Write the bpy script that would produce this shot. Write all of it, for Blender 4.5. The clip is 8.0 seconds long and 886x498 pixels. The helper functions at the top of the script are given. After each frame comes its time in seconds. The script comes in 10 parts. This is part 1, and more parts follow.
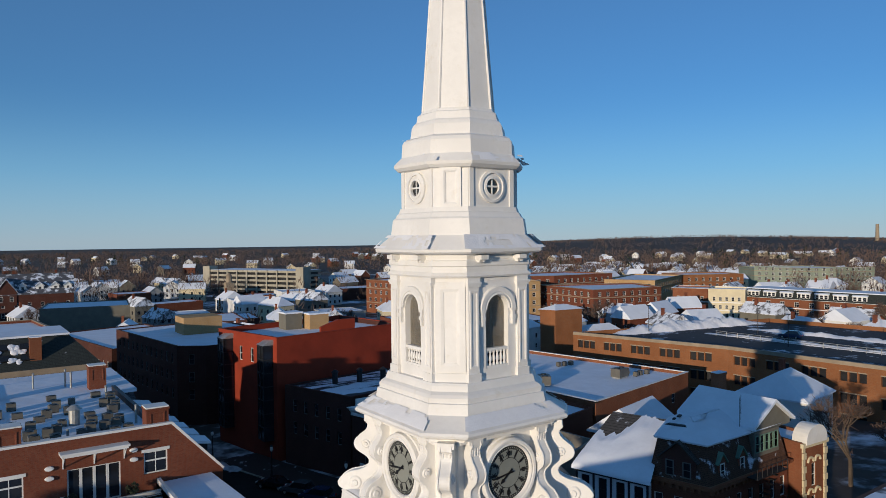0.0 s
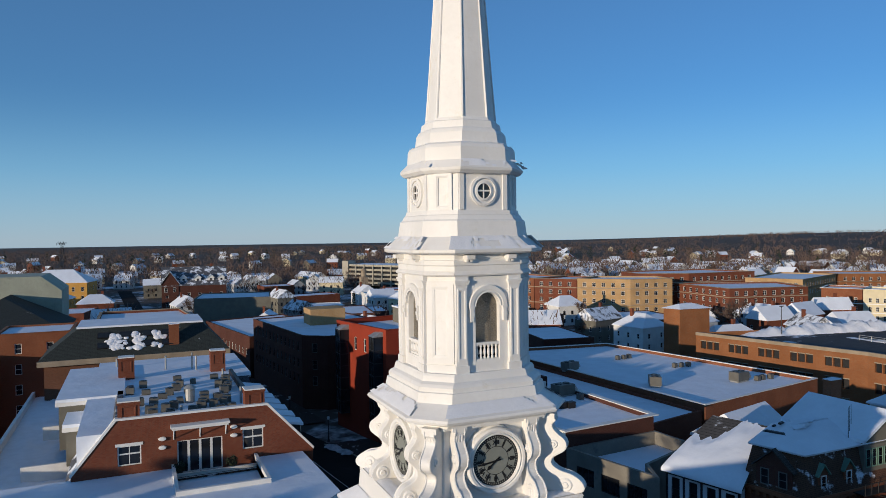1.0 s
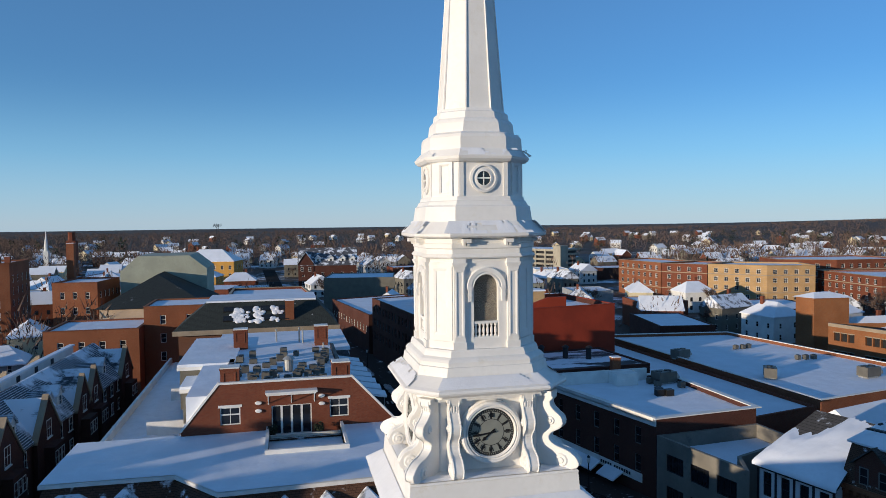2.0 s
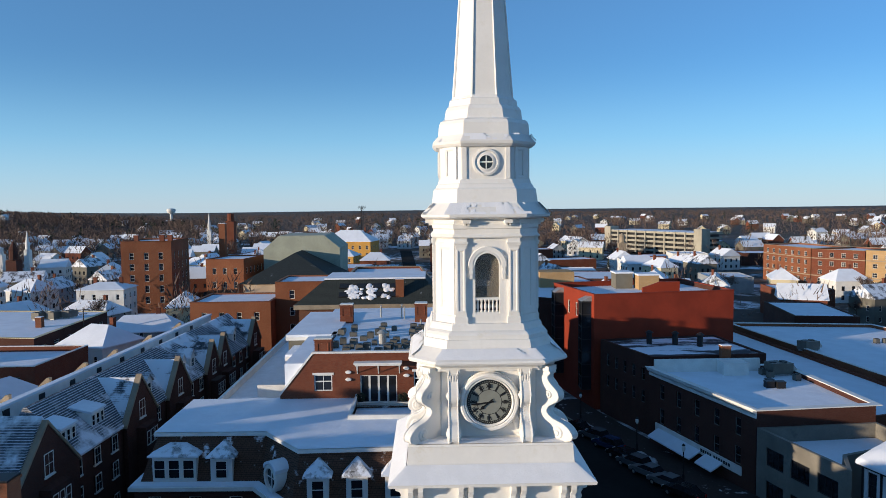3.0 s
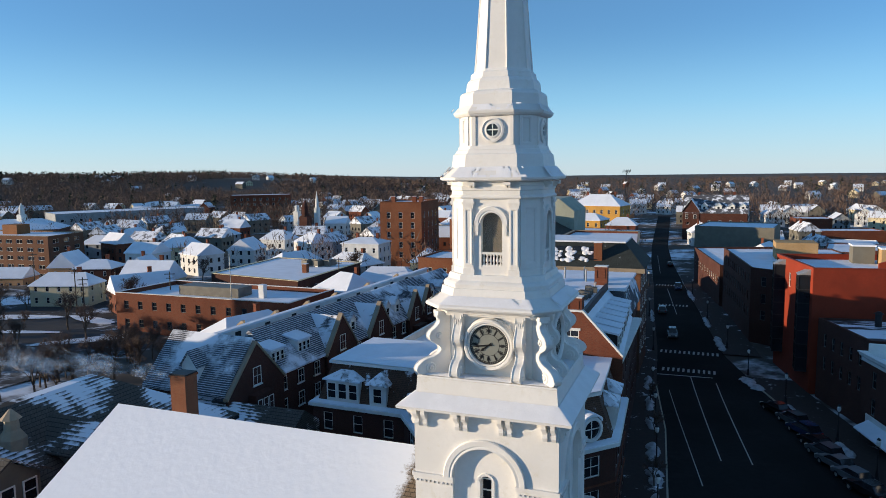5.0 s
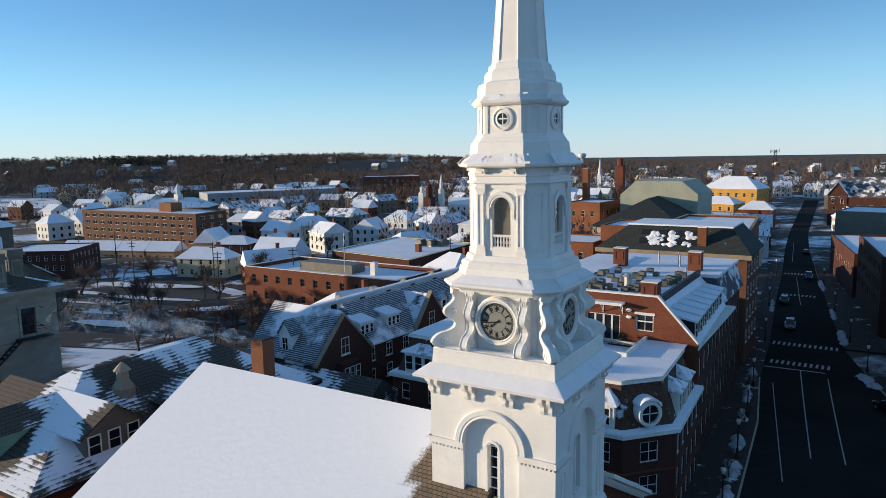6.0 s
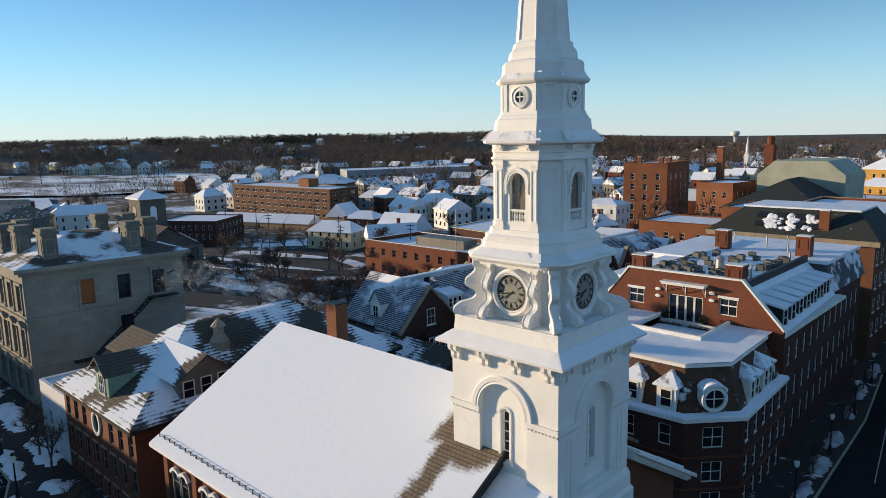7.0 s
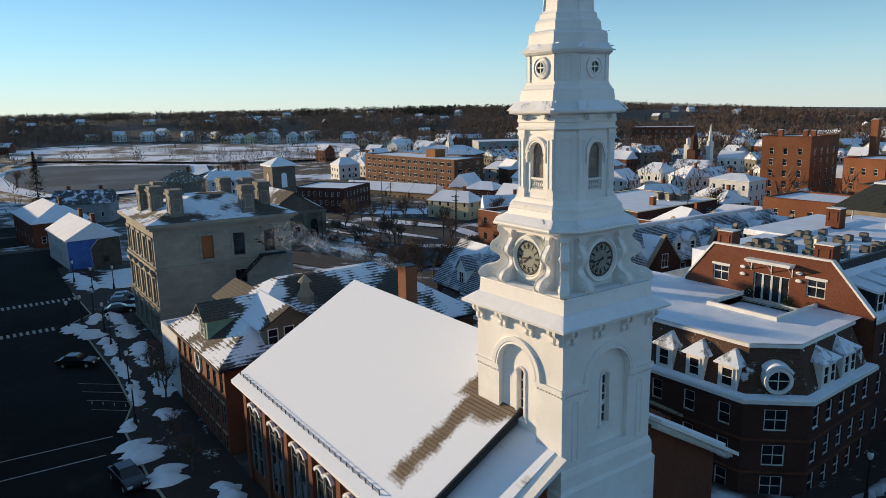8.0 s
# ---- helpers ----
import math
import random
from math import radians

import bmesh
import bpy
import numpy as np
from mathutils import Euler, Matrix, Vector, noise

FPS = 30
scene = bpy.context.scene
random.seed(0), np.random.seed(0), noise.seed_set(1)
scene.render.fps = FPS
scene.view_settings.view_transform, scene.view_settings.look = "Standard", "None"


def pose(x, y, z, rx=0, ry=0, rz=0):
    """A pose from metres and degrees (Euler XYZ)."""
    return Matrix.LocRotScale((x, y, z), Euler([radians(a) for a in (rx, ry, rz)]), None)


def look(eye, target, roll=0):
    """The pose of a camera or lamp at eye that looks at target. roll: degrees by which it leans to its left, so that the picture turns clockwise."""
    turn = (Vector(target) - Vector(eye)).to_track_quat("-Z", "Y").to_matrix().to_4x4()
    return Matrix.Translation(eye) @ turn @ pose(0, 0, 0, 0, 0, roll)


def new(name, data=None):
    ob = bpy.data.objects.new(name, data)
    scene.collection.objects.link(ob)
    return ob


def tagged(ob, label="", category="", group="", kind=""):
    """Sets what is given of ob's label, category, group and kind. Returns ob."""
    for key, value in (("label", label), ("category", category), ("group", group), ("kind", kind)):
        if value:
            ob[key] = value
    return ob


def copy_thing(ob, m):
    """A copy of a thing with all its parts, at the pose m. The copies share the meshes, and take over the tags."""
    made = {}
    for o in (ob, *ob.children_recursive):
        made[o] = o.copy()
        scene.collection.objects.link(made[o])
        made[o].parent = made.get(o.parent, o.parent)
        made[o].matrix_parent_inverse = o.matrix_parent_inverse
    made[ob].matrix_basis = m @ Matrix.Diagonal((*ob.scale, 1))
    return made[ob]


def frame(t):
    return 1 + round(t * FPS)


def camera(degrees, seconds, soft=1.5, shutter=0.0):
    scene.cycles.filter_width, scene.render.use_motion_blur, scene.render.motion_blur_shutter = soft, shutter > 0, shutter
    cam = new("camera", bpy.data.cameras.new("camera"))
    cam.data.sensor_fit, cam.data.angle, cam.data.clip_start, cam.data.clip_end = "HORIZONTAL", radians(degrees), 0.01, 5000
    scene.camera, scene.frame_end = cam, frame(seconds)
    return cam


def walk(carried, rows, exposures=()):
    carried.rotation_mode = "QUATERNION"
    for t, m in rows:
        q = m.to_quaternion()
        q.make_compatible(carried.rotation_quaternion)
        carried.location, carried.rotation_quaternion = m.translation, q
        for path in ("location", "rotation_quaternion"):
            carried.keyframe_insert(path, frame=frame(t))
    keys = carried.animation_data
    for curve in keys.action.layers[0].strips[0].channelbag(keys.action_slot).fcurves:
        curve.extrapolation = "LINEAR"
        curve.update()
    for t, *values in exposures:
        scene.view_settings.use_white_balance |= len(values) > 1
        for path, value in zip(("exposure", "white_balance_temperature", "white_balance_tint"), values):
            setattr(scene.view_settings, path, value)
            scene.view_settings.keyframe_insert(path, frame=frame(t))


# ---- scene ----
cam = camera(65.0, 8.0, soft=0.7)
PATH = [
    (0.0, (0.997, 0.632, 32.78), (2.152, 2.265, 32.749), -0.62),
    (0.5, (2.686, -1.483, 32.859), (3.674, 0.256, 32.829), -0.66),
    (1.0, (4.591, -3.513, 32.925), (5.401, -1.685, 32.886), -0.68),
    (1.5, (6.545, -5.257, 32.969), (7.18, -3.361, 32.909), -0.66),
    (3.0, (14.036, -9.296, 32.88), (14.078, -7.301, 32.749), -0.62),
    (3.5, (16.818, -10.269, 32.846), (16.668, -8.281, 32.69), -0.7),
    (4.0, (19.735, -10.945, 32.76), (19.392, -8.982, 32.583), -0.74),
    (4.5, (22.715, -11.309, 32.681), (22.185, -9.391, 32.483), -0.68),
    (6.0, (31.924, -10.918, 32.96), (30.875, -9.237, 32.688), -1.0),
    (6.5, (34.983, -10.082, 32.883), (33.775, -8.515, 32.594), -1.04),
    (7.0, (37.9, -8.844, 32.8), (36.541, -7.413, 32.475), -1.12),
    (7.5, (40.691, -7.371, 32.677), (39.2, -6.088, 32.314), -1.14),
    (8.0, (43.55, -5.805, 32.623), (41.944, -4.68, 32.227), -1.12),
]
walk(cam, [(t, look(eye, target, roll)) for t, eye, target, roll in PATH],
     exposures=[(0.0, 0.0, 6250, 10), (1.5, 0.22, 6250, 10), (3.5, 0.64, 6550, 10), (4.5, 0.7, 6750, 10), (6.5, 0.8, 7200, 10), (8.0, 0.78, 7950, 10)])

# ---- light: low winter sun, clear sky ----
SUN_TO = Vector((0.9135, 0.4067, 0.0)).normalized()   # the way the light travels, on the ground
SUN_ELEV = radians(6.9)
sun_data = bpy.data.lights.new("sun", "SUN")
sun_data.energy, sun_data.angle, sun_data.color = 3.6, radians(0.5), (1.0, 0.82, 0.61)
sun = new("sun", sun_data)
sun_ray = SUN_TO * math.cos(SUN_ELEV) - Vector((0, 0, math.sin(SUN_ELEV)))
sun.rotation_mode = "QUATERNION"
sun.rotation_quaternion = sun_ray.to_track_quat("-Z", "Y")
sun.location = (-120, -60, 80)
world = bpy.data.worlds.new("world")
scene.world = world
world.use_nodes = True
wn = world.node_tree
sky = wn.nodes.new("ShaderNodeTexSky")
sky.sky_type, sky.sun_disc = "NISHITA", False
sky.sun_elevation, sky.sun_rotation = SUN_ELEV, math.atan2(-SUN_TO.x, -SUN_TO.y)
sky.air_density, sky.dust_density, sky.ozone_density = 0.9, 0.0, 5.2
wn.nodes["Background"].inputs["Strength"].default_value = 0.13
haze = wn.nodes.new("ShaderNodeMix")   # thin winter haze over the clear sky, thicker towards the horizon
haze.data_type = "RGBA"
up = wn.nodes.new("ShaderNodeSeparateXYZ")
wn.links.new(wn.nodes.new("ShaderNodeTexCoord").outputs["Generated"], up.inputs[0])
depth = wn.nodes.new("ShaderNodeMapRange")
depth.interpolation_type = "SMOOTHERSTEP"
depth.inputs["From Min"].default_value, depth.inputs["From Max"].default_value = -0.02, 0.22
depth.inputs["To Min"].default_value, depth.inputs["To Max"].default_value = 0.6, 0.12
wn.links.new(up.outputs[2], depth.inputs["Value"])
pale = wn.nodes.new("ShaderNodeMix")   # the haze itself is palest low down
pale.data_type = "RGBA"
pale.inputs[6].default_value, pale.inputs[7].default_value = (3.2, 4.2, 5.2, 1), (2.3, 4.25, 5.85, 1)
low = wn.nodes.new("ShaderNodeMapRange")
low.inputs["From Min"].default_value, low.inputs["From Max"].default_value = 0.0, 0.09
wn.links.new(up.outputs[2], low.inputs["Value"])
wn.links.new(low.outputs["Result"], pale.inputs[0])
wn.links.new(pale.outputs[2], haze.inputs[7])
wn.links.new(depth.outputs["Result"], haze.inputs[0])
wn.links.new(sky.outputs["Color"], haze.inputs[6])
wn.links.new(haze.outputs[2], wn.nodes["Background"].inputs["Color"])


# ---- materials ----
def material(name, build, rough=0.8, metal=0.0, bump=0.0, bump_scale=8.0, spec=0.3, relief=0.05):
    m = bpy.data.materials.new(name)
    m.use_nodes = True
    nt = m.node_tree
    bsdf = nt.nodes["Principled BSDF"]
    bsdf.inputs["Roughness"].default_value = rough
    bsdf.inputs["Metallic"].default_value = metal
    bsdf.inputs["Specular IOR Level"].default_value = spec
    co = nt.nodes.new("ShaderNodeTexCoord").outputs["Object"]
    colour = build(nt, co)
    nt.links.new(colour, bsdf.inputs["Base Color"])
    if bump:
        b = nt.nodes.new("ShaderNodeBump")
        b.inputs["Strength"].default_value = bump
        b.inputs["Distance"].default_value = relief
        nt.links.new(tex_noise(nt, co, bump_scale, 4), b.inputs["Height"])
        nt.links.new(b.outputs["Normal"], bsdf.inputs["Normal"])
    return m


def tex_noise(nt, co, scale, detail=3, rough=0.55):
    n = nt.nodes.new("ShaderNodeTexNoise")
    n.inputs["Scale"].default_value, n.inputs["Detail"].default_value, n.inputs["Roughness"].default_value = scale, detail, rough
    nt.links.new(co, n.inputs["Vector"])
    return n.outputs["Fac"]


def ramp(nt, fac, lo, hi):
    r = nt.nodes.new("ShaderNodeMapRange")
    r.interpolation_type = "SMOOTHSTEP"
    r.inputs["From Min"].default_value, r.inputs["From Max"].default_value = lo, hi
    nt.links.new(fac, r.inputs["Value"])
    return r.outputs["Result"]


def mixed(nt, fac, a, b):
    n = nt.nodes.new("ShaderNodeMix")
    n.data_type = "RGBA"
    for i, v in ((0, fac), (6, a), (7, b)):
        if isinstance(v, bpy.types.NodeSocket):
            nt.links.new(v, n.inputs[i])
        elif i == 0:
            n.inputs[0].default_value = v
        else:
            n.inputs[i].default_value = (*v, 1)
    return n.outputs[2]


def calc(nt, op, a, b=0.0):
    n = nt.nodes.new("ShaderNodeMath")
    n.operation = op
    for i, v in enumerate((a, b)):
        if isinstance(v, bpy.types.NodeSocket):
            nt.links.new(v, n.inputs[i])
        else:
            n.inputs[i].default_value = v
    return n.outputs[0]


def scaled(c, k):
    return tuple(v * k for v in c)


def plain(name, c, var=0.15, big=0.4, fine=9.0, dirt=None, **kw):
    """A surface of one colour with broad and fine variation, and stains of the colour dirt."""
    def build(nt, co):
        col = mixed(nt, ramp(nt, tex_noise(nt, co, big), 0.3, 0.7), scaled(c, 1 - var), scaled(c, 1 + var))
        col = mixed(nt, calc(nt, "MULTIPLY", ramp(nt, tex_noise(nt, co, fine, 4), 0.35, 0.75), 0.5), col, scaled(c, 1 - var))
        if dirt:
            col = mixed(nt, calc(nt, "MULTIPLY", ramp(nt, tex_noise(nt, co, big * 2.7, 5, 0.7), 0.56, 0.75), 0.6), col, dirt)
        return col
    return material(name, build, **kw)


def masonry(name, c1, c2, mortar, bw=0.22, bh=0.075, big=0.25, **kw):
    """Coursed brick or stone on upright walls."""
    def build(nt, co):
        sep = nt.nodes.new("ShaderNodeSeparateXYZ")
        nt.links.new(co, sep.inputs[0])
        com = nt.nodes.new("ShaderNodeCombineXYZ")
        nt.links.new(calc(nt, "ADD", sep.outputs[0], sep.outputs[1]), com.inputs[0])
        nt.links.new(sep.outputs[2], com.inputs[1])
        b = nt.nodes.new("ShaderNodeTexBrick")
        nt.links.new(com.outputs[0], b.inputs["Vector"])
        b.inputs["Color1"].default_value, b.inputs["Color2"].default_value, b.inputs["Mortar"].default_value = (*c1, 1), (*c2, 1), (*mortar, 1)
        b.inputs["Scale"].default_value, b.inputs["Mortar Size"].default_value = 1.0, 0.006
        b.inputs["Brick Width"].default_value, b.inputs["Row Height"].default_value = bw, bh
        col = mixed(nt, calc(nt, "MULTIPLY", ramp(nt, tex_noise(nt, co, big, 4), 0.3, 0.7), 0.45), b.outputs["Color"], scaled(c1, 0.62))
        return mixed(nt, calc(nt, "MULTIPLY", ramp(nt, tex_noise(nt, co, big * 9, 5), 0.55, 0.8), 0.3), col, mortar)
    return material(name, build, rough=0.9, bump=0.25, bump_scale=14, **kw)


SNOW = (0.75, 0.79, 0.85)


def shingle(name, c, lo, hi, big=0.5, row=0.16, along=0.3, stripe=0.03):
    """Shingles or slates in courses, on which snow lies in drifts: lo, hi set how much of it."""
    def build(nt, co):
        sep = nt.nodes.new("ShaderNodeSeparateXYZ")
        nt.links.new(co, sep.inputs[0])
        step = calc(nt, "FRACT", calc(nt, "DIVIDE", sep.outputs[2], row))
        side = calc(nt, "FRACT", calc(nt, "DIVIDE", calc(nt, "ADD", calc(nt, "ADD", sep.outputs[0], sep.outputs[1]),
                    calc(nt, "MULTIPLY", calc(nt, "FLOOR", calc(nt, "DIVIDE", sep.outputs[2], row)), along * 0.47)), along))
        joint = calc(nt, "MAXIMUM", calc(nt, "LESS_THAN", step, 0.16), calc(nt, "LESS_THAN", side, 0.08))
        base = mixed(nt, tex_noise(nt, co, 3.0, 4), scaled(c, 0.6), scaled(c, 1.5))
        base = mixed(nt, joint, base, scaled(c, 0.35))
        heap = calc(nt, "ADD", tex_noise(nt, co, big, 5, 0.6), calc(nt, "MULTIPLY", step, -stripe))
        return mixed(nt, ramp(nt, heap, lo, hi), base, SNOW)
    return material(name, build, rough=0.85, bump=0.2, bump_scale=5)


def snowy(name, c, lo, hi, big=0.2):
    """Ground or roof of colour c on which snow lies in patches."""
    def build(nt, co):
        base = mixed(nt, tex_noise(nt, co, big * 8, 5), scaled(c, 0.55), scaled(c, 1.4))
        heap = calc(nt, "ADD", tex_noise(nt, co, big, 6, 0.65), calc(nt, "MULTIPLY", tex_noise(nt, co, big * 7, 4), 0.35))
        return mixed(nt, ramp(nt, heap, lo, hi), base, SNOW)
    return material(name, build, rough=0.85, bump=0.3, bump_scale=2)


def streaked(name, c, squeeze, lo, hi):
    """Snow swept by the wind into long streaks on a dark roof."""
    def build(nt, co):
        m = nt.nodes.new("ShaderNodeMapping")
        m.inputs["Scale"].default_value = squeeze
        nt.links.new(co, m.inputs["Vector"])
        base = mixed(nt, tex_noise(nt, co, 2.0, 4), scaled(c, 0.6), scaled(c, 1.4))
        return mixed(nt, ramp(nt, tex_noise(nt, m.outputs[0], 0.6, 6, 0.6), lo, hi), base, SNOW)
    return material(name, build, rough=0.8, bump=0.5, bump_scale=0.9, relief=0.15)


def slate_lines(name, c, row=0.17):
    """Slates with a line of snow caught on every course and drifts in places."""
    def build(nt, co):
        sep = nt.nodes.new("ShaderNodeSeparateXYZ")
        nt.links.new(co, sep.inputs[0])
        step = calc(nt, "FRACT", calc(nt, "DIVIDE", sep.outputs[2], row))
        base = mixed(nt, tex_noise(nt, co, 3.0, 4), scaled(c, 0.6), scaled(c, 1.5))
        line = calc(nt, "MULTIPLY", ramp(nt, calc(nt, "ADD", step, calc(nt, "MULTIPLY", calc(nt, "SUBTRACT", tex_noise(nt, co, 2.2, 5, 0.7), 0.5), 0.9)), 0.42, 0.14), 0.7)
        drift = ramp(nt, tex_noise(nt, co, 0.22, 6, 0.6), 0.48, 0.62)
        return mixed(nt, calc(nt, "MAXIMUM", line, drift), base, SNOW)
    return material(name, build, rough=0.75, bump=0.3, bump_scale=5)


def island(name, c1, c2, rough=0.9):
    """Twigs and leaves, each clump of its own shade."""
    def build(nt, co):
        g = nt.nodes.new("ShaderNodeNewGeometry")
        return mixed(nt, g.outputs["Random Per Island"], c1, c2)
    return material(name, build, rough=rough)


def glass(name, c, rough=0.06):
    def build(nt, co):
        return mixed(nt, tex_noise(nt, co, 0.35), scaled(c, 0.6), scaled(c, 1.5))
    return material(name, build, rough=rough, spec=0.6)


M_WHITE = plain("white_paint", (0.76, 0.745, 0.71), 0.05, 0.5, 6, dirt=(0.66, 0.62, 0.52), rough=0.55, bump=0.12, bump_scale=5)
M_TRIM = plain("trim_paint", (0.74, 0.73, 0.69), 0.08, 0.7, 8, rough=0.6)
M_SNOW = plain("snow", SNOW, 0.05, 0.35, 3, rough=0.75, bump=0.55, bump_scale=0.6, relief=0.12)
M_FROST = plain("frost_crust", (0.78, 0.785, 0.8), 0.04, 1.2, 12, rough=0.7, bump=0.35, bump_scale=14, relief=0.03)
M_CRUST = plain("snow_crust", (0.78, 0.79, 0.82), 0.05, 1.2, 12, rough=0.7, bump=1.0, bump_scale=9)
M_SLUSH = plain("dirty_street_snow", (0.42, 0.42, 0.44), 0.3, 0.9, 7, dirt=(0.12, 0.11, 0.1), rough=0.85, bump=1.0, bump_scale=9)
M_BRICK = masonry("red_brick", (0.156, 0.041, 0.020), (0.205, 0.059, 0.028), (0.164, 0.090, 0.061))
M_BRICK_DARK = masonry("dark_brick", (0.070, 0.023, 0.016), (0.098, 0.033, 0.022), (0.090, 0.057, 0.045))
M_BRICK_ORANGE = masonry("orange_brick", (0.205, 0.066, 0.03), (0.255, 0.09, 0.041), (0.230, 0.123, 0.070))
M_BRICK_UMBER = masonry("umber_brick", (0.135, 0.056, 0.031), (0.17, 0.073, 0.041), (0.15, 0.09, 0.06))
M_BRICK_BROWN = masonry("brown_brick", (0.238, 0.086, 0.030), (0.287, 0.111, 0.041), (0.230, 0.139, 0.082))
M_RED = plain("red_painted_wall", (0.25, 0.034, 0.014), 0.15, 0.3, 5, dirt=(0.2, 0.04, 0.022), rough=0.85)
M_GRANITE = masonry("granite_ashlar", (0.25, 0.235, 0.195), (0.31, 0.285, 0.24), (0.15, 0.14, 0.12), 1.3, 0.55)
M_STONE_DARK = masonry("dark_stone", (0.12, 0.105, 0.085), (0.16, 0.14, 0.115), (0.09, 0.08, 0.07), 0.9, 0.4)
M_TAN = masonry("tan_brick", (0.42, 0.26, 0.11), (0.5, 0.32, 0.15), (0.4, 0.3, 0.2))
M_CREAM = plain("cream_clapboard", (0.62, 0.54, 0.36), 0.08, 0.4, 7)
M_YELLOW = plain("yellow_clapboard", (0.5, 0.27, 0.06), 0.1, 0.4, 7)
M_GREY = plain("grey_clapboard", (0.30, 0.32, 0.33), 0.12, 0.4, 7)
M_GREEN = plain("sage_panel", (0.22, 0.26, 0.2), 0.1, 0.3, 5)
M_BLUE = plain("blue_membrane", (0.03, 0.13, 0.40), 0.25, 0.5, 3, dirt=(0.06, 0.14, 0.3), rough=0.5)
M_TARP = plain("weathered_sheathing", (0.34, 0.36, 0.29), 0.12, 0.15, 3, dirt=(0.22, 0.24, 0.2))
M_CONCRETE = plain("concrete", (0.36, 0.33, 0.26), 0.14, 0.2, 4, dirt=(0.2, 0.18, 0.15))
M_DARKTRIM = plain("dull_sash", (0.16, 0.155, 0.145), 0.15, 0.8, 8)
M_SLATE = shingle("slate", (0.09, 0.095, 0.11), 0.47, 0.62)
M_SLATE_SNOW = shingle("snowy_slate", (0.12, 0.12, 0.13), 0.36, 0.52)
M_SLATE_BARE = shingle("bare_slate", (0.07, 0.065, 0.06), 0.60, 0.72)
M_SHINGLE = shingle("brown_shingle", (0.17, 0.13, 0.09), 0.52, 0.66, big=0.9)
M_MANSARD = shingle("red_brown_shingle", (0.095, 0.048, 0.03), 0.56, 0.68, big=0.8)
M_GREEN_ROOF = shingle("dark_green_shingle", (0.03, 0.037, 0.035), 0.66, 0.78)
M_ASPHALT = plain("asphalt", (0.017, 0.017, 0.017), 0.3, 0.06, 1.5, dirt=(0.034, 0.033, 0.032), rough=0.95, bump=0.2, spec=0.06)
M_BRICK_PAVE = snowy("snowy_pavement", (0.04, 0.026, 0.022), 0.78, 0.92, 0.35)


def ground_material():
    """Snow and bare soil in the town; beyond it the brown floor of the woods."""
    def build(nt, co):
        base = mixed(nt, tex_noise(nt, co, 0.3, 5), (0.035, 0.028, 0.024), (0.10, 0.08, 0.065))
        heap = calc(nt, "ADD", tex_noise(nt, co, 0.03, 6, 0.65), calc(nt, "MULTIPLY", tex_noise(nt, co, 0.21, 4), 0.35))
        vec = nt.nodes.new("ShaderNodeVectorMath")
        vec.operation = "LENGTH"
        nt.links.new(co, vec.inputs[0])
        heap = calc(nt, "SUBTRACT", heap, calc(nt, "MULTIPLY", ramp(nt, vec.outputs["Value"], 500, 1000), 0.2))
        return mixed(nt, ramp(nt, heap, 0.66, 0.82), base, SNOW)
    return material("winter_ground", build, rough=0.9, bump=0.3, bump_scale=2)


M_GROUND = ground_material()
M_MARK = plain("road_paint", (0.36, 0.36, 0.35), 0.15, 0.8, 6)
# dark metal; also the flat dark standing in for shade inside the garages
M_DARK = plain("dark_metal_and_shade", (0.03, 0.03, 0.032), 0.2, 1.0, 9, rough=0.5, metal=0.4)
M_STEEL = plain("galvanised_steel", (0.42, 0.42, 0.40), 0.15, 0.9, 9, rough=0.45, metal=0.6)
M_UNIT = plain("tan_sheet_metal", (0.15, 0.142, 0.12), 0.15, 0.8, 9, rough=0.5, metal=0.2)
M_GLASS = glass("window_glass", (0.016, 0.018, 0.022))


def sheet_material():
    """Dusty clear sheeting in the belfry's openings: partly see-through."""
    m = bpy.data.materials.new("dusty_sheeting")
    m.use_nodes = True
    nt = m.node_tree
    co = nt.nodes.new("ShaderNodeTexCoord").outputs["Object"]
    bsdf = nt.nodes["Principled BSDF"]
    nt.links.new(mixed(nt, tex_noise(nt, co, 1.3, 4), (0.17, 0.15, 0.12), (0.30, 0.27, 0.22)), bsdf.inputs["Base Color"])
    bsdf.inputs["Roughness"].default_value = 0.25
    clear = nt.nodes.new("ShaderNodeBsdfTransparent")
    mix = nt.nodes.new("ShaderNodeMixShader")
    nt.links.new(calc(nt, "ADD", 0.35, calc(nt, "MULTIPLY", tex_noise(nt, co, 0.9, 3), 0.4)), mix.inputs[0])
    nt.links.new(clear.outputs[0], mix.inputs[1])
    nt.links.new(bsdf.outputs[0], mix.inputs[2])
    nt.links.new(mix.outputs[0], nt.nodes["Material Output"].inputs["Surface"])
    return m


M_SHEET = sheet_material()
M_BARK = plain("bark", (0.10, 0.075, 0.055), 0.25, 1.0, 9)
M_TWIG = island("twigs", (0.1, 0.068, 0.054), (0.155, 0.104, 0.08))
M_PINE = island("pine_needles", (0.014, 0.02, 0.012), (0.03, 0.04, 0.022))
M_COPPER = plain("weathered_copper", (0.16, 0.28, 0.21), 0.2, 0.8, 6, rough=0.6)

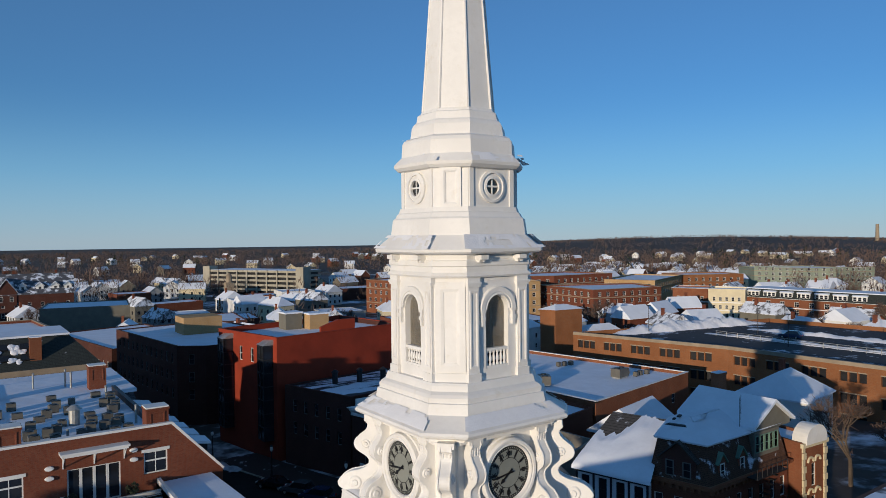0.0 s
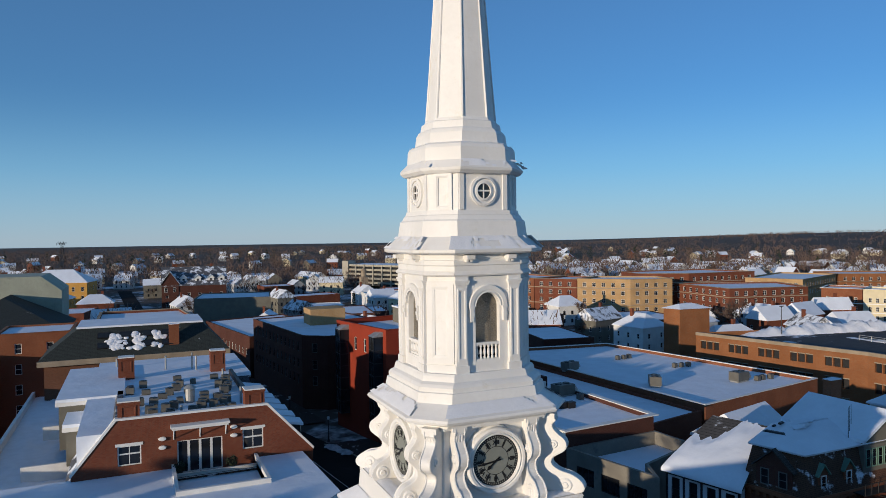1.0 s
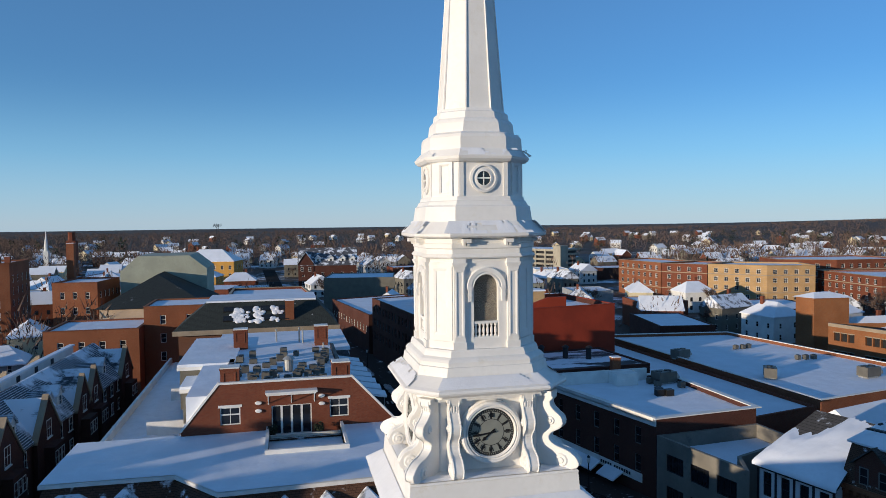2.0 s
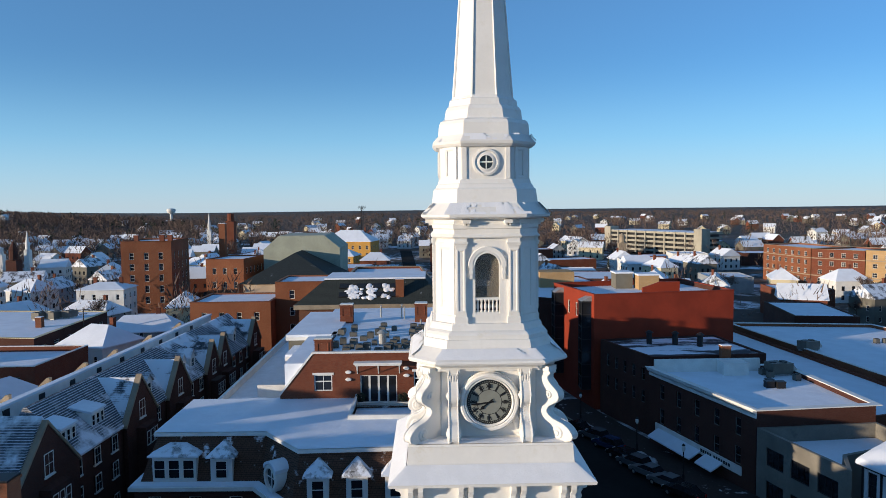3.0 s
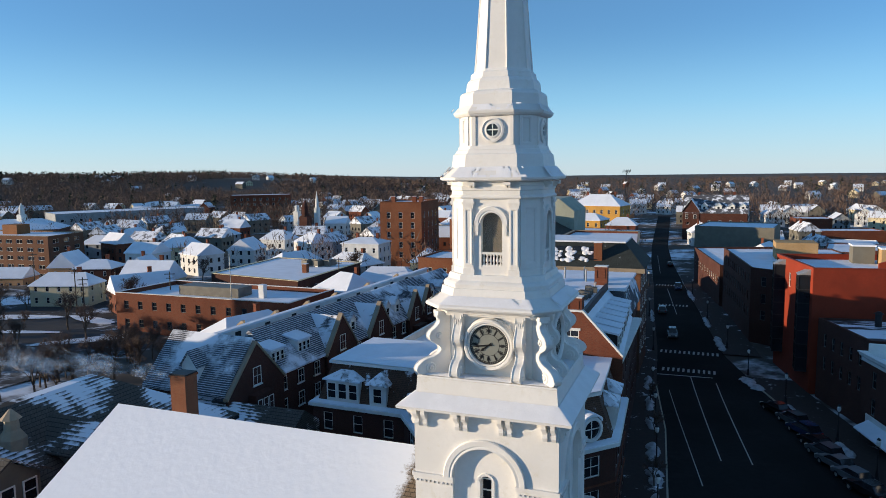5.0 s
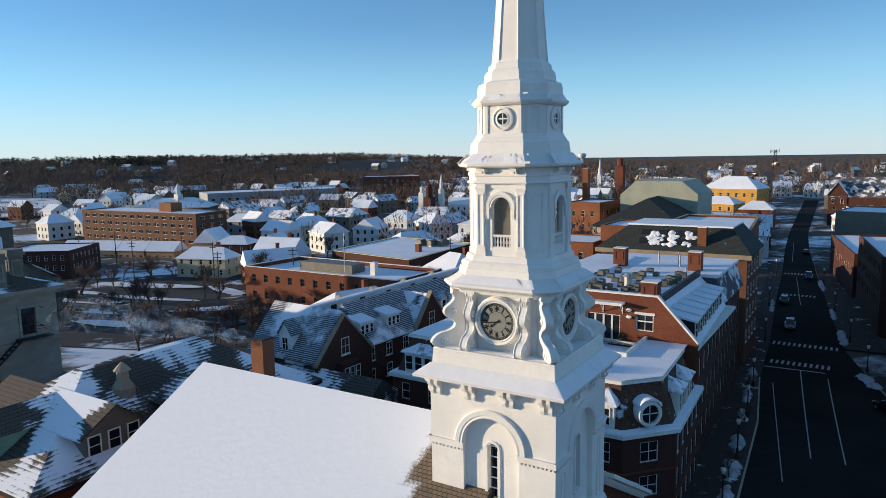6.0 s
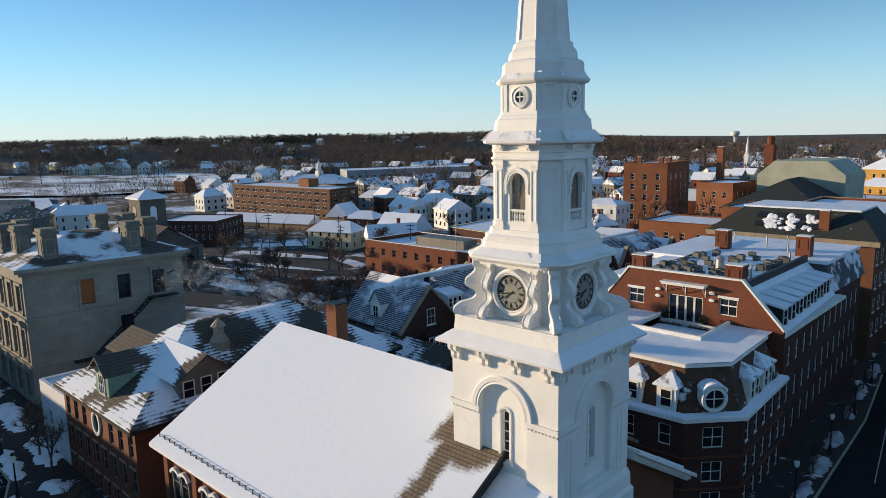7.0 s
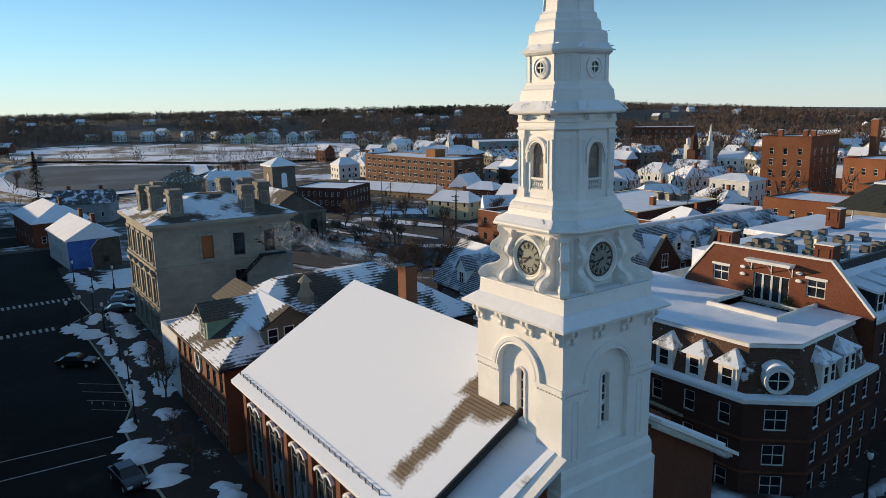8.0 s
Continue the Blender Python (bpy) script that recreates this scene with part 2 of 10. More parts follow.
M_STREAK = streaked("wind_streaked_roof", (0.05, 0.05, 0.055), (0.16, 0.7, 1.0), 0.43, 0.5)
M_DECK = snowy("ploughed_deck", (0.045, 0.045, 0.05), 0.74, 0.86, 0.12)
M_ASPHALT_SNOW = snowy("snow_edged_asphalt", (0.035, 0.035, 0.037), 0.74, 0.88, 0.06)
M_WHITEBOARD = plain("white_clapboard", (0.68, 0.68, 0.65), 0.08, 0.5, 6)
M_HALFTIMBER = plain("white_stucco", (0.62, 0.64, 0.66), 0.08, 0.5, 6)
M_PINK = plain("cream_plaster", (0.55, 0.42, 0.3), 0.12, 0.3, 5, dirt=(0.5, 0.22, 0.18))
M_TAUPE = plain("taupe_siding", (0.16, 0.15, 0.12), 0.12, 0.5, 7)


# ---- helpers of this scene ----
def world_of(ob):
    return world_of(ob.parent) @ ob.matrix_parent_inverse @ ob.matrix_basis if ob.parent else ob.matrix_basis.copy()


def part(name, bm, mat, parent=None, label=""):
    """Links a bmesh as one mesh object, under a thing or a part."""
    me = bm
    if isinstance(bm, bmesh.types.BMesh):
        bmesh.ops.recalc_face_normals(bm, faces=bm.faces[:])
        me = bpy.data.meshes.new(name)
        bm.to_mesh(me)
        bm.free()
    if not me.materials:
        me.materials.append(mat)
    ob = new(name, me)
    if parent:
        ob.parent = parent
        ob.matrix_parent_inverse = world_of(parent).inverted()
    return tagged(ob, label) if label else ob


def placed(name, me, parent, m, label=""):
    """A part on mesh data that is shared, at the world pose m."""
    ob = new(name, me)
    ob.parent = parent
    ob.matrix_parent_inverse = world_of(parent).inverted()
    ob.matrix_basis = m
    return tagged(ob, label) if label else ob


def thing(name, x, y, z, label, category, group="", kind="", rz=0):
    ob = new(name)
    ob.matrix_basis = pose(x, y, z, 0, 0, rz)
    return tagged(ob, label, category, group, kind)


def shared(name, bm, mat):
    bmesh.ops.recalc_face_normals(bm, faces=bm.faces[:])
    me = bpy.data.meshes.new(name)
    bm.to_mesh(me)
    bm.free()
    me.materials.append(mat)
    return me


def box(bm, x0, y0, z0, x1, y1, z1, m=None):
    vs = [bm.verts.new((x, y, z)) for z in (z0, z1) for x, y in ((x0, y0), (x1, y0), (x1, y1), (x0, y1))]
    for f in ((3, 2, 1, 0), (4, 5, 6, 7), (0, 1, 5, 4), (1, 2, 6, 5), (2, 3, 7, 6), (3, 0, 4, 7)):
        bm.faces.new([vs[i] for i in f])
    if m:
        bmesh.ops.transform(bm, matrix=m, verts=vs)
    return vs


def loft(bm, rings, caps=True):
    """Skins rings of as many points each."""
    vr = [[bm.verts.new(p) for p in r] for r in rings]
    n = len(vr[0])
    for a, b in zip(vr, vr[1:]):
        for i in range(n):
            bm.faces.new((a[i], a[(i + 1) % n], b[(i + 1) % n], b[i]))
    if caps:
        bm.faces.new(vr[0][::-1])
        bm.faces.new(vr[-1])
    return vr


def prism(bm, poly, z0, z1):
    loft(bm, [[(x, y, z) for x, y in poly] for z in (z0, z1)])


def outline(bm, pts, d0, d1, place):
    """A plate cut to the outline pts (u, v), from depth d0 to d1; place maps (u, d, v) to a point."""
    loft(bm, [[place(u, d, v) for u, v in pts] for d in (d0, d1)])


def tube(bm, a, b, r0, r1=None, n=8):
    a, b = Vector(a), Vector(b)
    r1 = r0 if r1 is None else r1
    q = (b - a).to_track_quat("Z", "Y").to_matrix()
    rings = [[p + q @ Vector((r * math.cos(6.2832 * i / n), r * math.sin(6.2832 * i / n), 0)) for i in range(n)] for p, r in ((a, r0), (b, r1))]
    loft(bm, rings)


def inset(poly, d):
    """A convex outline, counter-clockwise, moved inwards by d."""
    out, n = [], len(poly)
    for i in range(n):
        p, q, r = Vector(poly[i - 1]), Vector(poly[i]), Vector(poly[(i + 1) % n])
        e, f = (q - p).normalized(), (r - q).normalized()
        ne, nf = Vector((-e.y, e.x)), Vector((-f.y, f.x))
        k = ne + nf
        k = k * (d / max(0.2, k.dot(ne)))
        out.append((q.x + k.x, q.y + k.y))
    return out


def rect(x0, y0, x1, y1):
    return [(x0, y0), (x1, y0), (x1, y1), (x0, y1)]


# ---- windows, shared by size ----
WIN = {}


def window_mesh(w, h, rows, cols, frame_mat, bar=0.05, edge=0.09):
    key = (round(w, 2), round(h, 2), rows, cols, frame_mat.name)
    if key not in WIN:
        bm = bmesh.new()
        for x0, x1 in ((-w / 2, -w / 2 + edge), (w / 2 - edge, w / 2)):
            box(bm, x0, 0, 0, x1, 0.08, h)
        for z0, z1 in ((0, edge), (h - edge, h)):
            box(bm, -w / 2 + edge, 0.004, z0, w / 2 - edge, 0.08, z1)
        for i in range(1, rows):
            z = h * i / rows
            box(bm, -w / 2 + edge, 0.012, z - bar / 2, w / 2 - edge, 0.07, z + bar / 2)
        for i in range(1, cols):
            x = -w / 2 + w * i / cols
            box(bm, x - bar / 2, 0.008, edge, x + bar / 2, 0.07, h - edge)
        frame_me = shared("window", bm, frame_mat)
        bm = bmesh.new()
        box(bm, -w / 2 + 0.02, 0.05, 0.02, w / 2 - 0.02, 0.06, h - 0.02)
        bm2 = bmesh.new()
        box(bm2, -w / 2 - 0.1, -0.09, -0.12, w / 2 + 0.1, 0.1, 0.0)
        WIN[key] = (frame_me, shared("pane", bm, M_GLASS), shared("sill", bm2, frame_mat))
    return WIN[key]


def add_window(parent, m, w, h, rows=2, cols=1, frame_mat=None, sill=True, name="window"):
    """m: the pose of the sill's middle, x along the wall, y into it."""
    a, b, c = window_mesh(w, h, rows, cols, frame_mat or M_TRIM)
    ob = placed(name, a, parent, m)
    placed("pane", b, ob, m)
    if sill:
        placed("sill", c, ob, m)
    return ob


def wall_pose(p, q, u, z, depth=0.0):
    """The pose at u along the wall from p to q (outside on the right), depth into it."""
    p, q = Vector((*p, 0)), Vector((*q, 0))
    e = (q - p).normalized()
    n = Vector((-e.y, e.x, 0))
    o = p + e * u + n * depth
    return Matrix(((e.x, n.x, 0, o.x), (e.y, n.y, 0, o.y), (0, 0, 1, z), (0, 0, 0, 1)))


def wall_face(bm, p, q, z0, z1, holes=(), depth=0.14):
    """One face of a wall from p to q with real openings (u0, u1, v0, v1)."""
    length = (Vector(q) - Vector(p)).length
    m = wall_pose(p, q, 0, 0)
    us = sorted({0.0, length, *(h[0] for h in holes), *(h[1] for h in holes)})
    vs = sorted({z0, z1, *(h[2] for h in holes), *(h[3] for h in holes)})
    grid = {}

    def vert(u, d, v):
        k = (round(u, 4), round(d, 4), round(v, 4))
        if k not in grid:
            grid[k] = bm.verts.new(m @ Vector((u, d, v)))
        return grid[k]
    for v0, v1 in zip(vs, vs[1:]):
        start = None
        for u0, u1 in zip(us, us[1:]):
            uc, vc = (u0 + u1) / 2, (v0 + v1) / 2
            if any(a < uc < b and c < vc < d for a, b, c, d in holes):
                continue
            bm.faces.new((vert(u0, 0, v0), vert(u1, 0, v0), vert(u1, 0, v1), vert(u0, 0, v1)))
    for a, b, c, d in holes:
        for (u0, v0), (u1, v1) in (((a, c), (b, c)), ((b, c), (b, d)), ((b, d), (a, d)), ((a, d), (a, c))):
            bm.faces.new((vert(u0, 0, v0), vert(u1, 0, v1), vert(u1, depth, v1), vert(u0, depth, v0)))


def block(name, label, poly, z0, z1, wall, rows=(), bay=3.0, win=(1.1, 1.7), grid=(2, 1), trim=None, parapet=0.5, coping=None,
          faces=None, roof=None, category="building", group="", margin=1.0, cornice=0.0, sills=False):
    """A flat-roofed building. poly: its outline, counter-clockwise; rows: heights of the window sills; faces: the sides with windows."""
    cx, cy = sum(p[0] for p in poly) / len(poly), sum(p[1] for p in poly) / len(poly)
    t = thing(name, cx, cy, z0, label, category, group)
    bm = bmesh.new()
    windows = []
    n = len(poly)
    for i in range(n):
        p, q = poly[i], poly[(i + 1) % n]
        length = (Vector(q) - Vector(p)).length
        holes = []
        if rows and (faces is None or i in faces):
            k = max(1, int((length - 2 * margin) / bay))
            gap = (length - 2 * margin) / k
            for s in rows:
                for j in range(k):
                    u = margin + gap * (j + 0.5)
                    holes.append((u - win[0] / 2, u + win[0] / 2, s, s + win[1]))
                    windows.append((p, q, u, s))
        wall_face(bm, p, q, z0 - 1.5, z1, holes)
    inner = inset(poly, 0.35)
    loft(bm, [[(x, y, z) for x, y in pl] for pl, z in ((poly, z1), (inner, z1), (inner, z1 - parapet))], caps=False)
    part("wall", bm, wall, t)
    bm = bmesh.new()
    prism(bm, inset(poly, 0.36), z1 - parapet - 0.4, z1 - parapet + 0.02)
    part("roof", bm, roof or M_SNOW, t)
    if coping:
        bm = bmesh.new()
        o, i2 = inset(poly, -0.08 - cornice), inset(poly, 0.4)
        loft(bm, [[(x, y, z) for x, y in pl] for pl, z in ((i2, z1 + 0.003), (o, z1 + 0.003), (o, z1 + 0.12), (i2, z1 + 0.12), (i2, z1 + 0.003))], caps=False)
        part("coping", bm, coping, t)
    for p, q, u, s in windows:
        add_window(t, wall_pose(p, q, u, s, 0.1), win[0], win[1], grid[0], grid[1], trim, sills)
    return t


# ---- the ground, streets ----
def ease(v, a, b):
    k = min(1.0, max(0.0, (v - a) / (b - a)))
    return k * k * (3 - 2 * k)


def land(x, y):
    """Height of the ground: the square stands 3 m over the far street, woods rise behind the pond."""
    r = math.hypot(x - 16, y - 20)
    head = math.degrees(math.atan2(x - 16, y - 20))
    base = 3.0 * (1 - ease(y, 25, 100)) * (1 - ease(r, 150, 330)) if x > -140 else 3.0 * (1 - ease(r, 110, 220)) * (1 - ease(y, 25, 100))
    west = ease(-head, 18, 40) * (1 - ease(-head, 95, 120))
    hill = 22 * west * ease(r, 800, 1250)
    east = math.exp(-((head - 56) / 16) ** 2)
    return base + hill + 33 * east * ease(r, 1500, 2400) - 8 * ease(r, 900, 2200) * (1 - west)


def ground_sheet():
    radii = [0, 12, 25, 40, 55, 70, 85, 100, 120, 145, 175, 210, 250, 300, 360, 430, 520, 620, 740, 800, 880, 960, 1050, 1150, 1250, 1370, 1500, 1800, 2200, 2700, 3400, 4300]
    bm = bmesh.new()
    n = 120
    rows = []
    for r in radii[1:]:
        rows.append([bm.verts.new((16 + r * math.sin(6.28319 * i / n), 20 + r * math.cos(6.28319 * i / n), 0)) for i in range(n)])
    mid = bm.verts.new((16, 20, 0))
    for i in range(n):
        bm.faces.new((mid, rows[0][i], rows[0][(i + 1) % n]))
    for a, b in zip(rows, rows[1:]):
        for i in range(n):
            bm.faces.new((a[i], b[i], b[(i + 1) % n], a[(i + 1) % n]))
    for v in bm.verts:
        v.co.z = land(v.co.x, v.co.y)
    for f in bm.faces:
        f.smooth = True
    return tagged(part("ground", bm, M_GROUND), "snowy town ground with bare brown patches", "ground", kind="structure")


ground_sheet()


def strip(name, mat, left, right, lift, label, category, kind="structure", steps=24):
    """A ribbon laid on the ground between two lines of points."""
    def along(line, k):
        k *= len(line) - 1
        i = min(int(k), len(line) - 2)
        a, b = Vector(line[i]), Vector(line[i + 1])
        return a + (b - a) * (k - i)
    bm = bmesh.new()
    cols = 8
    rows = []
    for s in range(steps + 1):
        a, b = along(left, s / steps), along(right, s / steps)
        rows.append([bm.verts.new((*(a + (b - a) * (c / cols)), 0)) for c in range(cols + 1)])
    for r0, r1 in zip(rows, rows[1:]):
        for c in range(cols):
            bm.faces.new((r0[c], r0[c + 1], r1[c + 1], r1[c]))
    for v in bm.verts:
        v.co.z = land(v.co.x, v.co.y) + lift
    return tagged(part(name, bm, mat), label, category, kind=kind)


STREET_WEST = [(24.5, 8), (23.2, 50), (21.6, 75), (19.2, 95), (17.9, 117), (15.0, 150), (12.0, 190), (7.6, 240), (4.0, 290), (-6, 480)]
STREET_EAST = [(46, 8), (43.0, 50), (40.0, 75), (34.0, 97), (28.9, 117), (25.0, 150), (20.2, 190), (14.6, 240), (10.5, 290), (2, 480)]
strip("road", M_ASPHALT, STREET_WEST, STREET_EAST, 0.10,
      "dark wet asphalt street with bits of snow", "road", steps=60)
strip("square_road", M_ASPHALT, [(70, -30), (-20, -30), (-80, -22), (-200, -14)], [(70, 8.5), (-20, 8), (-80, 10), (-200, 12)], 0.11,
      "asphalt of the market square with parking bays", "road", steps=60)

# ---- the white steeple ----
TX, TY = 16.46, 21.40


def octagon(a, c, z):
    return [(TX + x, TY + y, z) for x, y in ((-a + c, -a), (a - c, -a), (a, -a + c), (a, a - c), (a - c, a), (-a + c, a), (-a, a - c), (-a, -a + c))]


def square(a, z):
    return [(TX + x, TY + y, z) for x, y in ((-a, -a), (a, -a), (a, a), (-a, a))]


steeple = thing("steeple", TX, TY, 3, "tall white painted church steeple with clock faces, flecked with snow", "steeple")


def turned(k):
    """Turns a face at -y to side k of the steeple."""
    return Matrix.Translation((TX, TY, 0)) @ Matrix.Rotation(k * math.pi / 2, 4, "Z")


def ringed(name, rows, label="", mat=None):
    bm = bmesh.new()
    loft(bm, [octagon(a, c, z) for z, a, c in rows])
    return part(name, bm, mat or M_WHITE, steeple, label)


def arc_pts(r, cz, a0=0.0, a1=math.pi, n=14):
    return [(r * math.cos(a0 + (a1 - a0) * i / n), cz + r * math.sin(a0 + (a1 - a0) * i / n)) for i in range(n + 1)]


SPIRE = ((37.4, 1.25), (39.0, 1.13), (46.0, 0.655), (55.8, 0.05))


def spire():
    bm = bmesh.new()
    loft(bm, [octagon(a, a * 0.586, z) for z, a in SPIRE])
    sp = part("spire", bm, M_WHITE, steeple)
    bm = bmesh.new()
    for i in range(8):
        for (za, a), (zb, b) in zip(SPIRE, SPIRE[1:]):
            tube(bm, Vector(octagon(a, a * 0.586, za)[i]), Vector(octagon(b, b * 0.586, zb)[i]), 0.045 * a, 0.045 * b, 6)
    part("roll_moulding", bm, M_WHITE, sp)
    bm = bmesh.new()
    bmesh.ops.create_uvsphere(bm, u_segments=12, v_segments=8, radius=0.3, matrix=Matrix.Translation((TX, TY, 56.1)))
    tube(bm, (TX, TY, 56.3), (TX, TY, 58.2), 0.03)
    part("finial", bm, M_STEEL, sp)


spire()
ringed("spire_base", [(35.19, 1.9, 0.88), (35.22, 2.04, 1.0), (35.32, 2.16, 1.1), (35.42, 2.19, 1.12), (35.5, 2.13, 1.1), (35.72, 1.93, 1.0), (36.2, 1.9, 0.98),
                      (36.32, 1.84, 0.96), (36.42, 1.65, 0.9), (36.8, 1.61, 0.9), (36.92, 1.55, 0.88), (37.0, 1.47, 0.86), (37.25, 1.43, 0.84), (37.3, 1.34, 0.8), (37.41, 1.29, 0.78)])
ringed("attic_base", [(32.21, 2.2, 0.9), (32.26, 2.62, 1.1), (32.31, 2.7, 1.14), (32.4, 2.72, 1.16), (32.45, 2.66, 1.12), (32.88, 2.24, 1.0), (33.45, 2.16, 0.95), (33.52, 2.08, 0.92), (33.66, 2.02, 0.9),
                      (33.7, 1.97, 0.88), (33.86, 1.93, 0.86)])
ringed("entablature", [(31.44, 2.26, 0.86), (31.5, 2.3, 0.86), (31.56, 2.26, 0.86), (31.62, 2.2, 0.84), (31.8, 2.2, 0.84), (31.84, 2.24, 0.84), (32.0, 2.24, 0.84), (32.04, 2.2, 0.84), (32.205, 2.2, 0.84)])
ringed("lantern_base", [(26.2, 2.84, 0.9), (26.3, 2.98, 0.96), (26.38, 3.26, 1.06), (26.46, 3.31, 1.1), (26.54, 3.28, 1.1), (26.62, 3.14, 1.06), (26.93, 2.68, 0.95), (27.28, 2.62, 0.93),
                        (27.3, 2.56, 0.92), (27.46, 2.57, 0.92), (27.56, 2.5, 0.9), (27.64, 2.38, 0.88), (27.82, 2.34, 0.86), (27.9, 2.3, 0.85)])


def sides(make):
    """Calls make(m) with the pose of each of the four sides: x along it, y into it, from the steeple's middle."""
    for k in range(4):
        make(turned(k))


def arched_wall(bm, m, half, z0, z1, y, r, spring, low, depth, n=12):
    """A wall face at y with an arched opening of radius r that springs at spring and starts at low, with its reveal."""
    pts = [(r, low)] + arc_pts(r, spring, 0, math.pi, n) + [(-r, low)]
    bot = [(half, low), (half, spring)]
    v = lambda u, w, d=0.0: bm.verts.new(m @ Vector((u, y + d, w)))
    if low > z0:
        bm.faces.new((v(-half, z0), v(half, z0), v(half, low), v(-half, low)))
    bm.faces.new((v(r, low), v(half, low), v(half, spring), v(r, spring)))
    bm.faces.new((v(-half, low), v(-r, low), v(-r, spring), v(-half, spring)))
    arc = arc_pts(r, spring, 0, math.pi, n)
    for (a, b), (c, d) in zip(arc, arc[1:]):
        e, g = a / r * half if abs(a) > 1e-6 else 0, c / r * half if abs(c) > 1e-6 else 0
        bm.faces.new((v(a, b), v(e, z1 if abs(a) < r * 0.999 else spring), v(g, z1 if abs(c) < r * 0.999 else spring), v(c, d)))
    bm.faces.new((v(half, spring), v(half, z1), v(arc[1][0] / r * half, z1)))
    bm.faces.new((v(-half, spring), v(arc[-2][0] / r * half, z1), v(-half, z1)))
    for (a, b), (c, d) in zip(pts, pts[1:]):
        bm.faces.new((v(a, b), v(c, d), v(c, d, depth), v(a, b, depth)))
    if low > z0:
        bm.faces.new((v(-r, low), v(r, low), v(r, low, depth), v(-r, low, depth)))


def archivolt(bm, m, y0, y1, r0, r1, spring, n=16, a0=0.0, a1=math.pi):
    """A moulded half ring round an arch."""
    prof = ((r0, y1), (r0, y0 + 0.02), (r0 + 0.3 * (r1 - r0), y0 + 0.045), (r0 + 0.34 * (r1 - r0), y0 + 0.01), (r1 - 0.1 * (r1 - r0), y0), (r1, y0 + 0.04), (r1, y1))
    rows = []
    for i in range(n + 1):
        a = a0 + (a1 - a0) * i / n
        rows.append([bm.verts.new(m @ Vector((r * math.cos(a), d, spring + r * math.sin(a)))) for r, d in prof])
    for r, s in zip(rows, rows[1:]):
        for i in range(len(prof) - 1):
            bm.faces.new((r[i], r[i + 1], s[i + 1], s[i]))
    bm.faces.new(rows[0])
    bm.faces.new(rows[-1][::-1])


def framed_panel(bm, m, x0, x1, z0, z1, y, w=0.05, d=0.05):
    """A sunk panel shown by a raised border."""
    def ring(o, dd):
        return [bm.verts.new(m @ Vector((u, y - dd, v))) for u, v in ((x0 - o, z0 - o), (x1 + o, z0 - o), (x1 + o, z1 + o), (x0 - o, z1 + o))]
    rings = [ring(w, -0.01), ring(w, d), ring(w * 0.35, d), ring(0, d * 0.5), ring(0, -0.01)]
    for a, b in zip(rings, rings[1:]):
        for i in range(4):
            bm.faces.new((a[i], a[(i + 1) % 4], b[(i + 1) % 4], b[i]))


def attic_stage():
    """The storey of round windows."""
    a, c = 1.87, 0.85
    bm = bmesh.new()
    loft(bm, [octagon(a, c, z) for z in (33.85, 35.2)])
    body = part("attic_storey", bm, M_WHITE, steeple)

    def side(m):
        bm = bmesh.new()
        for r0, r1, d in ((0.28, 0.36, 0.1), (0.36, 0.47, 0.06), (0.47, 0.56, 0.1)):
            n = 28
            rows = []
            for i in range(n):
                t = 6.28319 * i / n
                rows.append([bm.verts.new(m @ Vector((r * math.cos(t), y, 34.56 + r * math.sin(t)))) for r, y in ((r0, -a + 0.02), (r0, -a - d), (r1, -a - d * 0.8), (r1, -a + 0.02))])
            for i in range(n):
                p, q = rows[i], rows[(i + 1) % n]
                for j in range(3):
                    bm.faces.new((p[j], p[j + 1], q[j + 1], q[j]))
        rim = part("round_window", bm, M_WHITE, body)
        bm = bmesh.new()
        bmesh.ops.create_circle(bm, cap_ends=True, radius=0.3, segments=24, matrix=m @ Matrix.Translation((0, -a - 0.012, 34.56)) @ Matrix.Rotation(math.pi / 2, 4, "X"))
        part("pane", bm, M_GLASS, rim)
        bm = bmesh.new()
        box(bm, -0.02, -a - 0.05, 34.27, 0.02, -a - 0.015, 34.93, m)
        box(bm, -0.29, -a - 0.055, 34.54, 0.29, -a - 0.018, 34.60, m)
        part("glazing_bar", bm, M_WHITE, rim)
        m2 = m @ Matrix.Rotation(math.pi / 4, 4, "Z")
        bm = bmesh.new()
        d = (2 * a - c) / math.sqrt(2)
        framed_panel(bm, m2, -0.17, 0.17, 34.02, 35.05, -d, 0.2, 0.07)
        part("panel", bm, M_WHITE, body)
        for x in (-0.9, 0.9):
            bm = bmesh.new()
            box(bm, x - 0.09, -a - 0.05, 33.87, x + 0.09, -a + 0.02, 35.19, m)
            part("corner_strip", bm, M_WHITE, body)
    sides(side)


attic_stage()


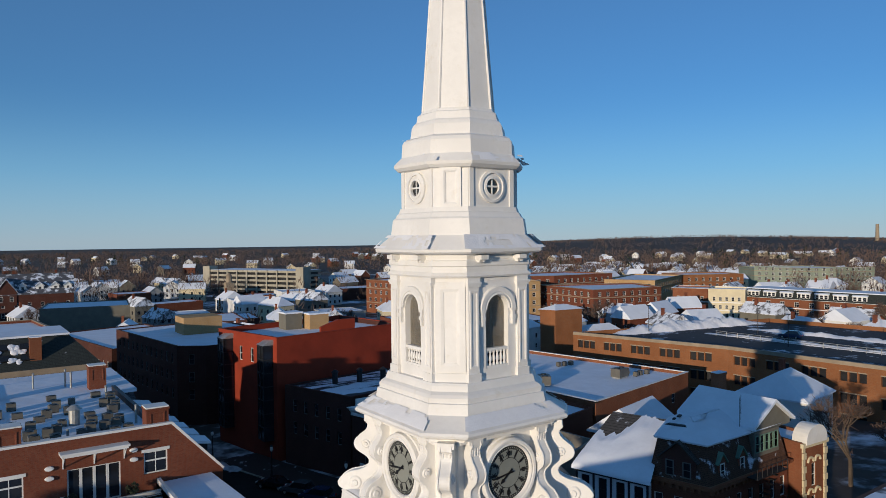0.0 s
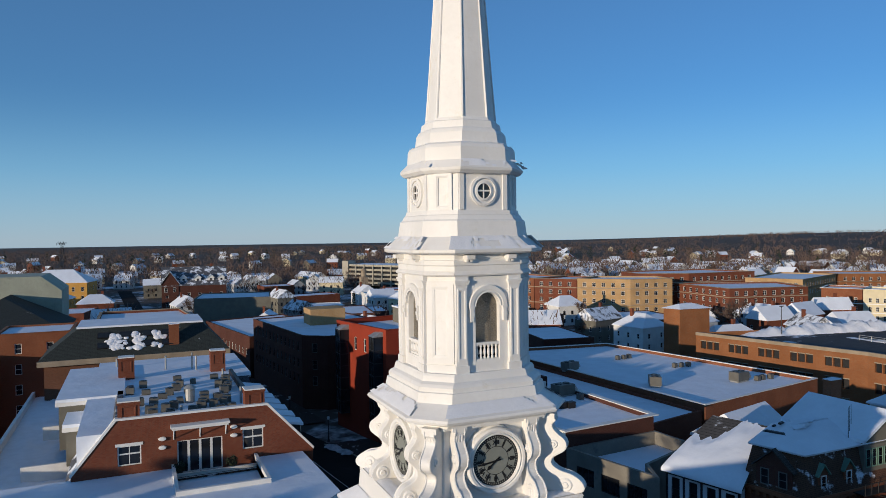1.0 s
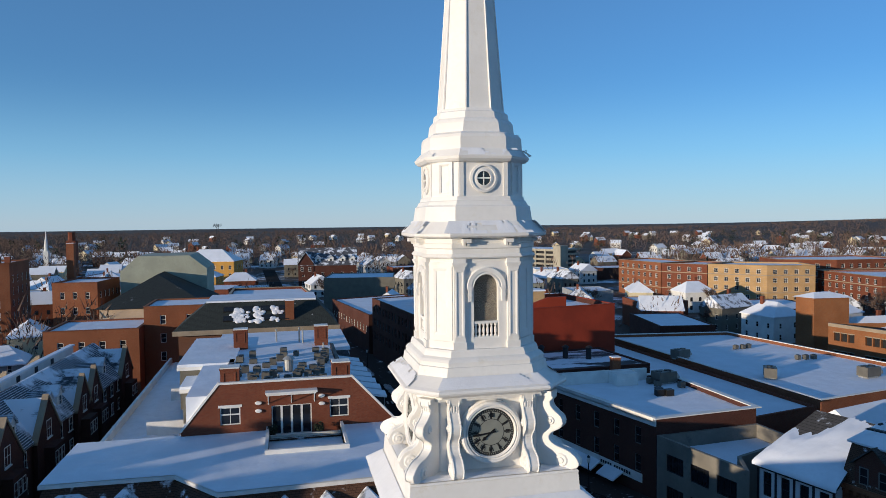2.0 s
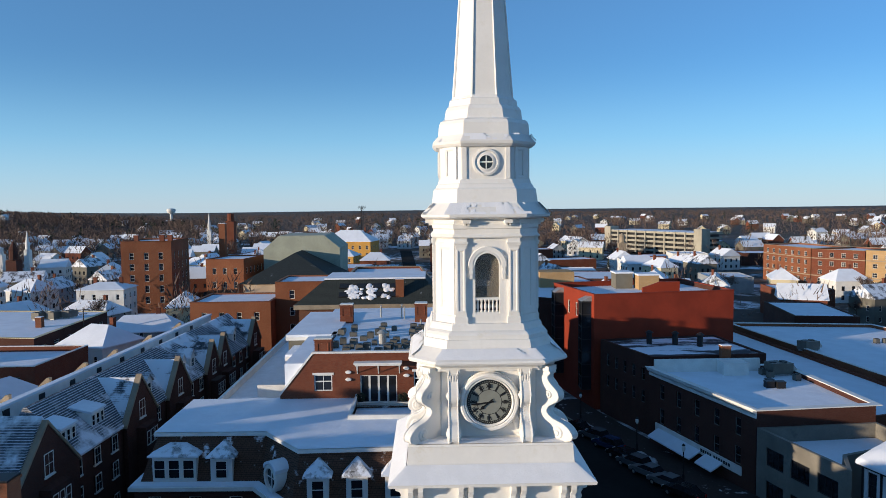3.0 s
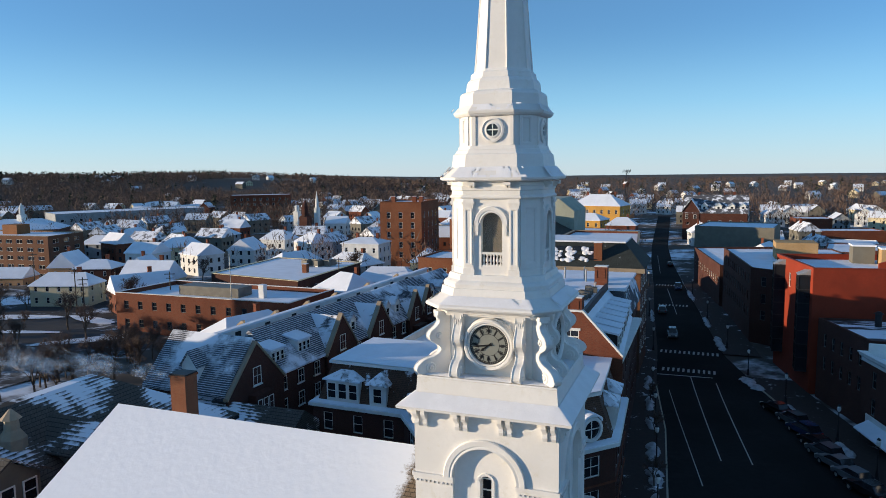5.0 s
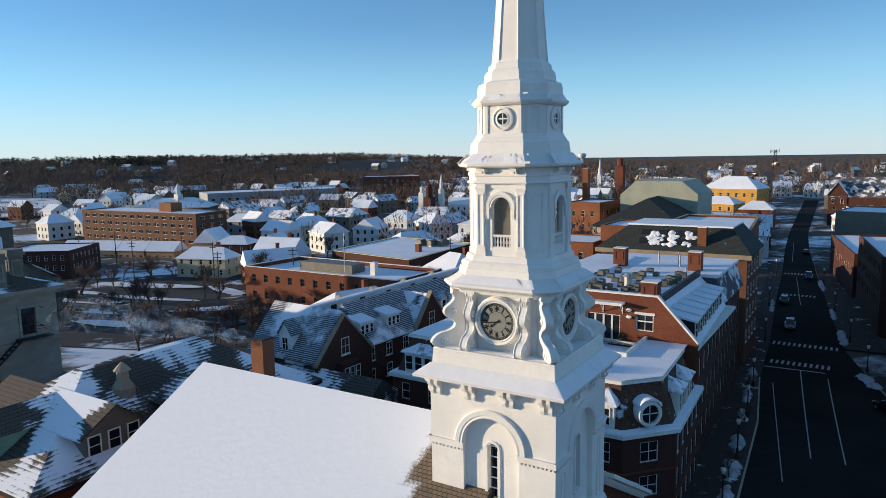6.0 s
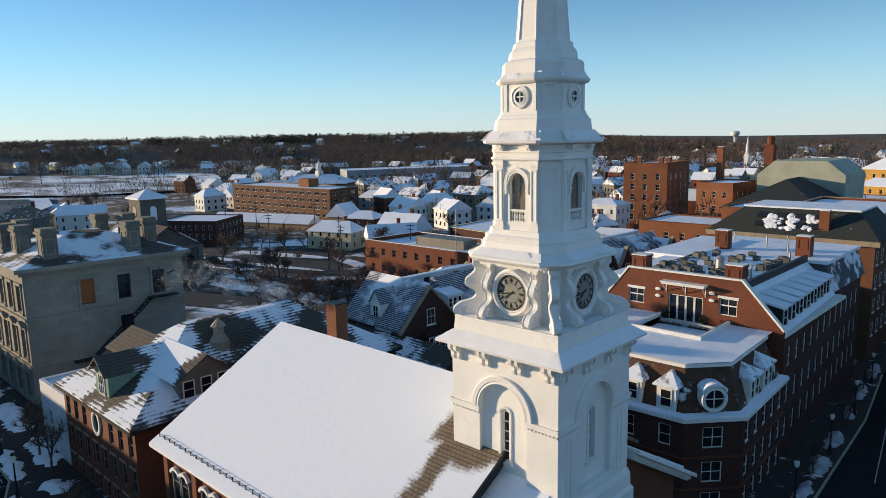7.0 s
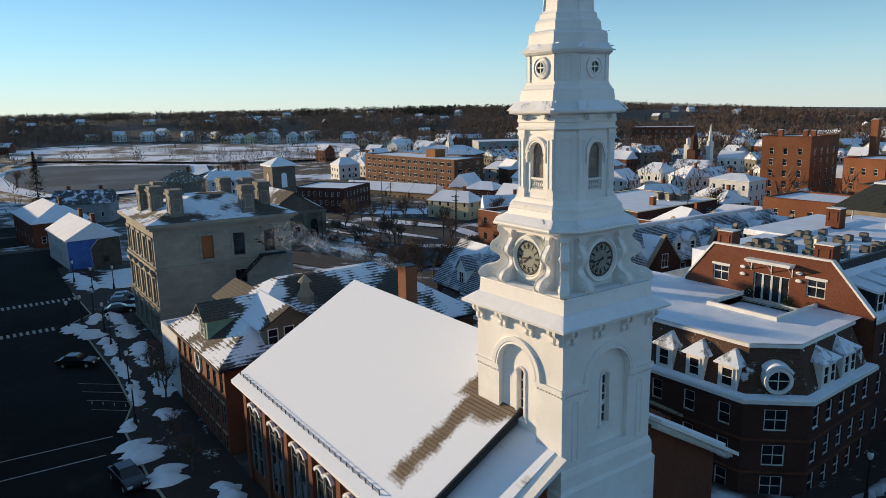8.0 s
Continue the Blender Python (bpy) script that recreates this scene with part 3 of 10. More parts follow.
def lantern():
    """The open belfry with arched openings and balusters."""
    a, c = 2.12, 0.82
    z0, z1 = 27.89, 31.46
    half = a - c
    bm = bmesh.new()
    sides(lambda m: arched_wall(bm, m, half, z0, z1, -a, 0.5, 30.3, 28.28, 0.3))
    sides(lambda m: arched_wall(bm, m, half - 0.1, z0, z1, -a + 0.3, 0.5, 30.3, 28.28, -0.01))
    for k in range(4):
        m = turned(k) @ Matrix.Rotation(math.pi / 4, 4, "Z")
        d = (2 * a - c) / math.sqrt(2)
        w = c / math.sqrt(2)
        box(bm, -w, -d, z0, w, -d + 0.3, z1, m)
    body = part("belfry", bm, M_WHITE, steeple)
    bm = bmesh.new()
    loft(bm, [octagon(a - 0.05, c, z) for z in (31.3, 31.44)])
    part("belfry_ceiling", bm, M_TRIM, body)
    bm = bmesh.new()
    loft(bm, [octagon(a - 0.05, c, z) for z in (27.88, 28.1)])
    part("belfry_floor", bm, M_CONCRETE, body)
    def side(m):
        bm = bmesh.new()
        pts = [(0.5, 28.96)] + arc_pts(0.5, 30.3, 0, math.pi, 12) + [(-0.5, 28.96)]
        outline(bm, pts, 0.0, 0.015, lambda u, d, v: m @ Vector((u, -a + 0.22 + d, v)))
        part("sheeting", bm, M_SHEET, body, "dusty see-through sheeting")
        for x in (-1.09, 1.09):
            bm = bmesh.new()
            box(bm, x - 0.23, -a - 0.1, 28.18, x + 0.23, -a + 0.05, 31.12, m)
            box(bm, x - 0.27, -a - 0.14, 27.9, x + 0.27, -a + 0.05, 28.18, m)
            box(bm, x - 0.27, -a - 0.14, 31.12, x + 0.27, -a + 0.05, 31.2, m)
            box(bm, x - 0.3, -a - 0.17, 31.2, x + 0.3, -a + 0.05, 31.28, m)
            box(bm, x - 0.26, -a - 0.12, 31.28, x + 0.26, -a + 0.05, 31.45, m)
            framed_panel(bm, m, x - 0.09, x + 0.09, 28.45, 30.9, -a - 0.1, 0.09, 0.035)
            part("pilaster", bm, M_WHITE, body)
        bm = bmesh.new()
        archivolt(bm, m, -a - 0.12, -a + 0.02, 0.52, 0.8, 30.3)
        part("archivolt", bm, M_WHITE, body)
        for x in (-0.68, 0.68):
            bm = bmesh.new()
            box(bm, x - 0.1, -a - 0.13, 30.22, x + 0.1, -a + 0.02, 30.32, m)
            box(bm, x - 0.06, -a - 0.11, 29.75, x + 0.06, -a + 0.02, 30.22, m)
            box(bm, x - 0.08, -a - 0.14, 29.95, x + 0.08, -a + 0.02, 30.08, m)
            part("impost", bm, M_WHITE, body)
        bm = bmesh.new()
        box(bm, -0.52, -a + 0.02, 28.86, 0.52, -a + 0.2, 28.96, m)
        box(bm, -0.52, -a + 0.02, 28.26, 0.52, -a + 0.2, 28.36, m)
        rail = part("balustrade", bm, M_WHITE, body)
        for i in range(6):
            x = -0.4 + 0.16 * i
            bm = bmesh.new()
            prof = [(28.36, 0.055), (28.42, 0.055), (28.45, 0.03), (28.55, 0.062), (28.66, 0.05), (28.76, 0.028), (28.8, 0.055), (28.86, 0.055)]
            loft(bm, [[m @ Vector((x + r * math.cos(6.2832 * j / 8), -a + 0.11 + r * math.sin(6.2832 * j / 8), z)) for j in range(8)] for z, r in prof])
            part("baluster", bm, M_WHITE, rail)
        m2 = m @ Matrix.Rotation(math.pi / 4, 4, "Z")
        bm = bmesh.new()
        d = (2 * a - c) / math.sqrt(2)
        framed_panel(bm, m2, -0.22, 0.22, 28.55, 30.95, -d, 0.3, 0.05)
        box(bm, -0.6, -d - 0.05, 27.9, 0.6, -d + 0.02, 28.2, m2)
        box(bm, -0.58, -d - 0.06, 31.15, 0.58, -d + 0.02, 31.28, m2)
        part("panel", bm, M_WHITE, body)
        bm = bmesh.new()
        box(bm, -0.5, -a + 0.205, 28.28, 0.5, -a + 0.225, 28.955, m)
        part("lower_pane", bm, M_GLASS, body)
        for x in (-0.85, 0.85):
            bm = bmesh.new()
            box(bm, x - 0.16, -2.55, 32.05, x + 0.16, -2.16, 32.2, m)
            box(bm, x - 0.12, -2.4, 31.95, x - 0.03, -2.16, 32.05, m)
            box(bm, x + 0.03, -2.4, 31.95, x + 0.12, -2.16, 32.05, m)
            part("bracket", bm, M_WHITE, body)
    sides(side)


lantern()


def scroll_outline():
    """Side view of a console: (out, up) from the wall, foot at 0."""
    key = [(0.5, 2.86), (0.52, 2.7), (0.42, 2.55), (0.45, 2.35), (0.6, 2.15), (0.77, 1.98), (0.83, 1.78), (0.78, 1.6), (0.63, 1.46), (0.46, 1.32), (0.38, 1.14), (0.44, 0.94), (0.66, 0.78), (0.98, 0.68),
           (1.22, 0.5), (1.34, 0.28), (1.28, 0.1), (1.1, 0.0)]
    pts = [(0.0, 2.86), key[0]]
    for i in range(1, len(key) - 2):
        p0, p1, p2, p3 = (Vector(key[j]) for j in (i - 1, i, i + 1, i + 2))
        for k in range(3):
            t = k / 3
            q = 0.5 * (2 * p1 + (p2 - p0) * t + (2 * p0 - 5 * p1 + 4 * p2 - p3) * t * t + (3 * p1 - p0 - 3 * p2 + p3) * t ** 3)
            pts.append((q.x, q.y))
    pts += [key[-2], key[-1], (0.0, 0.0)]
    return pts


def console(bm, m, x, wall, z0, half, reach, lift=1.0):
    """A scrolled console at x on the wall plane y = -wall: reach stretches its outward sweep."""
    out = [(reach * u, lift * v) for u, v in scroll_outline()]
    outline(bm, out, x - half, x + half, lambda u, d, v: m @ Vector((d, -wall - u + 0.02, z0 + v)))
    # raised edge along both sides of the front, and the eyes of the scrolls
    for s_ in (-1, 1):
        for (u0, v0), (u1, v1) in zip(out[1:-2], out[2:-1]):
            tube(bm, m @ Vector((x + s_ * (half - 0.035), -wall - u0 + 0.02, z0 + v0)), m @ Vector((x + s_ * (half - 0.035), -wall - u1 + 0.02, z0 + v1)), 0.035, 0.035, 5)
        for rr, uu, vv in ((0.27, 0.8 * reach, 0.3), (0.17, 0.46 * reach, 1.8)):
            tube(bm, m @ Vector((x + s_ * half, -wall - uu, z0 + vv * lift)), m @ Vector((x + s_ * (half + 0.05), -wall - uu, z0 + vv * lift)), rr, rr * 0.8, 16)
            tube(bm, m @ Vector((x + s_ * (half + 0.04), -wall - uu, z0 + vv * lift)), m @ Vector((x + s_ * (half + 0.09), -wall - uu, z0 + vv * lift)), rr * 0.5, rr * 0.35, 12)
    for k in range(3):
        u = x + (k - 1) * half * 0.5
        tube(bm, m @ Vector((u, -wall - 0.34 * reach, z0 + 2.1 * lift)), m @ Vector((u, -wall - 0.41 * reach, z0 + 2.66 * lift)), 0.045, 0.05, 6)
    box(bm, x - half - 0.06, -wall - 0.5 * reach, z0 + 2.76 * lift, x + half + 0.06, -wall + 0.02, z0 + 2.96 * lift, m)


def clock_stage():
    a, c = 2.38, 0.45
    z0 = 23.22
    bm = bmesh.new()
    loft(bm, [octagon(a, c, z) for z in (z0 - 0.05, 26.22)])
    body = part("clock_storey", bm, M_WHITE, steeple)
    bm = bmesh.new()
    loft(bm, [octagon(a + 0.3, 0.62, 26.02), octagon(a + 0.3, 0.62, 26.1), octagon(a + 0.42, 0.8, 26.13), octagon(a + 0.44, 0.84, 26.21)])
    part("frieze", bm, M_WHITE, body)

    def side(m):
        for x in (-1.48, 1.48):
            bm = bmesh.new()
            console(bm, m, x, a, z0, 0.22, 0.8)
            part("console", bm, M_WHITE, body)
        bm = bmesh.new()
        console(bm, m @ Matrix.Rotation(math.pi / 4, 4, "Z"), 0.0, (2 * a - c) / math.sqrt(2), z0, 0.22, 1.3)
        part("corner_console", bm, M_WHITE, body)
        cz = 24.72
        bm = bmesh.new()
        n = 40
        prof = ((0.92, -a - 0.25), (0.94, -a - 0.33), (0.98, -a - 0.38), (1.03, -a - 0.33), (1.06, -a - 0.4), (1.15, -a - 0.41), (1.21, -a - 0.34), (1.22, -a - 0.2), (1.26, -a - 0.16), (1.27, -a + 0.02))
        rows = [[bm.verts.new(m @ Vector((r * math.cos(6.28319 * i / n), y, cz + r * math.sin(6.28319 * i / n)))) for r, y in prof] for i in range(n)]
        for i in range(n):
            p, q = rows[i], rows[(i + 1) % n]
            for j in range(len(prof) - 1):
                bm.faces.new((p[j], p[j + 1], q[j + 1], q[j]))
        clock = part("clock_face", bm, M_WHITE, body, "round clock face with black roman numerals in a white rim")
        face = m @ Matrix.Translation((0, -a - 0.27, cz)) @ Matrix.Rotation(math.pi / 2, 4, "X")
        bm = bmesh.new()
        bmesh.ops.create_circle(bm, cap_ends=True, radius=0.93, segments=48, matrix=face)
        part("dial_ring", bm, M_DIAL_DARK, clock)
        bm = bmesh.new()
        bmesh.ops.create_circle(bm, cap_ends=True, radius=0.5, segments=48, matrix=face @ Matrix.Translation((0, 0, 0.012)))
        part("dial_centre", bm, M_DIAL, clock)
        for i in range(12):
            bm = bmesh.new()
            f = face @ Matrix.Rotation(-i * math.pi / 6 - math.pi / 12, 4, "Z")
            w0, w1 = 0.1, 0.165
            bm.faces.new([bm.verts.new(f @ Vector(p)) for p in ((-w0, 0.52, 0.012), (w0, 0.52, 0.012), (w1, 0.79, 0.012), (-w1, 0.79, 0.012))])
            part("dial_field", bm, M_DIAL, clock)
        bm = bmesh.new()
        for i in range(60):
            f = face @ Matrix.Rotation(-i * math.pi / 30, 4, "Z")
            box(bm, -0.013, 0.83, 0.006, 0.013, 0.875, 0.014, f)
        tagged(part("minute_marks", bm, M_DIAL, clock), kind="stuff")
        for i, word in enumerate(("XII", "I", "II", "III", "IV", "V", "VI", "VII", "VIII", "IX", "X", "XI")):
            cu = bpy.data.curves.new("numeral", "FONT")
            cu.body, cu.size, cu.align_x, cu.align_y, cu.extrude, cu.offset = word, 0.23, "CENTER", "CENTER", 0.006, 0.002
            cu.materials.append(M_DIAL_BLACK)
            ob = new("numeral", cu)
            ob.parent = clock
            ob.matrix_parent_inverse = world_of(clock).inverted()
            ob.matrix_basis = face @ Matrix.Rotation(-i * math.pi / 6, 4, "Z") @ Matrix.Translation((0, 0.655, 0.02))
        for nm, ang, ln, w in (("hour_pointer", -231, 0.5, 0.075), ("minute_pointer", -262, 0.78, 0.05)):
            bm = bmesh.new()
            f = face @ Matrix.Rotation(radians(ang), 4, "Z")
            pts = [(-0.03, -0.18), (0.03, -0.18), (0.03, ln * 0.55), (w, ln * 0.68), (0.0, ln), (-w, ln * 0.68), (-0.03, ln * 0.55)]
            d = 0.03 if nm == "hour_pointer" else 0.05
            loft(bm, [[f @ Vector((x, y, z)) for x, y in pts] for z in (d, d + 0.015)])
            part(nm, bm, M_DIAL_BLACK, clock)
    sides(side)


M_DIAL = plain("dial_paint", (0.23, 0.24, 0.21), 0.08, 1.5, 9, rough=0.5)
M_DIAL_DARK = plain("dial_ring_paint", (0.035, 0.036, 0.036), 0.15, 1.5, 9, rough=0.5)
M_DIAL_BLACK = plain("numeral_paint", (0.01, 0.01, 0.011), 0.1, 1.5, 9, rough=0.45)
clock_stage()


def tower_base():
    h = 3.45
    bm = bmesh.new()
    loft(bm, [square(a, z) for a, z in ((3.5, 21.7), (4.1, 21.74), (4.13, 21.86), (3.7, 22.08), (3.42, 22.34), (3.37, 22.44), (3.32, 23.08), (3.34, 23.12), (3.3, 23.19), (2.0, 23.24))])
    roof = part("skirt_roof", bm, M_WHITE, steeple)
    # walls with a round-arched recess on each side
    bm = bmesh.new()
    sides(lambda m: arched_wall(bm, m, h, 2.0, 21.7, -h, 1.55, 18.5, 14.6, 0.28, 16))
    shaft = part("shaft", bm, M_WHITE, steeple)

    def side(m):
        bm = bmesh.new()
        arched_wall(bm, m, 1.6, 14.5, 20.2, -h + 0.28, 0.27, 18.35, 15.75, 0.3, 10)
        part("recess", bm, M_WHITE, shaft)
        bm = bmesh.new()
        pts = [(0.29, 15.74)] + arc_pts(0.29, 18.35, 0, math.pi, 10) + [(-0.29, 15.74)]
        outline(bm, pts, 0.0, 0.02, lambda u, d, v: m @ Vector((u, -h + 0.5 + d, v)))
        win = part("slit_window", bm, M_GLASS, shaft)
        bm = bmesh.new()
        for z in (16.2, 16.75, 17.3, 17.85, 18.4):
            box(bm, -0.27, -h + 0.44, z, 0.27, -h + 0.5, z + 0.05, m)
        for s in (-1, 1):
            box(bm, s * 0.25 - 0.03, -h + 0.42, 15.75, s * 0.25 + 0.03, -h + 0.5, 18.45, m)
        part("glazing_bar", bm, M_WHITE, win)
        bm = bmesh.new()
        archivolt(bm, m, -h + 0.2, -h + 0.29, 0.28, 0.42, 18.35, 12)
        box(bm, -0.42, -h + 0.2, 15.7, -0.28, -h + 0.29, 18.35, m)
        box(bm, 0.28, -h + 0.2, 15.7, 0.42, -h + 0.29, 18.35, m)
        box(bm, -0.5, -h + 0.12, 15.55, 0.5, -h + 0.29, 15.7, m)
        part("window_surround", bm, M_WHITE, shaft)
        bm = bmesh.new()
        archivolt(bm, m, -h - 0.16, -h + 0.02, 1.56, 1.98, 18.5, 24)
        part("archivolt", bm, M_WHITE, shaft)
        for x0, x1 in ((-h - 0.08, -1.5), (1.5, h + 0.08)):
            bm = bmesh.new()
            box(bm, x0, -h - 0.14, 18.32, x1, -h + 0.02, 18.5, m)
            box(bm, x0 + 0.02, -h - 0.08, 18.18, x1 - 0.02, -h + 0.02, 18.32, m)
            k = 9
            for i in range(k):
                x = x0 + 0.15 + (x1 - x0 - 0.3) * i / (k - 1)
                box(bm, x - 0.05, -h - 0.1, 18.06, x + 0.05, -h + 0.02, 18.18, m)
            part("string_course", bm, M_WHITE, shaft)
        for x in (-2.5, 2.5) if abs(m[0][0]) < 0.5 else ():
            bm = bmesh.new()
            pts = [(x - 0.2, 14.4), (x + 0.2, 14.4)] + [(x + u, v) for u, v in arc_pts(0.2, 17.5, 0, math.pi, 8)]
            for (u0, v0), (u1, v1) in zip(pts, pts[1:] + pts[:1]):
                tube(bm, m @ Vector((u0, -h - 0.005, v0)), m @ Vector((u1, -h - 0.005, v1)), 0.05, 0.05, 6)
            part("niche", bm, M_WHITE, shaft)
        for x in (-3.05, -1.05, 1.05, 3.05):
            for s in (-0.2, 0.2):
                bm = bmesh.new()
                prof = [(0, 21.68), (0.5, 21.68), (0.5, 21.5), (0.42, 21.34), (0.28, 21.3), (0.2, 21.15), (0.24, 21.0), (0.16, 20.82), (0.0, 20.78)]
                outline(bm, prof, x + s - 0.1, x + s + 0.1, lambda u, d, v: m @ Vector((d, -h - u + 0.01, v)))
                part("bracket", bm, M_WHITE, shaft)
    sides(side)
    bm = bmesh.new()
    loft(bm, [square(a, z) for a, z in ((3.75, 2.0), (3.75, 12.8), (3.62, 13.0), (3.6, 13.7), (3.5, 14.0), (3.4, 14.05))])
    part("plinth", bm, M_WHITE, steeple)


tower_base()


def ledge_snow():
    """Thin crusted snow left on the ledges, broken into patches, thickest where the sun does not reach."""
    slopes = ((21.87, 4.12, 22.4, 3.42, 0.0, 60, 8, (-1.6, -1.6, -1.6, -1.6), 0.03), (26.6, 3.2, 26.95, 2.72, 0.5, 44, 6, (-0.55, -0.6, -0.8, -0.3), 0.022), (32.43, 2.68, 32.9, 2.26, 0.55, 40, 5, (-0.3, -0.4, -0.6, -0.1), 0.022),
              (35.47, 2.15, 35.74, 1.96, 0.52, 34, 4, (0.0, 0.0, -0.2, 0.2), 0.028), (36.36, 1.78, 36.44, 1.66, 0.5, 26, 3, (0.15, 0.15, 0.0, 0.2), 0.035), (23.22, 3.28, 23.25, 2.75, 0.0, 50, 5, (-1.2, -1.2, -1.2, -0.8), 0.05))
    for q, (za, a, zb, b, cut, nu, nv, bare, thick) in enumerate(slopes):
        for k in range(4):
            m = turned(k)
            bm = bmesh.new()
            grid = {}
            for i in range(nu + 1):
                for j in range(nv + 1):
                    f = j / nv
                    y, z = a + (b - a) * f, za + (zb - za) * f
                    half = (a - cut * a * 0.6) + ((b - cut * b * 0.6) - (a - cut * a * 0.6)) * f
                    u = half * (2 * i / nu - 1)
                    n = noise.noise(Vector((u * 1.1 + 9 * k, f * 1.6 + 5 * q, 2.0))) + 0.6 * noise.noise(Vector((u * 4.3, f * 3.0 + q, 7.0 + k))) + 0.3 * noise.noise(Vector((u * 11, f * 6, k)))
                    lump = thick * (0.6 + 0.7 * abs(noise.noise(Vector((u * 8, f * 7, q + k)))))
                    grid[i, j] = (n > bare[k], m @ Vector((u, -y, z)), lump)
            vs = {}

            def vert(i, j, top):
                on = top and all(grid.get((i + di, j + dj), (False,))[0] for di, dj in ((0, 0), (1, 0), (-1, 0), (0, 1), (0, -1)))
                if (i, j) not in vs:
                    p = grid[i, j][1].copy()
                    p.z += grid[i, j][2] if on else 0.004
                    vs[i, j] = bm.verts.new(p)
                return vs[i, j]
            for i in range(nu):
                for j in range(nv):
                    if sum(grid[p][0] for p in ((i, j), (i + 1, j), (i + 1, j + 1), (i, j + 1))) >= 3:
                        bm.faces.new([vert(*p, True) for p in ((i, j), (i + 1, j), (i + 1, j + 1), (i, j + 1))])
            if bm.faces:
                for f in bm.faces:
                    f.smooth = True
                tagged(part("ledge_snow", bm, M_FROST, steeple), kind="stuff")
            else:
                bm.free()


ledge_snow()


# ---- the church behind the steeple ----
def gable_roof(bm, x0, x1, yc, half, eave, ridge, thick=0.25):
    """A gable roof with its ridge along x."""
    pts = [(-half, eave), (0, ridge), (half, eave), (half, eave - thick), (0, ridge - thick), (-half, eave - thick)]
    loft(bm, [[(x, yc + u, v) for u, v in pts] for x in (x0, x1)])


church = thing("church", 4, TY, 3, "red brick church hall with a snow-covered gable roof", "church")
NX0, NX1, NY, NHALF, NEAVE, NRIDGE = -9.4, 16.3, 21.75, 11.45, 11.65, 18.1


def nave():
    bm = bmesh.new()
    y0, y1 = NY - NHALF + 0.9, NY + NHALF - 0.9
    poly = rect(NX0 + 0.6, y0, NX1 - 0.3, y1)
    for i in range(4):
        p, q = poly[i], poly[(i + 1) % 4]
        wall_face(bm, p, q, 1.5, NEAVE - 0.1)
    for x in (NX0 + 0.6, NX1 - 0.3):
        bm.faces.new([bm.verts.new((x, y, z)) for y, z in ((y0, NEAVE - 0.1), (y1, NEAVE - 0.1), (NY, NRIDGE - 0.4))])
    part("wall", bm, M_BRICK, church)
    bm = bmesh.new()
    gable_roof(bm, NX0, NX1, NY, NHALF, NEAVE, NRIDGE)
    part("roof", bm, M_NAVE, church, "snow-covered shingle roof with a bare strip")
    for i in range(6):
        x = NX0 + 3.0 + 4.1 * i
        for dx in (-0.62, 0.62):
            bm = bmesh.new()
            pts = [(0.42, 4.6)] + arc_pts(0.42, 9.5, 0, math.pi, 10) + [(-0.42, 4.6)]
            outline(bm, pts, -0.12, 0.06, lambda u, d, v: (x + dx + u, y0 + d, v))
            w = part("tall_window", bm, M_GLASS, church)
            bm = bmesh.new()
            archivolt(bm, Matrix.Translation((x + dx, 0, 0)), y0 - 0.22, y0 + 0.02, 0.42, 0.58, 9.5, 12)
            for sx in (-0.5, 0.5):
                box(bm, x + dx + sx - 0.06, y0 - 0.2, 4.6, x + dx + sx + 0.06, y0 + 0.02, 9.5)
            for zz in (6.0, 7.6, 9.2):
                box(bm, x + dx - 0.42, y0 - 0.16, zz, x + dx + 0.42, y0 - 0.1, zz + 0.07)
            part("window_frame", bm, M_DARKTRIM, w)
            bm = bmesh.new()
            cap = [(0.8 * math.cos(t), 9.5 + 0.8 * math.sin(t)) for t in [radians(25 + 10 * j) for j in range(14)]] + [(0.58 * math.cos(t), 9.5 + 0.58 * math.sin(t)) for t in [radians(155 - 10 * j) for j in range(14)]]
            outline(bm, cap, -0.34, -0.1, lambda u, d, v: (x + dx + u, y0 + d, v))
            part("snow_cap", bm, M_CRUST, w)
        bm = bmesh.new()
        box(bm, x - 2.35, y0 - 0.25, 1.5, x - 1.75, y0 + 0.02, 11.0)
        part("pier", bm, M_BRICK, church)
    bm = bmesh.new()
    box(bm, NX0 + 0.3, y0 - 0.45, 11.05, NX1 - 0.2, y0 + 0.02, 11.4)
    part("eave_cornice", bm, M_BRICK, church)
    bm = bmesh.new()
    kk = (NRIDGE - NEAVE) / NHALF
    ga = NY - 10.8
    gz = NRIDGE - kk * 10.8
    for d in (0.1, 0.28):
        tube(bm, (NX0 + 0.4, ga, gz + d), (NX1 - 3.2, ga, gz + d), 0.015, n=5)
    for i in range(30):
        x = NX0 + 0.4 + (NX1 - 3.6 - NX0) * i / 29
        box(bm, x - 0.018, ga - 0.02, gz - 0.05, x + 0.018, ga + 0.04, gz + 0.3)
    part("snow_guard", bm, M_DARK, church)
    bm = bmesh.new()
    loft(bm, [[(NX1 - 0.03, NY + s_ * o, NRIDGE - kk * o + dz) for s_, o, dz in ((-1, 0, -0.02), (-1, NHALF + 0.05, -0.02), (-1, NHALF + 0.05, -0.55), (-1, 0, -0.55))], [(NX1 + 0.12, NY + s_ * o, NRIDGE - kk * o + dz) for s_, o, dz in ((-1, 0, -0.02), (-1, NHALF + 0.05, -0.02), (-1, NHALF + 0.05, -0.55), (-1, 0, -0.55))]])
    part("barge_board", bm, M_DARK, church)
    # lower front section beside the steeple
    bm = bmesh.new()
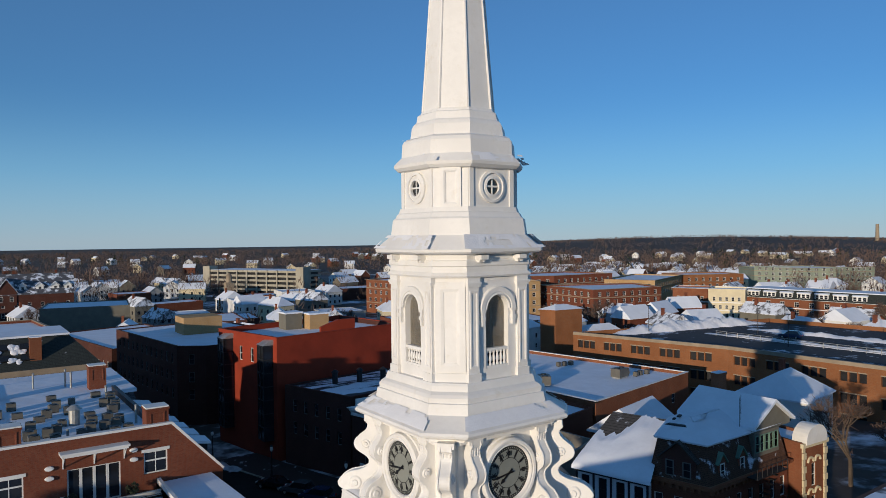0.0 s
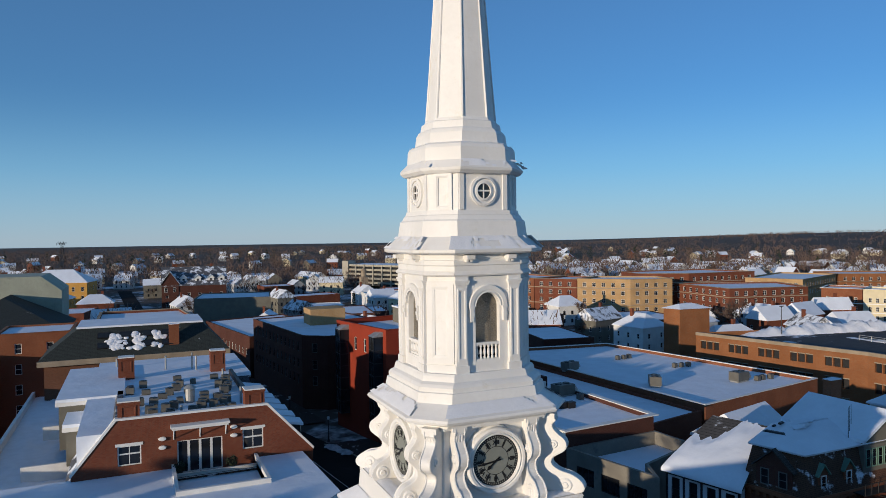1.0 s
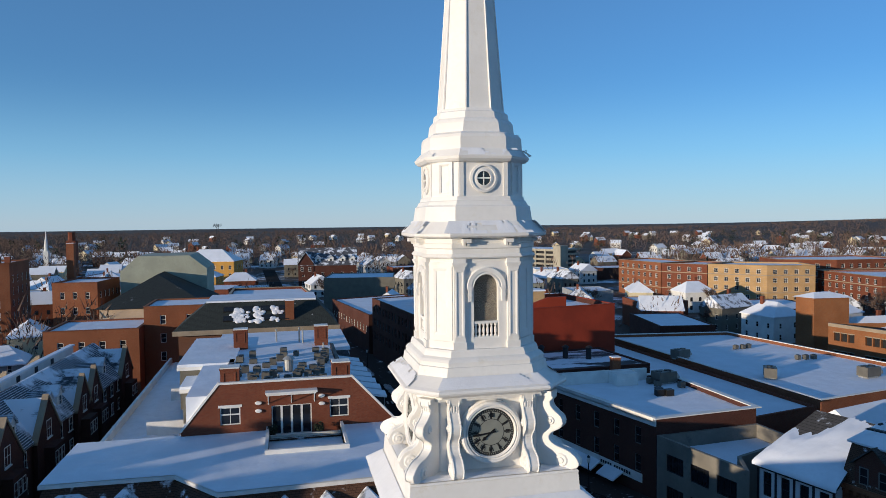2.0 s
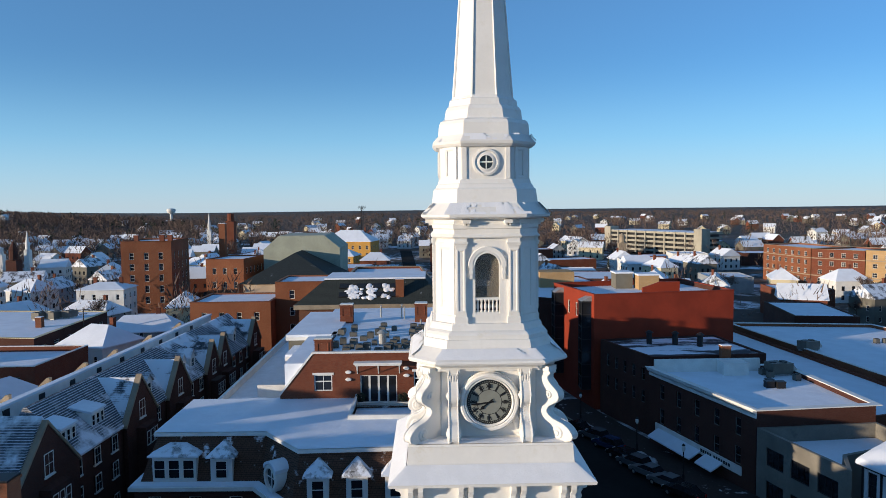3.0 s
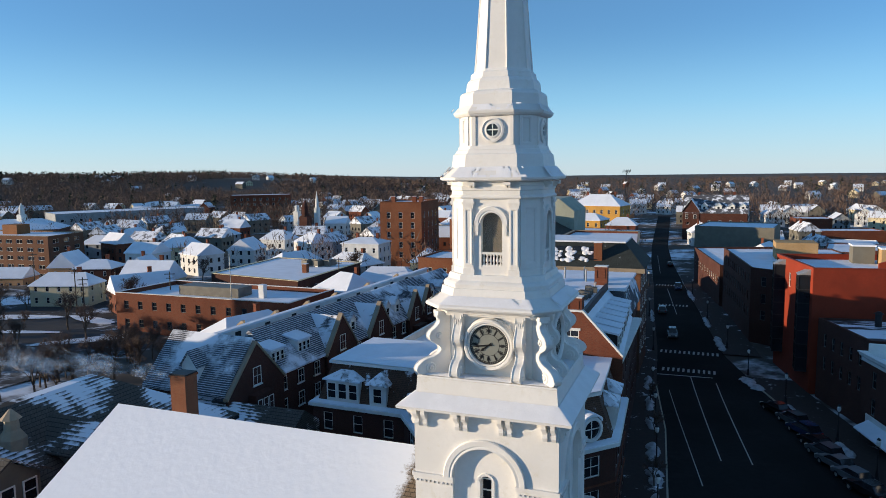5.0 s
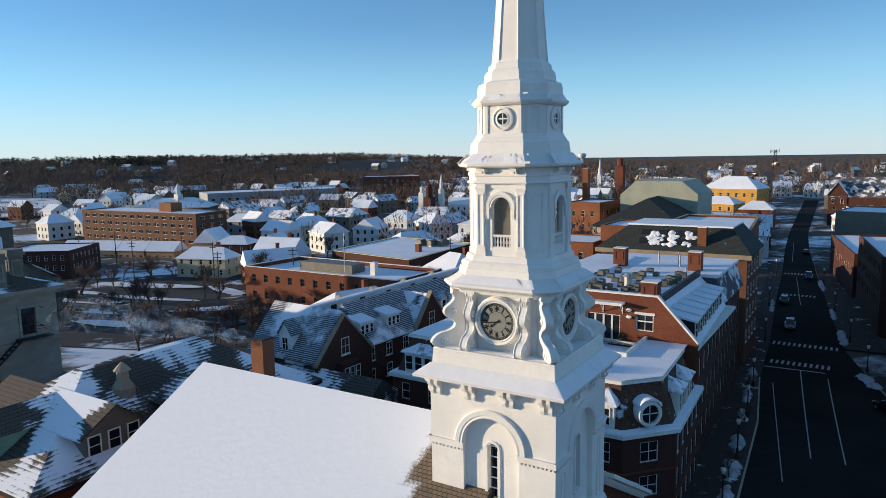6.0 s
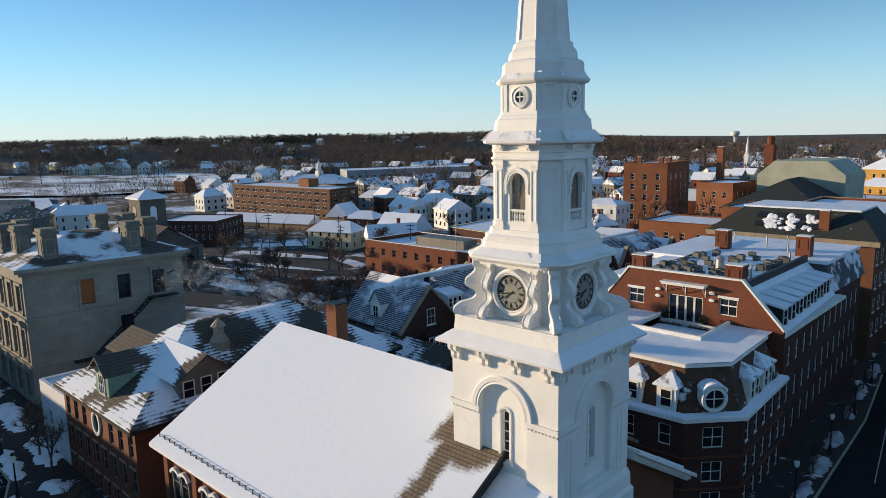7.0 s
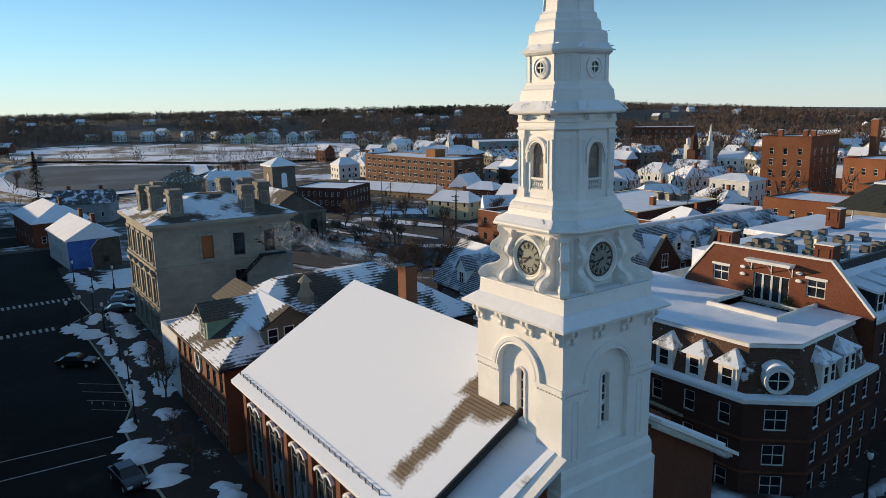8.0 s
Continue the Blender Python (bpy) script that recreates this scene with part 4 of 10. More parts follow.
    gable_roof(bm, NX1 - 0.5, 19.45, NY, NHALF + 0.3, NEAVE - 1.0, NRIDGE - 1.05)
    part("front_roof", bm, M_FRONT, church)
    for s in (-1, 1):
        bm = bmesh.new()
        poly = rect(NX1 - 0.2, NY - NHALF + 0.6, 19.2, NY - 3.3) if s < 0 else rect(NX1 - 0.2, NY + 3.3, 19.2, NY + NHALF - 0.6)
        ya, yb = (poly[0][1], poly[2][1])
        pts = [(ya, 1.5), (yb, 1.5), (yb, 14.6 if s < 0 else 10.6), (ya, 10.6 if s < 0 else 14.6)]
        loft(bm, [[(x, y, z) for y, z in pts] for x in (NX1 - 0.2, 19.2)])
        part("front_wall", bm, M_BRICK, church)
    k = (NRIDGE - NEAVE) / NHALF
    for s in (-1, 1):
        bm = bmesh.new()
        for o0, o1, dz0, dz1, x1 in ((3.8, NHALF + 0.5, 0.02, -0.28, 20.3), (3.8, NHALF + 0.4, -0.28, -0.55, 19.95)):
            a, b = NY + s * o0, NY + s * o1
            za, zb = NRIDGE - 1.05 - k * o0, NRIDGE - 1.05 - k * o1
            loft(bm, [[(19.0, a, za + dz0 - 0.03), (x1, a, za + dz0 - 0.03), (x1, b, zb + dz0 - 0.03), (19.0, b, zb + dz0 - 0.03)], [(19.0, a, za + dz1), (x1, a, za + dz1), (x1, b, zb + dz1), (19.0, b, zb + dz1)]])
        for i in range(26):
            o = 4.1 + 0.3 * i
            y, z = NY + s * o, NRIDGE - 1.05 - k * o - 0.55
            box(bm, 19.4, y - 0.08, z - 0.14, 19.85, y + 0.08, z + 0.05)
        part("raking_cornice", bm, M_WHITE, church)
    # the porch gable at the foot of the steeple
    bm = bmesh.new()
    pts = [(-2.6, 9.8), (0, 11.2), (2.6, 9.8), (2.6, 9.5), (0, 10.9), (-2.6, 9.5)]
    loft(bm, [[(x, TY + u, v) for u, v in pts] for x in (19.6, 22.2)])
    part("porch_roof", bm, M_SNOW, church)
    bm = bmesh.new()
    loft(bm, [[(x, TY + u, v) for u, v in ((-2.3, 2), (2.3, 2), (2.3, 9.6), (0, 10.9), (-2.3, 9.6))] for x in (19.6, 21.9)])
    part("porch", bm, M_WHITE, church)


def nave_material():
    """Snow on shingles; a bare strip runs down beside the steeple."""
    def build(nt, co):
        sep = nt.nodes.new("ShaderNodeSeparateXYZ")
        nt.links.new(co, sep.inputs[0])
        step = calc(nt, "FRACT", calc(nt, "DIVIDE", sep.outputs[2], 0.12))
        side = calc(nt, "FRACT", calc(nt, "DIVIDE", calc(nt, "ADD", sep.outputs[0], calc(nt, "MULTIPLY", calc(nt, "FLOOR", calc(nt, "DIVIDE", sep.outputs[2], 0.12)), 0.14)), 0.3))
        joint = calc(nt, "MAXIMUM", calc(nt, "LESS_THAN", step, 0.18), calc(nt, "LESS_THAN", side, 0.1))
        base = mixed(nt, tex_noise(nt, co, 2.5, 5), (0.09, 0.066, 0.046), (0.27, 0.2, 0.13))
        base = mixed(nt, joint, base, (0.05, 0.038, 0.028))
        wob = calc(nt, "MULTIPLY", calc(nt, "SUBTRACT", tex_noise(nt, co, 0.8, 8, 0.72), 0.5), 2.0)
        x, y = calc(nt, "ADD", sep.outputs[0], wob), sep.outputs[1]
        streak = calc(nt, "SUBTRACT", 0.62, calc(nt, "ABSOLUTE", calc(nt, "SUBTRACT", x, 13.1)))
        streak = calc(nt, "MINIMUM", streak, calc(nt, "SUBTRACT", y, 12.0))
        dx, dy = calc(nt, "MULTIPLY", calc(nt, "SUBTRACT", x, 14.3), 0.75), calc(nt, "SUBTRACT", y, 18.0)
        patch = calc(nt, "SUBTRACT", 1.3, calc(nt, "SQRT", calc(nt, "ADD", calc(nt, "MULTIPLY", dx, dx), calc(nt, "MULTIPLY", dy, dy))))
        beside = calc(nt, "MINIMUM", calc(nt, "SUBTRACT", x, 11.6), calc(nt, "SUBTRACT", y, 17.6))
        bare = calc(nt, "ADD", calc(nt, "MAXIMUM", calc(nt, "MAXIMUM", streak, patch), beside), calc(nt, "ADD", calc(nt, "MULTIPLY", step, -0.12), calc(nt, "MULTIPLY", calc(nt, "SUBTRACT", tex_noise(nt, co, 7.0, 4, 0.7), 0.5), 0.9)))
        return mixed(nt, ramp(nt, bare, -0.4, 0.2), SNOW, base)
    return material("snow_on_shingles", build, rough=0.8, bump=0.5, bump_scale=1.6, relief=0.05)


M_NAVE = nave_material()
M_FRONT = shingle("snow_on_front_shingles", (0.17, 0.13, 0.09), 0.2, 0.34, big=0.35, stripe=0.05)
nave()


# ---- pieces of roofs ----
def add_chimney(parent, x, y, z0, z1, w=0.9, d=0.7, mat=None, cap=None, m=None):
    bm = bmesh.new()
    box(bm, x - w / 2, y - d / 2, z0, x + w / 2, y + d / 2, z1 - 0.25, m)
    box(bm, x - w / 2 - 0.07, y - d / 2 - 0.07, z1 - 0.25, x + w / 2 + 0.07, y + d / 2 + 0.07, z1 - 0.1, m)
    c = part("chimney", bm, mat or M_BRICK, parent)
    bm = bmesh.new()
    box(bm, x - w / 2 - 0.02, y - d / 2 - 0.02, z1 - 0.1, x + w / 2 + 0.02, y + d / 2 + 0.02, z1, m)
    part("chimney_cap", bm, cap or M_SNOW, c)
    return c


def dormer(parent, m, w, h, depth, style, wall, roof, win=(1.0, 1.3, 2, 1), count=1, rise=0.7, over=0.18, sash=None):
    """A dormer; m: x along the wall, y into the roof, origin at the foot of its front."""
    bm = bmesh.new()
    box(bm, -w / 2, 0, 0, w / 2, depth, h, m)
    d = part("dormer", bm, wall, parent)
    bm = bmesh.new()
    a = w / 2 + over
    if style == "gable":
        pts = [(-a, h - 0.05), (0, h + rise), (a, h - 0.05), (a, h - 0.2), (0, h + rise - 0.16), (-a, h - 0.2)]
        loft(bm, [[m @ Vector((u, y, v)) for u, v in pts] for y in (-over, depth + rise * 1.2)])
        tri = [(-w / 2, h), (w / 2, h), (0, h + rise - 0.2)]
        bm2 = bmesh.new()
        loft(bm2, [[m @ Vector((u, y, v)) for u, v in tri] for y in (0.0, 0.1)])
        part("gablet", bm2, wall, d)
    elif style == "hip":
        base = [(-a, -over), (a, -over), (a, depth), (-a, depth)]
        top = [(-0.06, w / 2), (0.06, w / 2), (0.06, depth), (-0.06, depth)]
        loft(bm, [[m @ Vector((u, v, h - 0.02)) for u, v in base], [m @ Vector((u, v, h + 0.1)) for u, v in base], [m @ Vector((u, v, h + rise)) for u, v in top]])
    else:
        loft(bm, [[m @ Vector(p) for p in ((-a, -over, h - 0.1 + dz), (a, -over, h - 0.1 + dz), (a, depth, h + rise + dz), (-a, depth, h + rise + dz))] for dz in (0, 0.2)])
    part("dormer_roof", bm, roof, d)
    for i in range(count):
        u = (i - (count - 1) / 2) * (w / count)
        add_window(d, m @ Matrix.Translation((u, -0.075, (h - win[1]) * 0.5)), win[0], win[1], win[2], win[3], sash or M_TRIM, False)
    return d


def condenser(label, s=1.0):
    """An air conditioner's outdoor unit, at the origin."""
    t = thing("condenser", 0, 0, 0, label, "air conditioner", "rooftop machines")
    bm = bmesh.new()
    box(bm, -0.45 * s, -0.45 * s, 0.08, 0.45 * s, 0.45 * s, 0.95 * s)
    walls = [f for f in bm.faces if abs(f.normal.z) < 0.5 or f.calc_center_median().z < 0.9 * s and abs(f.calc_center_median().z - 0.08) > 0.1]
    bmesh.ops.inset_individual(bm, faces=walls, thickness=0.07, depth=-0.04)
    part("casing", bm, M_UNIT, t)
    bm = bmesh.new()
    tube(bm, (0, 0, 0.95 * s), (0, 0, 1.02 * s), 0.38 * s, 0.36 * s, 14)
    part("fan_guard", bm, M_DARK, t)
    bm = bmesh.new()
    for x in (-0.35, 0.35):
        box(bm, x * s - 0.05, -0.45 * s, 0, x * s + 0.05, 0.45 * s, 0.08)
    part("skid", bm, M_DARK, t)
    return t


def rooftop_unit(label):
    t = thing("rooftop_unit", 0, 0, 0, label, "air conditioner", "large rooftop machines")
    bm = bmesh.new()
    box(bm, -1.5, -0.9, 0.25, 1.5, 0.9, 1.6)
    box(bm, -1.52, -0.92, 1.6, 0.4, 0.92, 1.68)
    part("casing", bm, M_UNIT, t)
    bm = bmesh.new()
    loft(bm, [[(x, y, z) for x, z in ((1.5, 0.5), (2.1, 0.5), (2.1, 0.8), (1.5, 1.5))] for y in (-0.8, 0.8)])
    part("hood", bm, M_STEEL, t)
    bm = bmesh.new()
    for x in (-0.9, 0.6):
        tube(bm, (x, 0, 1.6), (x, 0, 1.78), 0.5, 0.48, 14)
    part("fan", bm, M_DARK, t)
    bm = bmesh.new()
    box(bm, -1.3, -0.75, 0, 1.3, 0.75, 0.25)
    part("curb", bm, M_STEEL, t)
    return t


UNIT = condenser("grey-tan condenser unit on the snowy flat roof", 0.82)
UNIT.matrix_basis = pose(5.7, 59.6, 17.82, 0, 0, 3)
BIG = rooftop_unit("large tan rooftop air handler on snowy roof")
BIG.matrix_basis = pose(59.4, 79.0, 10.17, 0, 0, 10)


# ---- the mansard corner building ----
def corner_block():
    poly = [(3.4, 41.0), (15.9, 41.3), (19.2, 44.9), (18.7, 56.0), (-9.8, 56.0), (-9.8, 45.6), (0.0, 45.3)]
    t = thing("corner_block", 8, 48, 2, "dark brick corner building with a snowy brown mansard roof", "building")
    bm = bmesh.new()
    spots = []
    n = len(poly)
    for i in range(n):
        p, q = poly[i], poly[(i + 1) % n]
        length = (Vector(q) - Vector(p)).length
        k = {0: 4, 1: 1, 2: 5, 5: 3, 6: 1}.get(i, 0)
        w = 1.7 if i in (1, 6) else 1.05
        holes = []
        for j in range(k):
            u = length * (j + 0.5) / k
            for s in (2.4, 5.0, 7.9):
                holes.append((u - w / 2, u + w / 2, s, s + 1.75))
                spots.append((p, q, u, s, w))
        wall_face(bm, p, q, 0.0, 10.4, holes)
    part("wall", bm, M_BRICK_DARK, t)
    for p, q, u, s, w in spots:
        add_window(t, wall_pose(p, q, u, s, 0.1), w, 1.75, 2, 2 if w > 1.2 else 1, M_TRIM)
    for z, d, h in ((10.15, 0.35, 0.35), (7.05, 0.12, 0.2), (4.35, 0.12, 0.2)):
        bm = bmesh.new()
        out, inn = ring_offset(poly, -d), ring_offset(poly, 0.25)
        loft(bm, [[(x, y, zz) for x, y in pl] for pl, zz in ((inn, z), (out, z + 0.05), (out, z + h), (inn, z + h))], caps=False)
        part("cornice" if z > 9 else "string_course", bm, M_TRIM if z > 9 else M_BRICK, t)
    bm = bmesh.new()
    out, top = ring_offset(poly, -0.25), ring_offset(poly, 1.55)
    loft(bm, [[(x, y, z) for x, y in pl] for pl, z in ((out, 10.5), (out, 10.62), (ring_offset(poly, 0.35), 10.75), (ring_offset(poly, 0.4), 10.5))], caps=False)
    part("eave_snow", bm, M_SNOW, t)
    bm = bmesh.new()
    loft(bm, [[(x, y, z) for x, y in pl] for pl, z in ((ring_offset(poly, 0.3), 10.4), (ring_offset(poly, 0.85), 12.2), (top, 14.2))], caps=False)
    part("mansard", bm, M_MANSARD, t)
    bm = bmesh.new()
    a, b = ring_offset(poly, 1.25), ring_offset(poly, 1.7)
    loft(bm, [[(x, y, z) for x, y in pl] for pl, z in ((b, 14.15), (a, 14.15), (a, 14.42), (b, 14.5))], caps=False)
    part("roof_edge", bm, M_TRIM, t)
    # flat roof with the sunk terrace cut out of it
    bm = bmesh.new()
    f = ring_offset(poly, 1.3)
    zt = 14.5
    v = {k: bm.verts.new((*p, zt)) for k, p in {"a": f[0], "b": f[1], "c": f[2], "d": (f[3][0], 56.4), "e": (f[4][0], 56.4), "f": f[5], "g": f[6],
                                               "h": (7.2, 49.6), "i": (13.4, 49.6), "j": (13.4, 56.4), "k": (7.2, 56.4)}.items()}
    for q in ("abih", "bcdji", "ahg", "ghkef"):
        bm.faces.new([v[s] for s in q])
    for q in ((7.2, 49.6, 13.4, 49.6), (13.4, 49.6, 13.4, 56.4), (7.2, 56.4, 7.2, 49.6)):
        bm.faces.new([bm.verts.new(p) for p in ((q[0], q[1], zt), (q[2], q[3], zt), (q[2], q[3], 13.9), (q[0], q[1], 13.9))])
    bm.faces.new([bm.verts.new((*p, 13.92)) for p in ((7.2, 49.6), (13.4, 49.6), (13.4, 56.4), (7.2, 56.4))])
    part("roof_snow", bm, M_SNOW, t)
    bm = bmesh.new()
    box(bm, 6.95, 49.3, 13.9, 13.65, 49.6, 14.85)
    box(bm, 6.95, 49.6, 13.9, 7.2, 56.3, 14.85)
    box(bm, 13.4, 49.6, 13.9, 13.65, 56.3, 14.85)
    part("terrace_parapet", bm, M_TRIM, t)
    hip = dict(style="hip", wall=M_TRIM, roof=M_ROOF_METAL, win=(1.0, 1.5, 2, 1))
    for u in (2.2, 5.1, 8.0, 10.9):
        dormer(t, wall_pose(poly[0], poly[1], u, 10.75, 0.25), 1.6, 1.95, 1.8, rise=1.1, over=0.28, **hip)
    for u in (3.2, 6.8):
        dormer(t, wall_pose(poly[2], poly[3], u, 10.75, 0.25), 2.3, 2.05, 1.8, rise=1.0, over=0.3, style="hip", wall=M_TRIM, roof=M_ROOF_METAL, win=(0.85, 1.55, 2, 1), count=2)
    dormer(t, wall_pose(poly[5], poly[6], 3.2, 10.75, 0.25), 3.5, 2.1, 1.8, rise=1.1, over=0.3, style="hip", wall=M_TRIM, roof=M_ROOF_METAL, win=(1.0, 1.6, 2, 1), count=3)
    dormer(t, wall_pose(poly[5], poly[6], 7.0, 10.75, 0.25), 1.75, 2.0, 1.8, rise=1.1, over=0.28, **hip)
    for p, q in ((poly[1], poly[2]), (poly[6], poly[0])):
        length = (Vector(q) - Vector(p)).length
        m = wall_pose(p, q, length / 2, 11.95, 0.1)
        bm = bmesh.new()
        nn = 28
        prof = ((0.78, 0.15), (0.78, -0.2), (1.02, -0.2), (1.08, -0.1), (1.08, 1.3))
        rows = [[bm.verts.new(m @ Vector((r * math.cos(6.28319 * i / nn), y, r * math.sin(6.28319 * i / nn)))) for r, y in prof] for i in range(nn)]
        for i in range(nn):
            for j in range(len(prof) - 1):
                bm.faces.new((rows[i][j], rows[i][j + 1], rows[(i + 1) % nn][j + 1], rows[(i + 1) % nn][j]))
        d = part("round_dormer", bm, M_TRIM, t, "round white dormer window with snow on top")
        bm = bmesh.new()
        bmesh.ops.create_circle(bm, cap_ends=True, radius=0.8, segments=24, matrix=m @ Matrix.Translation((0, 0.02, 0)) @ Matrix.Rotation(math.pi / 2, 4, "X"))
        part("pane", bm, M_GLASS, d)
        bm = bmesh.new()
        box(bm, -0.035, -0.04, -0.78, 0.035, 0.015, 0.78, m)
        box(bm, -0.78, -0.045, -0.035, 0.78, 0.012, 0.035, m)
        part("glazing_bar", bm, M_TRIM, d)
        bm = bmesh.new()
        cap = [(1.12 * math.cos(a), 1.12 * math.sin(a)) for a in [radians(30 + 10 * i) for i in range(13)]] + [(1.3 * math.cos(a), 1.3 * math.sin(a)) for a in [radians(140 - 10 * i) for i in range(11)]]
        outline(bm, cap, -0.22, 1.2, lambda u, dd, v: m @ Vector((u, dd, v)))
        part("snow_cap", bm, M_SNOW, d)


def ring_offset(poly, d):
    """An outline moved inwards by d, also where it turns inwards."""
    out, n = [], len(poly)
    for i in range(n):
        p, q, r = Vector(poly[i - 1]), Vector(poly[i]), Vector(poly[(i + 1) % n])
        e, f = (q - p).normalized(), (r - q).normalized()
        ne, nf = Vector((-e.y, e.x)), Vector((-f.y, f.x))
        k = ne + nf
        k = k * (d / max(0.3, k.dot(ne)))
        out.append((q.x + k.x, q.y + k.y))
    return out


M_ROOF_METAL = shingle("snowy_standing_seam", (0.32, 0.33, 0.34), 0.34, 0.5, big=1.4, row=0.5, along=0.4)
corner_block()


# ---- the brick block with the parapet gable ----
def gable_block():
    t = thing("gable_block", 9, 75, 1, "red brick building with stepped dormers and machines on its snowy roof", "building")
    prof = [(0.4, 14.8), (3.6, 18.8), (15.1, 18.8), (19.0, 14.6)]
    bm = bmesh.new()
    y0 = 56.2
    # parapet gable wall with openings
    holes = [(3.25, 4.95, 15.2, 16.75), (7.6, 11.1, 14.0, 16.65), (12.7, 14.4, 15.3, 16.95)]
    us = sorted({0.4, 3.6, 15.1, 19.0, *(h[0] + 0.4 for h in holes), *(h[1] + 0.4 for h in holes)})

    def top(x):
        for (xa, za), (xb, zb) in zip(prof, prof[1:]):
            if xa <= x <= xb:
                return za + (zb - za) * (x - xa) / (xb - xa)
    for yy, flip in ((y0, 0), (y0 + 0.4, 1)):
        for xa, xb in zip(us, us[1:]):
            mid = (xa + xb) / 2
            h = [(c, d) for a, b, c, d in holes if a + 0.4 < mid < b + 0.4]
            if h:
                c, d = h[0]
                for zz in (((2.0, 2.0), (c, c)), ((d, d), (top(xa), top(xb)))):
                    bm.faces.new([bm.verts.new(p) for p in ((xa, yy, zz[0][0]), (xb, yy, zz[0][1]), (xb, yy, zz[1][1]), (xa, yy, zz[1][0]))])
            else:
                bm.faces.new([bm.verts.new(p) for p in ((xa, yy, 2.0), (xb, yy, 2.0), (xb, yy, top(xb)), (xa, yy, top(xa)))])
    for a, b, c, d in holes:
        for (x1, z1), (x2, z2) in (((a, c), (b, c)), ((b, c), (b, d)), ((b, d), (a, d)), ((a, d), (a, c))):
            bm.faces.new([bm.verts.new(p) for p in ((x1 + 0.4, y0, z1), (x2 + 0.4, y0, z2), (x2 + 0.4, y0 + 0.4, z2), (x1 + 0.4, y0 + 0.4, z1))])
    gw = part("gable_wall", bm, M_BRICK, t)
    bm = bmesh.new()
    pts = prof + [(19.1, 14.75), (15.2, 18.97), (3.5, 18.97), (0.3, 14.95)]
    loft(bm, [[(x, y, z) for x, z in pts] for y in (y0 - 0.08, y0 + 0.48)])
    part("coping", bm, M_TRIM, gw)
    for x, w, c, h in ((4.5, 1.7, 15.2, 1.55), (13.95, 1.7, 15.3, 1.65)):
        add_window(gw, pose(x, y0 + 0.1, c), w, h, 1, 2, M_TRIM)
        bm = bmesh.new()
        box(bm, x - w / 2, y0 + 0.09, c + h * 0.55, x + w / 2, y0 + 0.15, c + h * 0.62)
        box(bm, x - w / 2 - 0.15, y0 - 0.05, c + h, x + w / 2 + 0.15, y0 + 0.1, c + h + 0.22)
        part("lintel", bm, M_TRIM, gw)
    for k in range(4):
        add_window(gw, pose(8.44 + 0.875 * k, y0 + 0.12, 14.0), 0.86, 2.65, 1, 1, M_TRIM, False, "french_door")
    bm = bmesh.new()
    box(bm, 7.6, y0 - 0.9, 17.75, 11.9, y0, 17.9)
    box(bm, 7.5, y0 - 1.0, 17.9, 12.0, y0, 18.05)
    for x in (7.75, 9.75, 11.75):
        box(bm, x - 0.04, y0 - 0.06, 16.8, x + 0.04, y0, 17.75)
        tube(bm, (x, y0 - 0.02, 16.9), (x, y0 - 0.85, 17.75), 0.035, n=6)
    part("canopy", bm, M_TRIM, gw)
    for x, z in ((6.9, 17.0), (6.9, 16.3), (12.4, 17.3), (12.4, 16.6)):
        bm = bmesh.new()
        loft(bm, [[(x + r * math.cos(6.2832 * i / 10), y0 - 0.2 + yy, z + 0.55 * r * math.sin(6.2832 * i / 10)) for i in range(10)] for r, yy in ((0.12, 0), (0.27, 0.02), (0.3, 0.1), (0.3, 0.21))])
        part("wall_lamp", bm, M_TRIM, gw)
    # side walls and roofs
    bm = bmesh.new()
    spots = []
    for p, q, k in (((18.8, 56.6), (17.1, 92.0), 12), ((17.1, 92.0), (0.4, 92.0), 0), ((0.4, 92.0), (0.4, 56.6), 0)):
        length = (Vector(q) - Vector(p)).length
        holes = []
        for j in range(k):
            u = 1.2 + (length - 2) * (j + 0.5) / k
            for s in (3.6, 7.0, 10.6):
                holes.append((u - 0.55, u + 0.55, s, s + 2.0))
                spots.append((p, q, u, s))
        wall_face(bm, p, q, -1, 14.2, holes)
    part("wall", bm, M_BRICK_DARK, t)
    for p, q, u, s in spots:
        add_window(t, wall_pose(p, q, u, s, 0.1), 1.1, 2.0, 2, 1, M_TRIM)
    bm = bmesh.new()
    box(bm, 18.0, 56.6, 13.9, 19.0, 77, 14.25)
    part("eave", bm, M_TRIM, t)
    bm = bmesh.new()
    loft(bm, [[(x, y, z) for x, z in ((0.8, 14.2), (0.8, 17.8), (14.6, 17.8), (18.9 - k, 14.25), (18.9 - k, 14.0))] for y, k in ((56.6, 0), (77.0, 1.0))])
    part("roof", bm, M_SNOW, t)
    bm = bmesh.new()
    box(bm, 14.5, 56.6, 17.6, 14.85, 77, 18.35)
    part("ridge_parapet", bm, M_DARK, t)
    bm = bmesh.new()
    loft(bm, [[(x, y, z) for x, y in pl] for pl, z in ((rect(0.8, 77, 17.6, 92), 14.2), (rect(1.2, 77.4, 16.6, 91.4), 17.4))])
    part("rear_slope", bm, M_SLATE, t)
    bm = bmesh.new()
    prism(bm, rect(1.0, 77.2, 16.9, 91.6), 17.4, 17.75)
    part("rear_roof", bm, M_SNOW, t)
